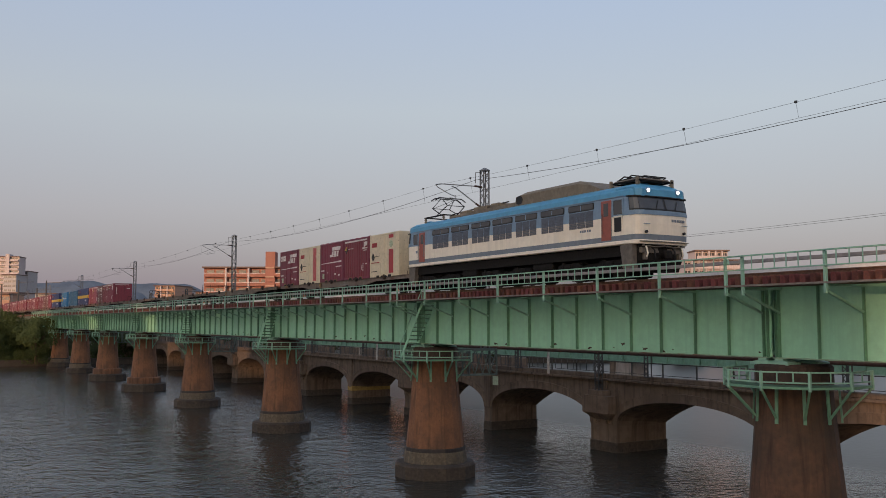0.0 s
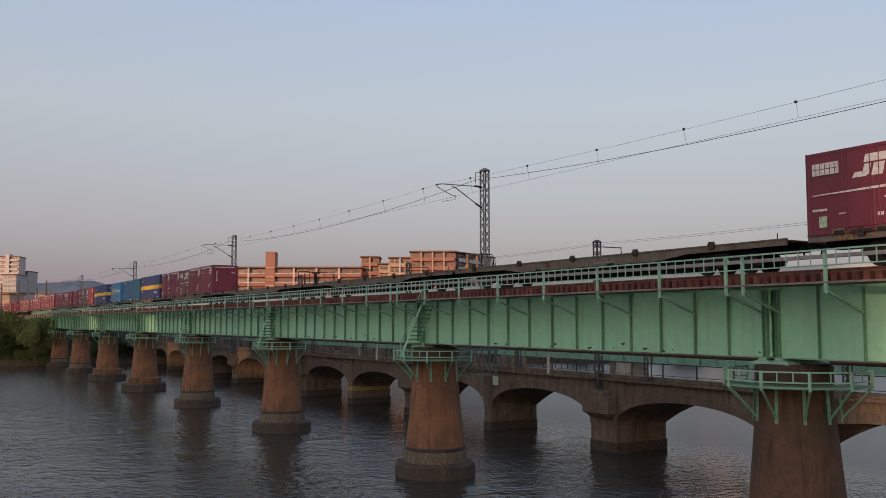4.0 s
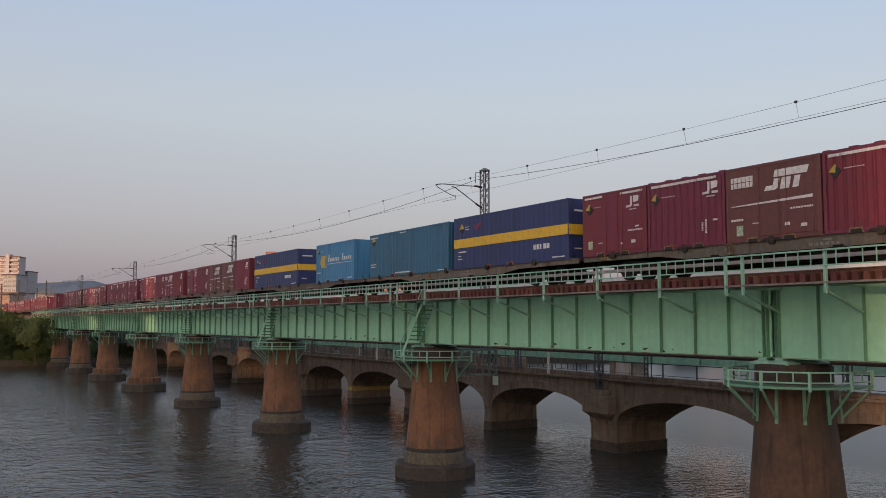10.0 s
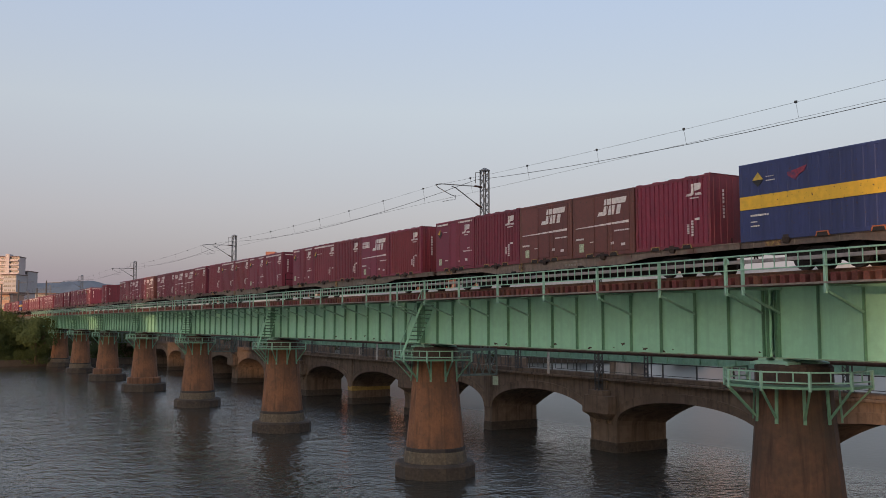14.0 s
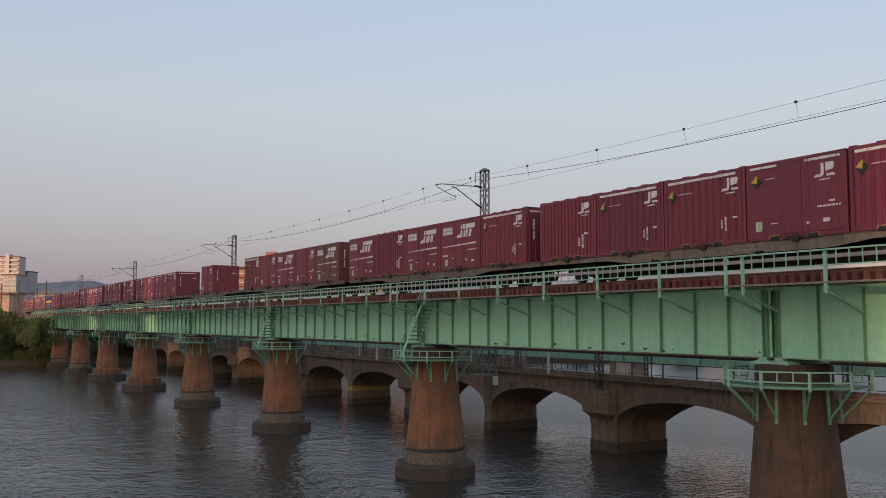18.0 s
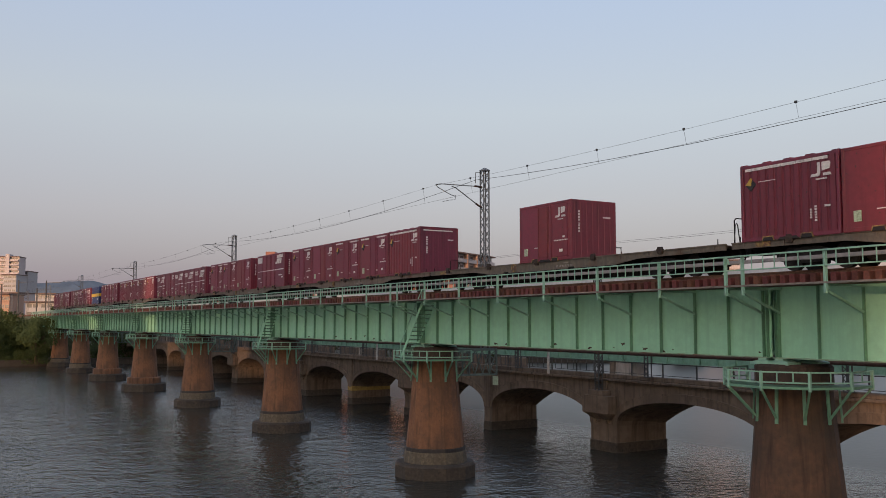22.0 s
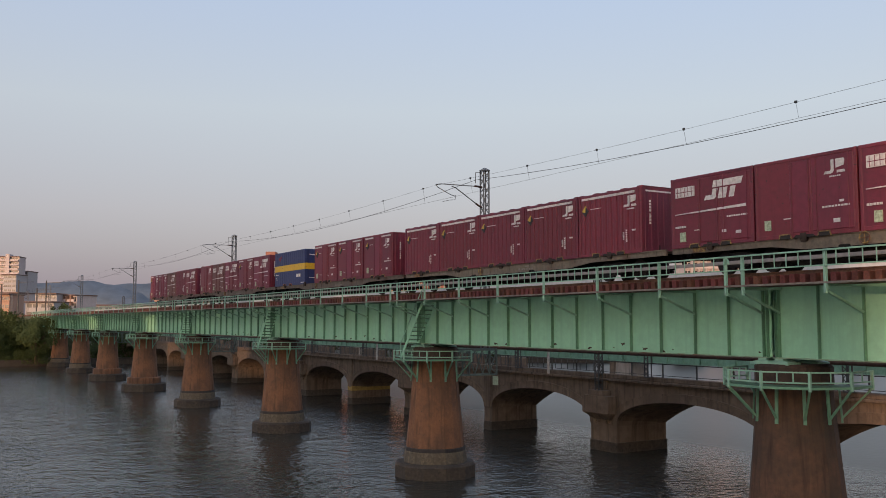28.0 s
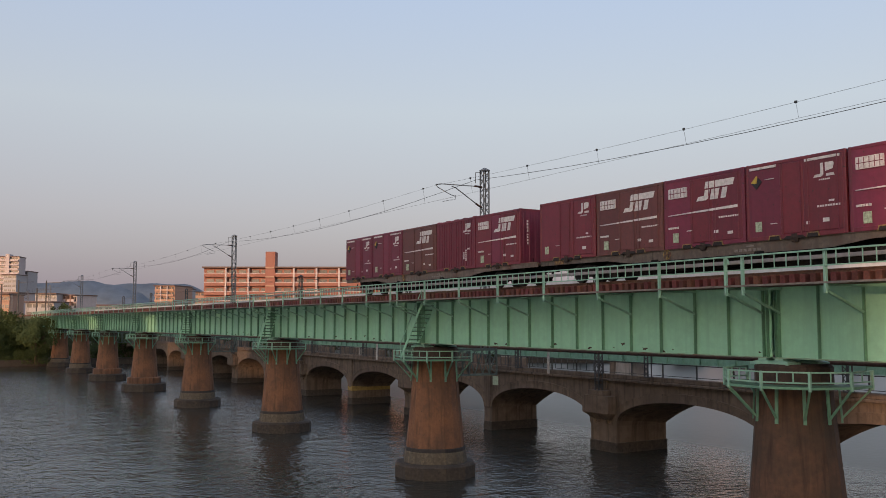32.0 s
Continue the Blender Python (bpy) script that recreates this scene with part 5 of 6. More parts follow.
        part("cab_step", Solid().loft([[(q(xx), -1.38, z), (q(xx + 0.42 - k), -1.38, z), (q(xx + 0.42 - k), -1.1, z), (q(xx), -1.1, z)] for z, xx, k in ((0.3, 17.62, -0.12), (1.22, 17.46, -0.28))]), STEP_BROWN, g, "dusty brown-grey cab step plate")
        # cab doors and side windows
        for y in (-1, 1):
            d = part("cab_door", Solid().box(q(16.42), q(17.02), y * 1.36, y * 1.408, 1.44, 3.02, 0.01), LOCO_BROWN, g, "red-brown cab door")
            part("door_glass", Solid().box(q(16.58), q(16.86), y * 1.39, y * 1.414, 2.4, 2.92), GLASS, d)
            part("door_handle", Solid().tube((q(16.5), y * 1.43, 1.7), (q(16.5), y * 1.43, 2.5), 0.016), GALV, d)
            w = part("cab_side_window", Solid().box(q(17.16), q(17.66), y * 1.38, y * 1.412, 2.42, 2.98, 0.01), GLASS, g, "dark cab side window")
            for a in (17.1, 17.66):
                part("window_frame", Solid().box(q(a), q(a + 0.06), y * 1.39, y * 1.42, 2.38, 3.02), LOCO_SLATE, w)
            part("grab_rail", Solid().tube((q(17.06), y * 1.44, 1.5), (q(17.06), y * 1.44, 2.6), 0.016), GALV, g)
    part("vent_grille", Solid().box(17.2, 17.62, -1.412, -1.37, 1.74, 2.3), SEAL, g, "black side vent")
    part("vent_frame", Solid().box(17.14, 17.2, -1.42, -1.37, 1.7, 2.34).box(17.62, 17.68, -1.42, -1.37, 1.7, 2.34).box(17.14, 17.68, -1.42, -1.37, 2.3, 2.36), LOCO_CREAM, g)
    # seven machine-room windows with louvres under them
    for x0, x1 in ((3.02, 4.65), (4.95, 6.52), (6.85, 8.42), (8.7, 10.25), (10.56, 12.13), (12.48, 14.03), (14.4, 15.95)):
        w = part("upper_window", arch_box(x0, x1, 2.8, 3.0, -1.37, 0.045), GLASS, g, "long dark upper window")
        part("window_seal", arch_box(x0 - 0.04, x1 + 0.04, 2.76, 3.04, -1.37, 0.035), SEAL, w)
        part("mullion", Solid().box((x0 + x1) / 2 - 0.02, (x0 + x1) / 2 + 0.02, -1.42, -1.38, 2.8, 3.0), LOCO_SLATE, w)
        step = (x1 - x0) / 3
        for i in range(3):
            a, b = x0 + i * step + 0.035, x0 + (i + 1) * step - 0.035
            f = part("louvre_panel", Solid().box(a - 0.02, b + 0.02, -1.405, -1.35, 2.06, 2.72), GRILLE_UP, g, "louvred side panel")
            up, low = Solid(), Solid()
            for j in range(9):
                z = 2.1 + j * 0.068
                (up if z > 2.32 else low).loft([[(a, -1.404, z), (b, -1.404, z), (b, -1.412, z - 0.035), (a, -1.412, z - 0.035)], [(a, -1.404, z + 0.012), (b, -1.404, z + 0.012), (b, -1.412, z - 0.023), (a, -1.412, z - 0.023)]])
            part("upper_slats", up, GRILLE_UP, f)
            part("lower_slats", low, GRILLE_LOW, f)
    part("small_writing", Solid().box(15.1, 15.2, -1.408, -1.38, 1.88, 1.97).box(15.24, 15.34, -1.408, -1.38, 1.88, 1.97).box(15.38, 15.48, -1.408, -1.38, 1.88, 1.97).box(15.54, 15.64, -1.408, -1.38, 1.88, 1.97).box(15.68, 15.78, -1.408, -1.38, 1.88, 1.97), LOCO_GREY, g)
    part("badge", Solid().box(1.2, 1.4, -1.408, -1.38, 1.95, 2.08), LOCO_GREY, g)
    part("gutter", Solid().box(0.9, 17.7, -1.4, -1.36, 3.1, 3.13).box(0.9, 17.7, 1.36, 1.4, 3.1, 3.13), LOCO_SLATE, g)
    # roof gear
    prof = [(10.0, 3.5), (10.1, 3.98), (10.7, 4.16), (14.5, 4.16), (15.4, 3.86), (15.9, 3.66), (16.0, 3.5)]
    part("roof_housing", Solid().loft([[(x, y, z if abs(y) < 0.95 else min(z, 4.02)) for x, z in prof] for y in (-1.05, -0.85, 0.85, 1.05)]), ROOF_GREY, g, "dusty grey roof housing")
    part("housing_vent", arch_box(10.12, 10.62, 3.62, 4.0, -1.02, 0.05, 0.16), SEAL, g, "dark rounded housing vent")
    part("roof_deck", Solid().loft([[(4.0, y, 3.5), (4.0, y, 3.72), (9.9, y, 3.78), (9.9, y, 3.5)] for y in (-0.95, 0.95)]), ROOF_GREY, g, "dusty roof deck")
    for x, w, h in ((5.0, 0.8, 0.14), (6.5, 1.2, 0.2), (7.8, 0.7, 0.22)):
        part("roof_box", Solid().box(x - w / 2, x + w / 2, -0.7, 0.7, 3.72, 3.78 + h, 0.03), ROOF_GREY, g)
    part("roof_conductor", Solid().pipe([(3.4, -0.4, 3.9), (4.4, -0.4, 3.94), (6.0, -0.4, 3.98), (8.6, -0.4, 4.0)], 0.03), BOGIE, g)
    for x in (4.3, 5.7, 7.2):
        part("insulator", Solid().tube((x, -0.4, 3.7), (x, -0.4, 3.96), 0.06, 10), ROOF_GREY, g)
    part("horn_box", Solid().box(1.0, 1.5, -0.7, -0.2, 3.55, 3.72, 0.04), LOCO_BLUE, g)
    pantograph(g, 2.3, True)
    pantograph(g, 17.25, False)
    # bogies and underfloor gear
    for cx in (3.3, 9.3, 15.3):
        b = part("bogie", Solid().box(cx - 1.7, cx + 1.7, -0.9, 0.9, 0.45, 0.75, 0.05).box(cx - 2.1, cx + 2.1, -0.42, 0.42, 0.1, 0.5, 0.05), BOGIE, g)
        for y in (-1, 1):
            part("side_frame", Solid().prism([(cx - 2.0, 0.45), (cx - 2.0, 0.75), (cx - 0.7, 0.8), (cx - 0.4, 0.62), (cx + 0.4, 0.62), (cx + 0.7, 0.8), (cx + 2.0, 0.75), (cx + 2.0, 0.45), (cx + 0.6, 0.32), (cx - 0.6, 0.32)], y * 0.98, y * 1.12), BOGIE, b)
            for dx in (-1.3, 1.3):
                part("axle_box", Solid().box(cx + dx - 0.22, cx + dx + 0.22, y * 1.0, y * 1.2, 0.36, 0.78, 0.04), BOGIE, b)
                part("coil_spring", Solid().tube((cx + dx - 0.38, y * 1.08, 0.4), (cx + dx - 0.38, y * 1.08, 0.85), 0.09, 10), BOGIE, b)
        for dx in (-1.3, 1.3):
            m = Solid().tube((cx + dx, -0.8, 0.56), (cx + dx, 0.8, 0.56), 0.09, 8)
            for y in (-0.535, 0.535):
                m.tube((cx + dx, y - 0.06, 0.56), (cx + dx, y + 0.06, 0.56), 0.56, 24)
            part("wheelset", m, TREAD, b, "worn steel wheelset")
    for x0, x1 in ((5.6, 6.9), (11.5, 12.9)):
        part("underfloor_box", Solid().box(x0, x1, -1.15, 1.15, 0.5, 1.2, 0.04), BOGIE, g)
    part("underframe", Solid().box(0.9, 17.7, -1.2, 1.2, 0.8, 1.24).box(1.2, 17.4, -0.42, 0.42, 0.12, 0.82), BOGIE, g)
    for ob in g.children:
        if not ob.name.startswith("bogie"):
            ob.location.z = LIFT
    return g


MOVERS.append((locomotive(), 83.22, 0.0))
# ---- the old concrete arch bridge beyond, with its railing, masts and pipe ----
ARCH_N, ARCH_F = 37.2, 41.2
WIDER = 1.044                       # the arch bridge is laid out at a smaller scale, then spread from the viewpoint
arch_things = []
BAY, THICK0 = 12.85, -43.3          # thick piers at even numbers, thin ones between
AX = lambda k: THICK0 - 12.85 * k if k < 2 else {2: -67.9, 3: -80.2}.get(k, -92.5 - 11.7 * (k - 4))
arch_bridge = thing("arch_bridge", "old dark weathered concrete arch bridge over the river", "arch bridge", at=(0, 0, 0))
YELLOW_BAND = material("faded_yellow_paint", (0.36, 0.24, 0.07), 0.8, grain=3, vary=0.2, bump=0.1)


def half_width(k):
    return 1.2 if k % 2 == 0 else 0.5


for k in range(-3, 15):
    x, BAY = AX(k), AX(k) - AX(k + 1)
    hw = half_width(k)
    p = part("arch_pier", Solid().box(x - hw, x + hw, ARCH_N - 0.05, ARCH_F + 0.05, -1.5, 1.75, 0.04), CONCRETE, arch_bridge)
    part("waterline_course", Solid().box(x - hw - 0.04, x + hw + 0.04, ARCH_N - 0.09, ARCH_F + 0.09, -1.5, 0.62, 0.03), PIER_LOW, p, "damp dark lower course")
    if k % 2 == 0:
        part("buttress", Solid().loft([[(x - a, ARCH_N - b, z), (x + a, ARCH_N - b, z), (x + a, ARCH_N + 0.1, z), (x - a, ARCH_N + 0.1, z)] for z, a, b in ((1.9, 0.75, 0.1), (2.35, 1.2, 0.7), (3.35, 1.2, 0.7), (3.4, 1.2, 0.7))]), CONCRETE, p, "corbelled buttress")
        part("mast_block", Solid().box(x - 0.7, x + 0.7, ARCH_N - 0.66, ARCH_N - 0.02, 3.4, 3.72, 0.03), CONCRETE, p)
    if k == 3:
        part("painted_band", Solid().box(x - hw - 0.02, x + hw + 0.02, ARCH_N - 0.08, ARCH_F, 1.3, 1.85), YELLOW_BAND, p, "faded yellow warning band")
    # the bay to the left of this pier
    x1, x0 = x - hw, x - BAY + half_width(k + 1)
    c, r = (x0 + x1) / 2, (x1 - x0) / 2
    arc = lambda rise, q: [(c + r * q * math.cos(t), 1.62 + rise * math.sin(t) ** 0.85) for t in (math.pi * i / 22 for i in range(23))]
    inner = arc(1.75, 1.0)
    beyond = [(a, 1.62 + 1.78 * (1 - ((a - c) / r) ** 2)) for a, b in inner]
    frame_line = [(x, 1.62), (x, 4.3), (x - BAY, 4.3), (x - BAY, 1.62)]
    body = Solid().loft([[(a, ARCH_N, b) for a, b in frame_line + inner[::-1]], [(a, ARCH_F, b) for a, b in frame_line + beyond[::-1]]])
    bay = part("arch_bay", body, CONCRETE, arch_bridge)
    outer = [(c + (r + 0.35) * math.cos(t), 1.62 + 2.15 * math.sin(t) ** 0.85) for t in (math.pi * i / 22 for i in range(23))]
    ring = Solid()
    ring.loft([[(ix, ARCH_N - 0.07, iz), (ox, ARCH_N - 0.07, oz), (ox, ARCH_N + 0.05, oz), (ix, ARCH_N + 0.05, iz)] for (ix, iz), (ox, oz) in zip(inner, outer)])
    part("arch_ring", ring, CONCRETE, bay, "projecting arch ring")
    o2 = [(c + (r + 0.45) * math.cos(t), 1.62 + 2.27 * math.sin(t) ** 0.85) for t in (math.pi * i / 22 for i in range(23))]
    part("ring_moulding", Solid().loft([[(ix, ARCH_N - 0.1, iz), (ox, ARCH_N - 0.1, oz), (ox, ARCH_N + 0.05, oz), (ix, ARCH_N + 0.05, iz)] for (ix, iz), (ox, oz) in zip(outer, o2)]), CONCRETE, bay)
    for a, b in ((x1 + 0.15, x - 0.15 if k % 2 else x - 0.5),):
        part("pilaster", Solid().box(x - 0.42, x + 0.42, ARCH_N - 0.12, ARCH_N + 0.05, 1.7, 4.3, 0.02), CONCRETE, bay)
    if k == 1:
        part("pale_plaque", Solid().box(x + 0.62, x + 1.3, ARCH_N - 0.03, ARCH_N + 0.02, 3.3, 3.95), STICKER, bay, "pale wall plaque")
    part("coping", Solid().box(x - BAY, x, ARCH_N - 0.22, ARCH_N + 0.4, 4.3, 4.46, 0.03).box(x - BAY, x, ARCH_N - 0.12, ARCH_N + 0.3, 4.46, 4.72, 0.03).box(x - BAY, x, ARCH_F - 0.2, ARCH_F + 0.1, 4.3, 4.36), CONCRETE, arch_bridge, "moulded concrete coping")

# low dark wall along the far edge of the deck, its gaps spaced to fit the camera's view
for k in range(1, 15):
    x, BAY = AX(k), AX(k) - AX(k + 1)
    for a, b, h in ((0.05, 0.42, 5.1), (0.55, 0.9, 5.16)):
        part("far_parapet", Solid().box(x - BAY * b, x - BAY * a, ARCH_F - 0.2, ARCH_F + 0.05, 4.3, h, 0.03), CONCRETE, arch_bridge)

# railing of the arch bridge
rail_thing = thing("arch_bridge_railing", "thin dark steel railing on the arch bridge coping", "railing", at=(0, ARCH_N, 4.72))
bar_mesh = None
for k in range(-3, 15):
    x, BAY = AX(k), AX(k) - AX(k + 1)
    part("railing_top", Solid().box(x - BAY, x, -0.02, 0.02, 0.74, 0.79), DARK_STEEL, rail_thing)
    part("railing_low", Solid().box(x - BAY, x, -0.015, 0.015, 0.1, 0.13), DARK_STEEL, rail_thing)
    for i in range(5):
        part("railing_post", Solid().box(x - i * BAY / 5 - 0.035, x - i * BAY / 5 + 0.035, -0.03, 0.03, 0, 0.8), DARK_STEEL, rail_thing)
    for i in range(20):
        if -1 < k < 6:
            ob = part("railing_bar", bar_mesh or Solid().box(-0.02, 0.02, -0.015, 0.015, 0.1, 0.76), DARK_STEEL, rail_thing)
            bar_mesh = ob.data
            ob.location.x = x - 0.3 - i * BAY / 20
# track bed and rails on the arch bridge
arch_bed = tagged(part("arch_track_bed", Solid().box(AX(15), AX(-3), ARCH_N + 0.5, ARCH_F - 0.4, 4.25, 4.36, 0.04), material("grey_ballast", (0.11, 0.095, 0.08), 0.95, grain=30, vary=0.4, bump=0.6, bump_scale=30)), "grey ballast bed on the arch bridge", "track bed", "", "structure")

# a brown pipe along it on lattice posts
BROWN_PIPE = material("brown_pipe_paint", (0.1, 0.05, 0.04), 0.6, grain=4, vary=0.2, streak=0.2, bump=0.05)
pipe_thing = thing("service_pipe", "brown service pipe carried on lattice posts beside the arch bridge", "pipe", at=(0, ARCH_N - 0.4, 6.07))
for k in range(-3, 15):
    x, BAY = AX(k), AX(k) - AX(k + 1)
    part("pipe_length", Solid().tube((x - BAY, 0, 0), (x - 0.02, 0, 0), 0.15, 12), BROWN_PIPE, pipe_thing)
    part("pipe_collar", Solid().tube((x - 0.12, 0, 0), (x + 0.12, 0, 0), 0.19, 12), BROWN_PIPE, pipe_thing)
    px = x - 8.5
    for y in (-0.14, 0.14):
        for dx in (-0.14, 0.14):
            part("post_leg", Solid().box(px + dx - 0.025, px + dx + 0.025, y - 0.025, y + 0.025, -1.36, -0.15), DARK_STEEL, pipe_thing)
    m = Solid()
    for i in range(4):
        m.beam((px - 0.14, -0.14, -1.3 + i * 0.28), (px + 0.14, -0.14, -1.02 + i * 0.28), 0.03, 0.03).beam((px + 0.14, -0.14, -1.3 + i * 0.28), (px - 0.14, -0.14, -1.02 + i * 0.28), 0.03, 0.03)
    tagged(part("post_lacing", m, DARK_STEEL, pipe_thing), "", "", "", "stuff")
    part("post_bracket", Solid().beam((px, 0.3, -1.34), (px, -0.15, -1.34), 0.3, 0.06), DARK_STEEL, pipe_thing)
POLE_WHITE = material("chalky_white_pole_paint", (0.5, 0.45, 0.42), 0.6, grain=8, vary=0.2, stain=(0.3, 0.12, 0.1), stain_scale=3, bump=0.0)
for x in (-48.6, -74.2):
    q = thing("marker_pole", "short white marker pole on the arch bridge edge", "pole", "marker poles", at=(x, ARCH_N - 0.2, 4.46))
    arch_things.append(q)
    part("pole_shaft", Solid().tube((0, 0, 0), (0, 0, 1.75), 0.09, 10), POLE_WHITE, q)

am = None
for k in range(-2, 14, 2):
    x, BAY = AX(k), AX(k) - AX(k + 1)
    if am is None:
        am = lattice_mast((x, ARCH_N - 0.36, 3.72), 9.1, "dark lattice mast on the arch bridge with cable arms", "arch bridge masts", DARK_STEEL, 0.32, False)
        part("cable_arm", Solid().beam((0, 0.1, 8.85), (0, 2.0, 8.85), 0.06, 0.06), DARK_STEEL, am)
        part("arm_stay", Solid().pipe([(0, 1.95, 8.85), (0, 2.0, 8.5), (0, 2.0, 8.2)], 0.025), DARK_STEEL, am)
        part("arm_insulator", Solid().tube((0, 2.0, 8.6), (0, 2.0, 8.2), 0.05, 8), ROOF_INS, am)
    else:
        arch_things.append(copy_thing(am, pose(x, ARCH_N - 0.36, 3.72)))
wires = thing("mast_cables", "thin cables strung between the arch bridge masts", "cable", at=(0, ARCH_N + 0.3, 0))
for k in range(-6, 12, 2):
    a, b = AX(k), AX(k + 2)
    for y, z, s in ((0.0, 12.86, 0.14), (0.15, 12.78, 0.14)):
        part("cable", Solid().pipe([(a + (b - a) * i / 8, y, z - s * (1 - (i / 4 - 1) ** 2)) for i in range(9)], 0.008, 4), WIRE, wires)

for ob in arch_things + [arch_bridge, rail_thing, arch_bed, pipe_thing, am, wires]:
    ob.location = EYE + (ob.location - EYE) * WIDER
    ob.scale = (WIDER, WIDER, WIDER)

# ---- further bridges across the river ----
# darker copy of the bridge green, with the far girder's shade in the colour
GREEN_SHADE = material("shaded_green_girder_paint", (0.16, 0.3, 0.22), 0.6, grain=3, vary=0.15, stain=(0.11, 0.2, 0.15), stain_scale=0.3, streak=0.25, bump=0.05)
FAR_PIER = material("pale_stained_concrete", (0.36, 0.31, 0.27), 0.85, grain=2, vary=0.15, stain=(0.24, 0.19, 0.16), stain_scale=0.5, streak=0.4, bump=0.2)
second = thing("far_girder_bridge", "green plate girder bridge behind the arch bridge", "bridge", at=(0, 46, 5.02))
for i in range(14):
    x = 10 - i * 15.3
    part("girder_web", Solid().box(x - 15.2, x, 0, 0.03, 0, 2.6), GREEN_SHADE, second)
    part("girder_flange", Solid().box(x - 15.2, x, -0.18, 0.2, -0.04, 0.0).box(x - 15.2, x, -0.18, 0.2, 2.6, 2.66), GREEN_SHADE, second)
    m = Solid()
    for j in range(10):
        m.box(x - 0.1 - j * 1.53, x - 0.07 - j * 1.53, -0.14, 0.0, 0, 2.6)
    tagged(part("girder_stiffeners", m, GREEN_SHADE, second), "", "", "", "stuff")
    part("far_girder", Solid().box(x - 15.2, x, 1.5, 1.53, 0, 2.6), GREEN, second)
    part("far_pier", Solid().loft([[(x - r, 0.75 - r, z), (x + r, 0.75 - r, z), (x + r, 0.75 + r, z), (x - r, 0.75 + r, z)] for z, r in ((-6.5, 1.1), (-0.04, 0.8))]), FAR_PIER, second)
PALE = material("pale_grey_road_barrier", (0.5, 0.5, 0.52), 0.7, grain=2, vary=0.1, streak=0.15, bump=0.05)
roadb = thing("far_road_bridge", "pale concrete road bridge with a solid barrier", "bridge", at=(0, 60, 0))
for i in range(9):
    x = 14 - i * 42.2
    part("road_girder", Solid().box(x - 42.1, x, 0.6, 9.0, 9.0, 11.0, 0.1), CONCRETE, roadb)
    part("road_barrier", Solid().box(x - 42.1, x, 0, 0.25, 10.9, 12.2, 0.03), PALE, roadb, "pale solid road barrier")
for x in (14.0, -71.5, -240.0, -365.0):
    part("road_pier", Solid().box(x - 1.0, x + 1.0, 3.0, 6.5, -2.5, 9.05, 0.2), CONCRETE, roadb)
# ---- the river and the land ----
def water_material():
    mat = bpy.data.materials.new("river_water")
    mat.use_nodes = True
    n, k = mat.node_tree.nodes, mat.node_tree.links
    b = n["Principled BSDF"]
    b.inputs["Base Color"].default_value = (0.03, 0.032, 0.028, 1)
    b.inputs["IOR"].default_value = 1.33
    co = n.new("ShaderNodeTexCoord")

    def waves(turn, sx, sy, scale, detail, rough=0.55):
        mp = n.new("ShaderNodeMapping")
        mp.inputs["Rotation"].default_value = (0, 0, radians(turn))
        mp.inputs["Scale"].default_value = (sx, sy, 1)
        k.new(co.outputs["Object"], mp.inputs[0])
        a = n.new("ShaderNodeTexNoise")
        a.inputs["Scale"].default_value, a.inputs["Detail"].default_value, a.inputs["Roughness"].default_value = scale, detail, rough
        k.new(mp.outputs[0], a.inputs["Vector"])
        return a.outputs[0]

    def ranged(src, a0, a1, b0, b1):
        r = n.new("ShaderNodeMapRange")
        for name, v in (("From Min", a0), ("From Max", a1), ("To Min", b0), ("To Max", b1)):
            r.inputs[name].default_value = v
        k.new(src, r.inputs["Value"])
        return r.outputs[0]

    # short chop on a slow swell; past the arches it is calmed and roughened to fit the view
    sep = n.new("ShaderNodeSeparateXYZ")
    k.new(co.outputs["Object"], sep.inputs[0])
    far_calm = ranged(sep.outputs["Y"], 36, 48, 1.0, 0.08)
    k.new(ranged(sep.outputs["Y"], 34, 48, 0.05, 0.3), b.inputs["Roughness"])
    gust = ranged(waves(50, 1.0, 0.6, 0.09, 3), 0.38, 0.62, 0.6, 1.0)
    both = n.new("ShaderNodeMath")
    both.operation = "MULTIPLY"
    k.new(far_calm, both.inputs[0])
    k.new(gust, both.inputs[1])
    chop = n.new("ShaderNodeBump")
    chop.inputs["Distance"].default_value = 0.13
    k.new(both.outputs[0], chop.inputs["Strength"])
    k.new(waves(25, 1.0, 0.75, 2.6, 3, 0.5), chop.inputs["Height"])
    swell = n.new("ShaderNodeBump")
    swell.inputs["Distance"].default_value = 0.14
    k.new(far_calm, swell.inputs["Strength"])
    k.new(waves(-10, 1.0, 0.7, 0.55, 2), swell.inputs["Height"])
    k.new(swell.outputs[0], chop.inputs["Normal"])
    k.new(chop.outputs[0], b.inputs["Normal"])
    return mat


LAND = material("grassy_bank_soil", (0.08, 0.075, 0.05), 0.9, grain=0.5, vary=0.3, bump=0.3)
tagged(part("ground", Solid().add([(-4500, -4500, -2.5), (4500, -4500, -2.5), (4500, 4500, -2.5), (-4500, 4500, -2.5)], [(0, 1, 2, 3)]), LAND), "river bed and plain ground reaching the horizon", "ground", "", "structure")
tagged(part("water", Solid().add([(-900, -2500, -0.35), (2500, -2500, -0.35), (2500, 2500, -0.35), (-900, 2500, -0.35)], [(0, 1, 2, 3)]), water_material()), "dark grey rippled river water reflecting the sky", "water", "", "structure")
# the shade under the tree crowns is put into this dark wall colour
BANKWALL = material("shaded_bank_revetment", (0.04, 0.034, 0.028), 0.9, grain=1.5, vary=0.25, streak=0.4, bump=0.4, bump_scale=8)
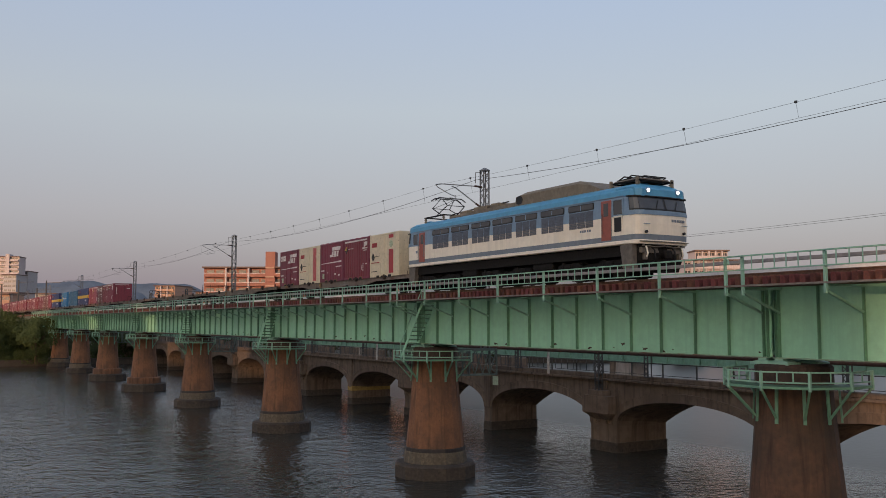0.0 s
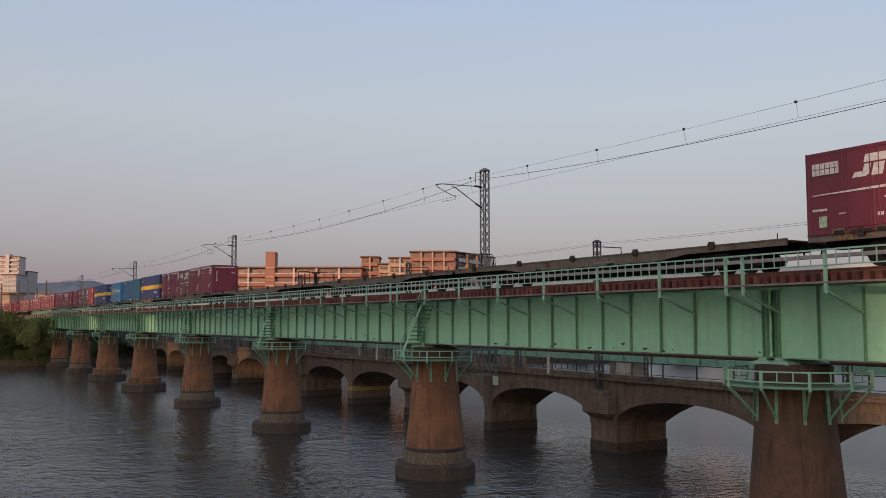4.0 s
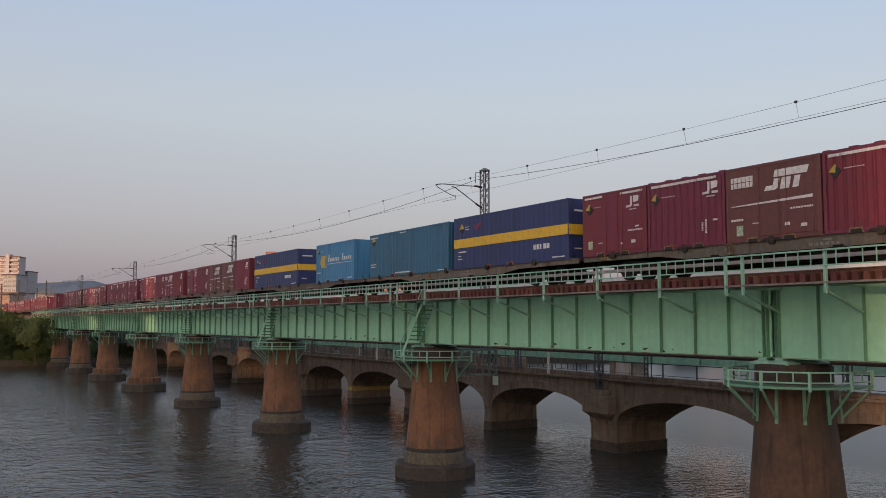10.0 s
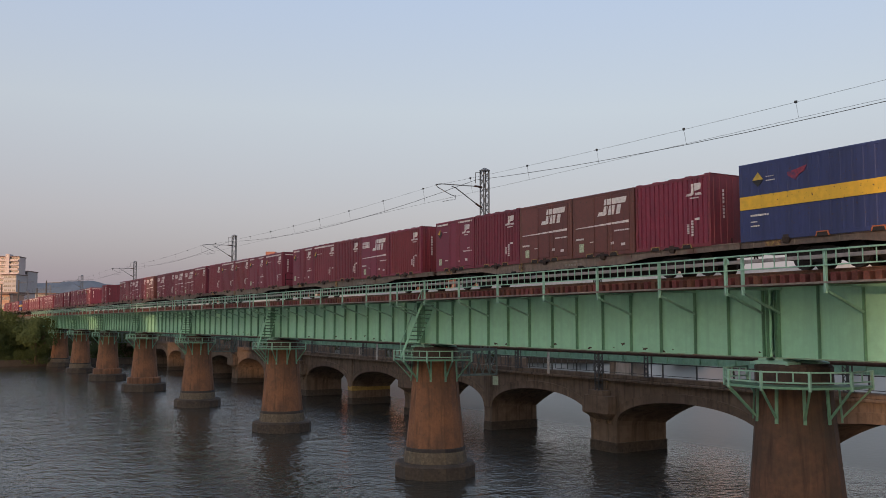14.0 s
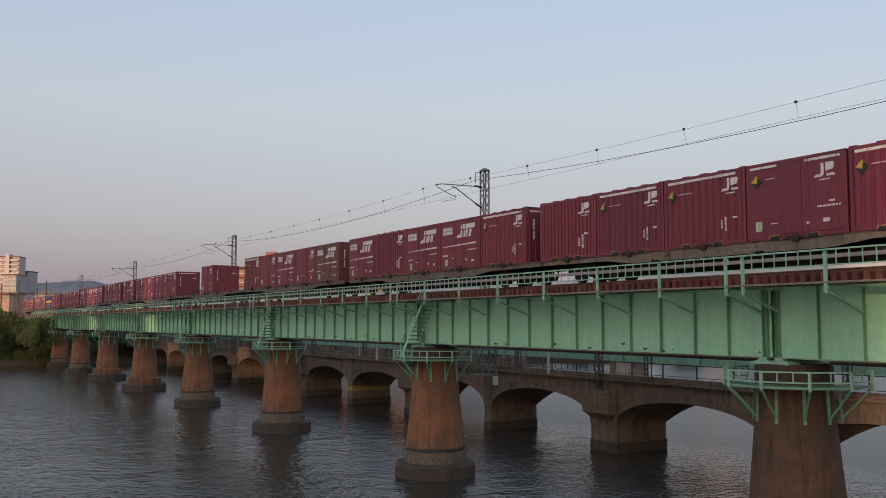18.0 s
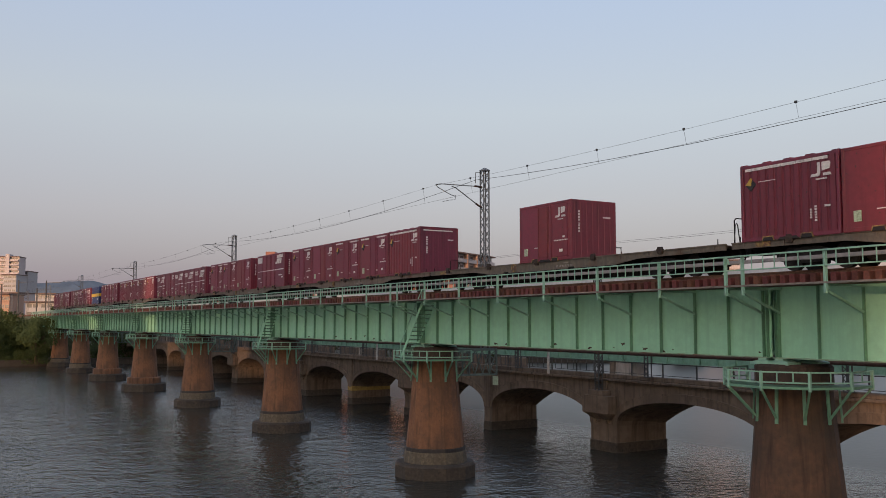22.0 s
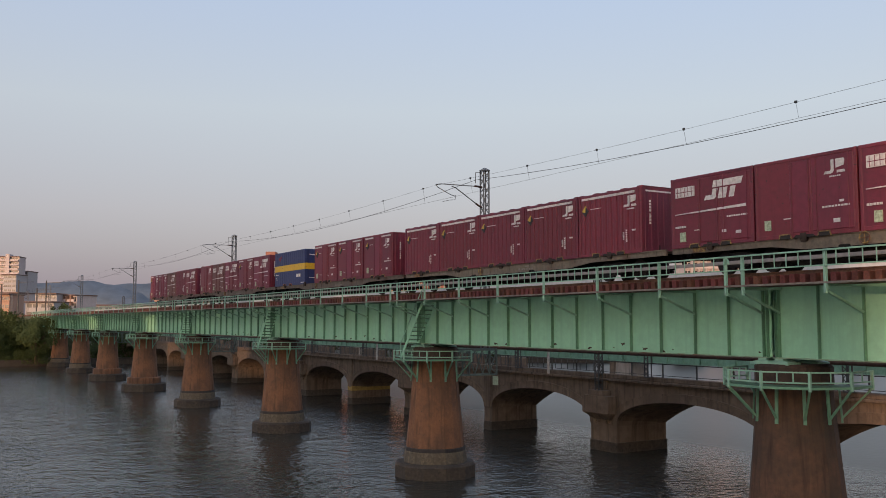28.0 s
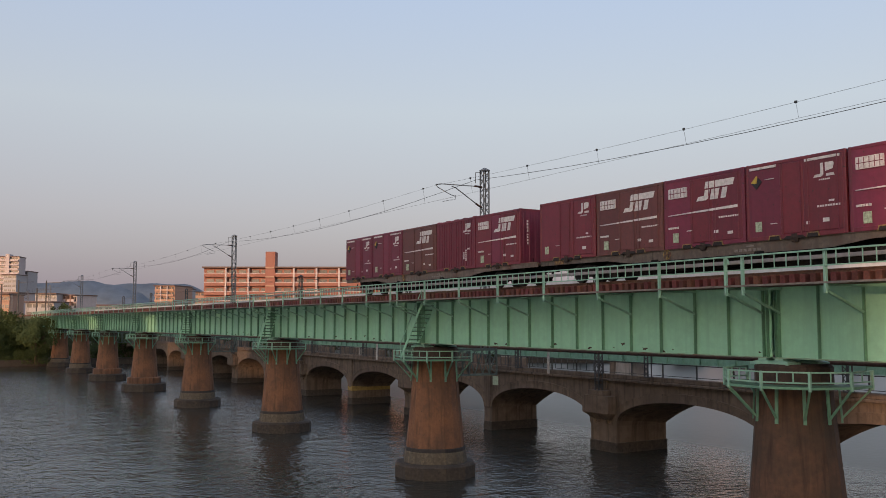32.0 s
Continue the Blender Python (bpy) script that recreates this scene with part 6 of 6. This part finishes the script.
bank = Solid().loft([[(x, y, z) for x, y in ((-186.5, 18), (-184, -60), (-168, -400), (-4400, -3000), (-4400, 4400), (-40, 4400), (-60, 700), (-90, 260), (-118, 150), (-150, 108), (-178, 60), (-189, 30), (-187, 24))] for z in (-2.4, 0.7)])
tagged(part("bank_land", bank, LAND), "low dark river bank land beyond the bridge's end", "land", "", "structure")
wall_line = [(-167.6, -400), (-183.6, -60), (-186.1, 18), (-186.6, 24), (-188.6, 30), (-177.6, 60), (-149.6, 108), (-117.6, 150), (-89.6, 260)]
m = Solid()
for (ax, ay), (bx, by) in zip(wall_line, wall_line[1:]):
    m.beam((ax, ay, -0.3), (bx, by, -0.3), 0.5, 2.2)
tagged(part("bank_wall", m, BANKWALL), "revetment wall along the bank, painted dark for the trees' shade", "wall", "", "structure")
# embankments that carry the track on from both ends of the bridge
GRASS = material("rough_embankment_grass", (0.07, 0.075, 0.035), 0.95, grain=4, vary=0.35, stain=(0.1, 0.08, 0.05), stain_scale=0.3, bump=0.5, bump_scale=20)
for a, b in ((-206.6, -520), (73.2, 470)):
    e = part("embankment", Solid().prism([(TRACK_Y - 9, -1.5), (TRACK_Y - 2.4, 9.1), (TRACK_Y + 2.4, 9.1), (TRACK_Y + 14, -1.5)], a, b, "x"), GRASS)
    tagged(e, "grassy railway embankment at the bridge's end", "embankment", "", "structure")
    tagged(part("abutment", Solid().box(a - 0.4, a + 0.4, TRACK_Y - 2.6, TRACK_Y + 2.6, -1.5, 6.55).box(a + (0.2 if a > 0 else -0.6), a + (0.6 if a > 0 else -0.2), TRACK_Y - 2.6, TRACK_Y + 2.6, 6.5, 9.12), CONCRETE), "concrete bridge abutment", "abutment", "", "structure")
    m = Solid()
    x = min(a, b) + 1
    while x < max(a, b) - 1:
        m.box(x - 0.1, x + 0.1, TRACK_Y - 1.2, TRACK_Y + 1.2, 9.08, 9.38)
        x += 0.62
    tagged(part("embankment_sleepers", m, SLEEPER), "timber sleepers on the embankment", "sleepers", "", "stuff")


# ---- trees ----
BARK = material("tree_bark", (0.07, 0.05, 0.035), 0.9, grain=8, vary=0.3, bump=0.4)


def leaf_material():
    mat = bpy.data.materials.new("dark_green_leaves")
    mat.use_nodes = True
    n, k = mat.node_tree.nodes, mat.node_tree.links
    b = n["Principled BSDF"]
    b.inputs["Roughness"].default_value = 0.8
    b.inputs["Specular IOR Level"].default_value = 0.15
    geo = n.new("ShaderNodeNewGeometry")
    mix = n.new("ShaderNodeMix")
    mix.data_type = "RGBA"
    k.new(geo.outputs["Random Per Island"], mix.inputs[0])
    mix.inputs[6].default_value, mix.inputs[7].default_value = (0.042, 0.06, 0.024, 1), (0.075, 0.1, 0.036, 1)
    k.new(mix.outputs[2], b.inputs["Base Color"])
    return mat


LEAF = leaf_material()


def tree(seed, height, spread, at):
    rnd = random.Random(seed)
    g = thing("tree", "dense dark green broad-leaved tree on the river bank", "tree", "bank trees", at=at)
    part("trunk", Solid().tube((0, 0, -0.5), (0.1, 0.05, height * 0.45), 0.22, 8, 0.14), BARK, g)
    tips, limbs = [], Solid()
    for i in range(9):
        a = i * 2.4 + rnd.uniform(-0.3, 0.3)
        z = height * rnd.uniform(0.18, 0.45)
        r = spread * rnd.uniform(0.45, 0.85)
        tip = Vector((r * math.cos(a), r * math.sin(a), min(height * 0.92, z + height * rnd.uniform(0.15, 0.5))))
        limbs.tube((0, 0, z), tip, 0.1, 6, 0.03)
        tips.append(tip)
    tips.append(Vector((0, 0, height * 0.9)))
    part("limbs", limbs, BARK, g)
    leaves = Solid()
    for t in tips:
        for j in range(3):
            c = t + Vector((rnd.gauss(0, 0.7), rnd.gauss(0, 0.7), rnd.gauss(-0.2, 0.6)))
            rad = rnd.uniform(0.8, 1.5) * spread / 4
            for q in range(150):
                d = Vector((rnd.gauss(0, 1), rnd.gauss(0, 1), rnd.gauss(0, 0.8)))
                p = c + d.normalized() * rad * rnd.uniform(0.55, 1.05)
                if p.z < 0.2:
                    continue
                s = rnd.uniform(0.11, 0.23)
                u = Vector((rnd.gauss(0, 1), rnd.gauss(0, 1), rnd.gauss(0, 1))).normalized()
                v = u.orthogonal().normalized()
                leaves.add([p - u * s, p + v * s * 0.6, p + u * s, p - v * s * 0.6], [(0, 1, 2, 3)])
    part("crown", leaves, LEAF, g)
    return g


kinds = [tree(5, 7.2, 4.2, (-193, 13.5, 0.5)), tree(8, 6.4, 4.6, (-198, 18, 0.5)), tree(11, 7.6, 4.0, (-194, 5.6, 0.5))]
tree(17, 9.4, 4.3, (-192, 15.4, 0.6))
tree(19, 8.7, 3.8, (-191.5, 17.0, 0.6))
rnd = random.Random(3)
spots = [(-169, 9.5), (-168.5, 11), (-172, 13), (-169, -1), (-173, -8), (-180, 15), (-184, 21), (-182, 8), (-190, 16), (-178, 1), (-196, 20), (-186, -4), (-170, -16), (-176, -24), (-168, 11.5), (-198, 12),
         (-170, 12.0), (-180, 17.0), (-187, 21.5), (-168, 12.5), (-193, 34), (-196, 41), (-199, 52), (-201, 60), (-197, 47), (-204, 70), (-210, 84), (-199, 37), (-228, 98), (-236, 120), (-240, 140), (-203, 64), (-195, 38), (-201, 56), (-181, 62), (-176, 70), (-172, 78), (-168, 86), (-162, 94), (-158, 101), (-152, 110), (-146, 117), (-140, 124), (-133, 134), (-126, 144), (-120, 154), (-115, 165), (-110, 180), (-106, 196)]
for i, (x, y) in enumerate(spots):
    if y < 20 and x > -190:
        x, y = x * 1.125, y * 1.125
    copy_thing(kinds[i % 3], pose(x, y, 0.55 + rnd.uniform(-0.5, 0.1), rz=rnd.uniform(0, 360)))
tree(14, 12.4, 3.5, (-262, 37.3, 0.6))

def shrub(seed, at):
    rnd = random.Random(seed)
    g = thing("shrub", "low dark green shrub leaning over the water's edge", "shrub", "bank shrubs", at=at)
    part("stem", Solid().tube((0, 0, -0.4), (0.3, 0.2, 1.2), 0.07, 6, 0.03).tube((0, 0, -0.4), (-0.4, 0.3, 1.0), 0.06, 6, 0.03).tube((0, 0, -0.4), (0.1, -0.5, 1.1), 0.06, 6, 0.03), BARK, g)
    leaves = Solid()
    for j in range(16):
        c = Vector((rnd.gauss(0, 1.1), rnd.gauss(0, 1.1), rnd.uniform(0.3, 2.4)))
        for q in range(110):
            d = Vector((rnd.gauss(0, 1), rnd.gauss(0, 1), rnd.gauss(0, 0.8))).normalized()
            p = c + d * rnd.uniform(0.5, 1.0)
            if p.z < -0.45:
                continue
            s = rnd.uniform(0.1, 0.2)
            u = Vector((rnd.gauss(0, 1), rnd.gauss(0, 1), rnd.gauss(0, 1))).normalized()
            v = u.orthogonal().normalized()
            leaves.add([p - u * s, p + v * s * 0.6, p + u * s, p - v * s * 0.6], [(0, 1, 2, 3)])
    part("foliage", leaves, LEAF, g)
    return g


low = [shrub(21, (-189.3, 17.6, 0.6)), shrub(22, (-190, 13.1, 0.6))]
for i, (x, y) in enumerate(((-165.2, 8), (-164.9, 4.5), (-165, 1), (-165.3, -3), (-165, -7), (-165.4, -11), (-165, 13.5), (-165, 10.7), (-164.9, 6.2), (-165.1, 2.8), (-165, -0.8), (-165, 14.6), (-190, 31), (-191, 35), (-192, 40), (-193, 45), (-194.5, 50), (-196, 57), (-167.5, 14.8), (-171, 15.8), (-174.5, 18.2), (-179, 19), (-184, 21.3), (-190, 21.8), (-195, 22.4), (-190, 33), (-192, 42.5), (-194, 47.5), (-196.5, 61), (-199, 69), (-202, 80), (-166.5, -16), (-179, 64), (-174, 73), (-165, 88), (-155, 104), (-143, 119), (-130, 136), (-119, 152), (-148, 112), (-160, 97))):
    if y < 20:
        x, y = x * 1.142, y * 1.142
    copy_thing(low[i % 2], pose(x, y, 0.5, rz=i * 77))

# ---- the town beyond ----
BRICK = material("orange_tile_wall", (0.31, 0.128, 0.092), 0.75, grain=3, vary=0.08, stain=(0.3, 0.13, 0.085), stain_scale=0.3, streak=0.12, bump=0.05)
BRICK_PALE = material("peach_tile_wall", (0.43, 0.255, 0.18), 0.75, grain=3, vary=0.08, stain=(0.44, 0.25, 0.16), stain_scale=0.3, streak=0.12, bump=0.05)
PLASTER = material("pale_plaster", (0.54, 0.45, 0.43), 0.8, grain=1.5, vary=0.08, stain=(0.52, 0.44, 0.4), stain_scale=0.2, streak=0.15, bump=0.05)
PLASTER_GREY = material("grey_wall_panels", (0.4, 0.37, 0.37), 0.8, grain=1.5, vary=0.08, streak=0.15, bump=0.05)
PANE = material("dark_window_glass", (0.035, 0.035, 0.04), 0.4, grain=2, vary=0.3, bump=0.0, spec=0.7)
ROOFT = material("dark_flat_roof", (0.16, 0.1, 0.08), 0.85, grain=2, vary=0.15, bump=0.1)
RIGHT = Vector((math.cos(YAW), math.sin(YAW), 0))
AWAY = Vector((-math.sin(YAW), math.cos(YAW), 0))


def apartment(name, label, east, away, width, depth, base, top, floors, bays, wall, trim, swing=0.0, balconies=True, roof=True, category="apartment block", sides=False):
    """A block of flats whose front looks at the river; east and away are metres along the view's right and depth."""
    o = RIGHT * east + AWAY * away
    g = thing(name, label, category, "town buildings", at=(o.x, o.y, base))
    g.rotation_euler = (0, 0, YAW + swing)
    h = top - base
    fh = 3.0
    part("wall", Solid().box(0, width, 0.6, depth, 0, h), wall, g)
    if roof:
        part("roof", Solid().box(-0.4, width + 0.4, -0.9, depth + 0.3, h, h + 0.5, 0.05), ROOFT, g)
    bw = width / bays
    for f in range(floors):
        z = h - (f + 1) * fh + 0.15
        if balconies:
            for b in range(bays):
                part("balcony", Solid().box(b * bw + 0.35, (b + 1) * bw - 0.35, -0.8, -0.65, z, z + 1.15).box(b * bw + 0.35, (b + 1) * bw - 0.35, -0.8, 0.62, z - 0.12, z + 0.04), wall, g, "tiled balcony front")
        for b in range(bays):
            for s in (0.12, 0.54):
                part("window", Solid().box(b * bw + bw * s, b * bw + bw * (s + 0.32), 0.52, 0.66, z + (0.1 if balconies else 0.9), z + 2.2), PANE, g, "dark window behind the balcony" if balconies else "")
    if balconies:
        for b in range(1, bays):
            part("pillar", Solid().box(b * bw - 0.28, b * bw + 0.28, -0.95, 0.62, 0, h), trim, g, "pale upright pillar")
    if balconies and bays == 7:
        for f in range(floors):
            z = h - (f + 1) * fh + 0.15
            part("balcony_rail", Solid().box(0.35, width - 0.35, -0.86, -0.62, z + 1.0, z + 1.22), PLASTER, g, "pale balcony rail")
    # side windows
    for f in range(floors if sides else 0):
        z = h - (f + 1) * fh + 0.9
        for j in range(3):
            part("window", Solid().box(width - 0.05, width + 0.05, 2 + j * (depth - 4) / 3, 3.4 + j * (depth - 4) / 3, z, z + 1.3), PANE, g)
    return g


DEPTH = 300.0
east = lambda px, d=DEPTH: (px - 784) / 1596.8 * d
UP = lambda py, d=DEPTH: 7.896 + (569.9 - py) / 1596.8 * d
flats = apartment("apartment_block", "long orange tiled apartment block with balconies and pale pillars", east(360), DEPTH, east(640) - east(360), 12, 0.7, UP(475), 7, 7, BRICK, PLASTER, 0.012)
part("stair_tower", Solid().box(east(470) - east(360), east(487) - east(360), -1.1, 4, 0, UP(446) - 0.7, 0.05), BRICK, flats, "orange stair tower")
for f in range(5):
    part("tower_canopy", Solid().box(east(470.5) - east(360), east(486) - east(360), -1.35, -1.1, UP(475) - 0.7 - f * 3.0 - 0.2, UP(475) - 0.7 - f * 3.0 + 0.35), BRICK_PALE, flats)
apartment("apartment_block", "orange tiled apartment wing with a raised roof storey", east(636), DEPTH + 6, east(668) - east(636), 10, 0.7, UP(454), 8, 2, BRICK, BRICK_PALE)
apartment("apartment_block", "orange tiled apartment wing beside the tall corner block", east(668), DEPTH + 4, east(727) - east(668), 12, 0.7, UP(467), 7, 3, BRICK_PALE, PLASTER)
apartment("apartment_block", "tall peach tiled apartment wing with stepped front", east(688), DEPTH + 2, east(726) - east(688), 12, 0.7, UP(457), 8, 2, BRICK_PALE, PLASTER)
apartment("apartment_block", "tall orange corner apartment block with pale pillars", east(726), DEPTH, east(806) - east(726), 10, 0.7, UP(447), 8, 4, BRICK, BRICK_PALE, -0.05)
apartment("apartment_block", "grey apartment side wing with balconies and peach pillars", east(807), DEPTH + 2, 29.5, 6, 0.7, UP(447), 6, 4, PLASTER_GREY, BRICK_PALE, 1.08)
apartment("apartment_block", "small distant peach apartment block with balconies", east(274, 520), 520, east(312, 520) - east(274, 520), 22, 0.7, UP(507, 520), 8, 3, BRICK_PALE, PLASTER, -0.2)
apartment("apartment_block", "low grey roofed block beside the small flats", east(313, 540), 540, 9, 12, 0.7, UP(512, 540), 6, 2, PLASTER_GREY, PLASTER, 0.1, False)
apartment("apartment_block", "pale rose school building with long window rows", east(98, 430), 430, east(144, 430) - east(98, 430), 14, 0.7, UP(524, 430), 4, 5, PLASTER, BRICK_PALE, -0.35, True)
apartment("apartment_block", "grey office block with plain windows", east(62, 420), 420, 10, 12, 0.7, UP(521, 420), 6, 3, PLASTER_GREY, PLASTER, 0.0, False)
t = apartment("tower_block", "tall pale rose tower block with dark bands", east(-3, 620), 620, 13.0, 13, 0.7, UP(455, 620), 14, 2, PLASTER, BRICK_PALE, 0.1, True, True, "tower block")
part("lift_shaft", Solid().box(4.5, 7.0, -1.2, 6, 0, UP(450, 620) - 0.7), PLASTER, t)
apartment("tower_block", "grey tower block with small windows beside the rose tower", east(5, 600), 600, 8.5, 16, 0.7, UP(487, 600), 12, 3, PLASTER_GREY, PLASTER, 0.0, False, True, "tower block")
apartment("tower_block", "pale grey tower block with balconies", east(33, 640), 640, 6, 16, 0.7, UP(481, 640), 13, 1, PLASTER_GREY, PLASTER, 0.0, True, True, "tower block")
for i, (px, w, py, d, m) in enumerate(((-30, 16, 520, 380, PLASTER), (0, 3.4, 522, 330, BRICK_PALE), (150, 30, 541, 480, PLASTER), (190, 26, 543, 500, PLASTER_GREY), (230, 20, 541, 470, PLASTER), (335, 14, 518, 600, BRICK_PALE), (45, 12, 536, 360, PLASTER_GREY))):
    apartment("house", "low pale town house among others", east(px, d), d, w, 12, 0.7, UP(py, d), 2, max(2, int(w / 5)), m, PLASTER, 0.1 * (i % 3 - 1), False, True, "house")
# dark line posts of the yard beyond the bank
for px, top in ((3, 503), (33, 496), (66, 510), (82, 497)):
    o = RIGHT * east(px, 230) + AWAY * 230
    h = UP(top, 230) - 0.7
    q = thing("line_post", "dark steel overhead line post with a short arm", "post", "yard line posts", at=(o.x, o.y, 0.7))
    part("post_shaft", Solid().tube((0, 0, -0.3), (0, 0, h), 0.2, 8, 0.16), DARK_STEEL, q)
    part("post_arm", Solid().beam((0, 0, h - 0.6), (2.4, 3.2, h - 0.5), 0.12, 0.12), DARK_STEEL, q)
# far side of the road bridge
apartment("apartment_block", "pale rose flats with rows of windows beyond the road bridge", east(1212, 330), 330, east(1312, 330) - east(1212, 330), 14, 0.7, UP(462, 330), 9, 8, PLASTER, PLASTER, 0.0, True)
apartment("apartment_block", "stepped top storeys of the rose flats", east(1232, 332), 332, east(1290, 332) - east(1232, 332), 10, 0.7, UP(445, 332), 3, 5, PLASTER, PLASTER, 0.0, True)

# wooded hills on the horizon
# distance haze is put into the hills' base colour as a blue-grey
HILL = material("haze_tinted_hill", (0.115, 0.145, 0.18), 1.0, grain=0.02, vary=0.15, bump=0.0)
for seed, d, line in ((1, 3400, ((-1950, 120), (-1700, 150), (-1500, 152), (-1410, 160), (-1340, 163), (-1250, 150), (-1150, 118), (-1080, 85), (-900, 60), (-500, 40))), (2, 4100, ((-2300, 150), (-1950, 172), (-1700, 160), (-1400, 182), (-1200, 178), (-900, 90), (2600, 70)))):
    rows = []
    for (ea, za), (eb, zb) in zip(line, line[1:]):
        n = max(4, int((eb - ea) / 25))
        for i in range(n):
            u = i / n
            e, z = ea + (eb - ea) * u, za + (zb - za) * (u * u * (3 - 2 * u))
            z += 9 * noise.noise(Vector((e / 90.0, seed * 7.7, 0))) + 4 * noise.noise(Vector((e / 25.0, seed, 3)))
            p0, p1, p2 = RIGHT * e + AWAY * (d - 320), RIGHT * e + AWAY * d, RIGHT * e + AWAY * (d + 400)
            rows.append([(p0.x, p0.y, -5), (p1.x, p1.y, max(z, 1)), (p2.x, p2.y, -5)])
    tagged(part("backdrop_hills", Solid().loft(rows), HILL, smooth=True), "wooded hills on the horizon, tinted blue-grey for distance haze", "hills", "", "structure")

# an added, unseen row of blocks behind the camera, tall and low, its roofline set to keep the low sun from most of the
# bridge
for x0, x1, h in ((-22, 3.6, 50), (3.7, 20.8, 34.3), (20.9, 42.0, 50), (42.1, 56.7, 34.3), (56.8, 135, 50)):
    tagged(part("block_behind", Solid().box(x0, x1, -190, -176, -2, h, 0.1), PLASTER_GREY), "plain grey unseen block behind the viewpoint, added to shade the bridge", "building", "", "structure")


def spline(t):
    """The natural cubic spline through the knots."""
    T, X = KNOT_T, KNOT_X
    n = len(T)
    h = [T[i + 1] - T[i] for i in range(n - 1)]
    A, b = np.eye(n), np.zeros(n)
    for i in range(1, n - 1):
        A[i, i - 1], A[i, i], A[i, i + 1] = h[i - 1], 2 * (h[i - 1] + h[i]), h[i]
        b[i] = 6 * ((X[i + 1] - X[i]) / h[i] - (X[i] - X[i - 1]) / h[i - 1])
    m = np.linalg.solve(A, b)
    i = min(max(sum(1 for q in T if q < t) - 1, 0), n - 2)
    p, q = T[i + 1] - t, t - T[i]
    return float(m[i] * p ** 3 / (6 * h[i]) + m[i + 1] * q ** 3 / (6 * h[i]) + (X[i] / h[i] - m[i] * h[i] / 6) * p + (X[i + 1] / h[i] - m[i + 1] * h[i] / 6) * q)


def motions():
    times = [i * 1.0 for i in range(33)]
    way = [(t, spline(t)) for t in times]
    for ob, offset, height in MOVERS:
        walk(ob, [(t, pose(x + offset, TRACK_Y, RAIL_Z + height)) for t, x in way])


motions()
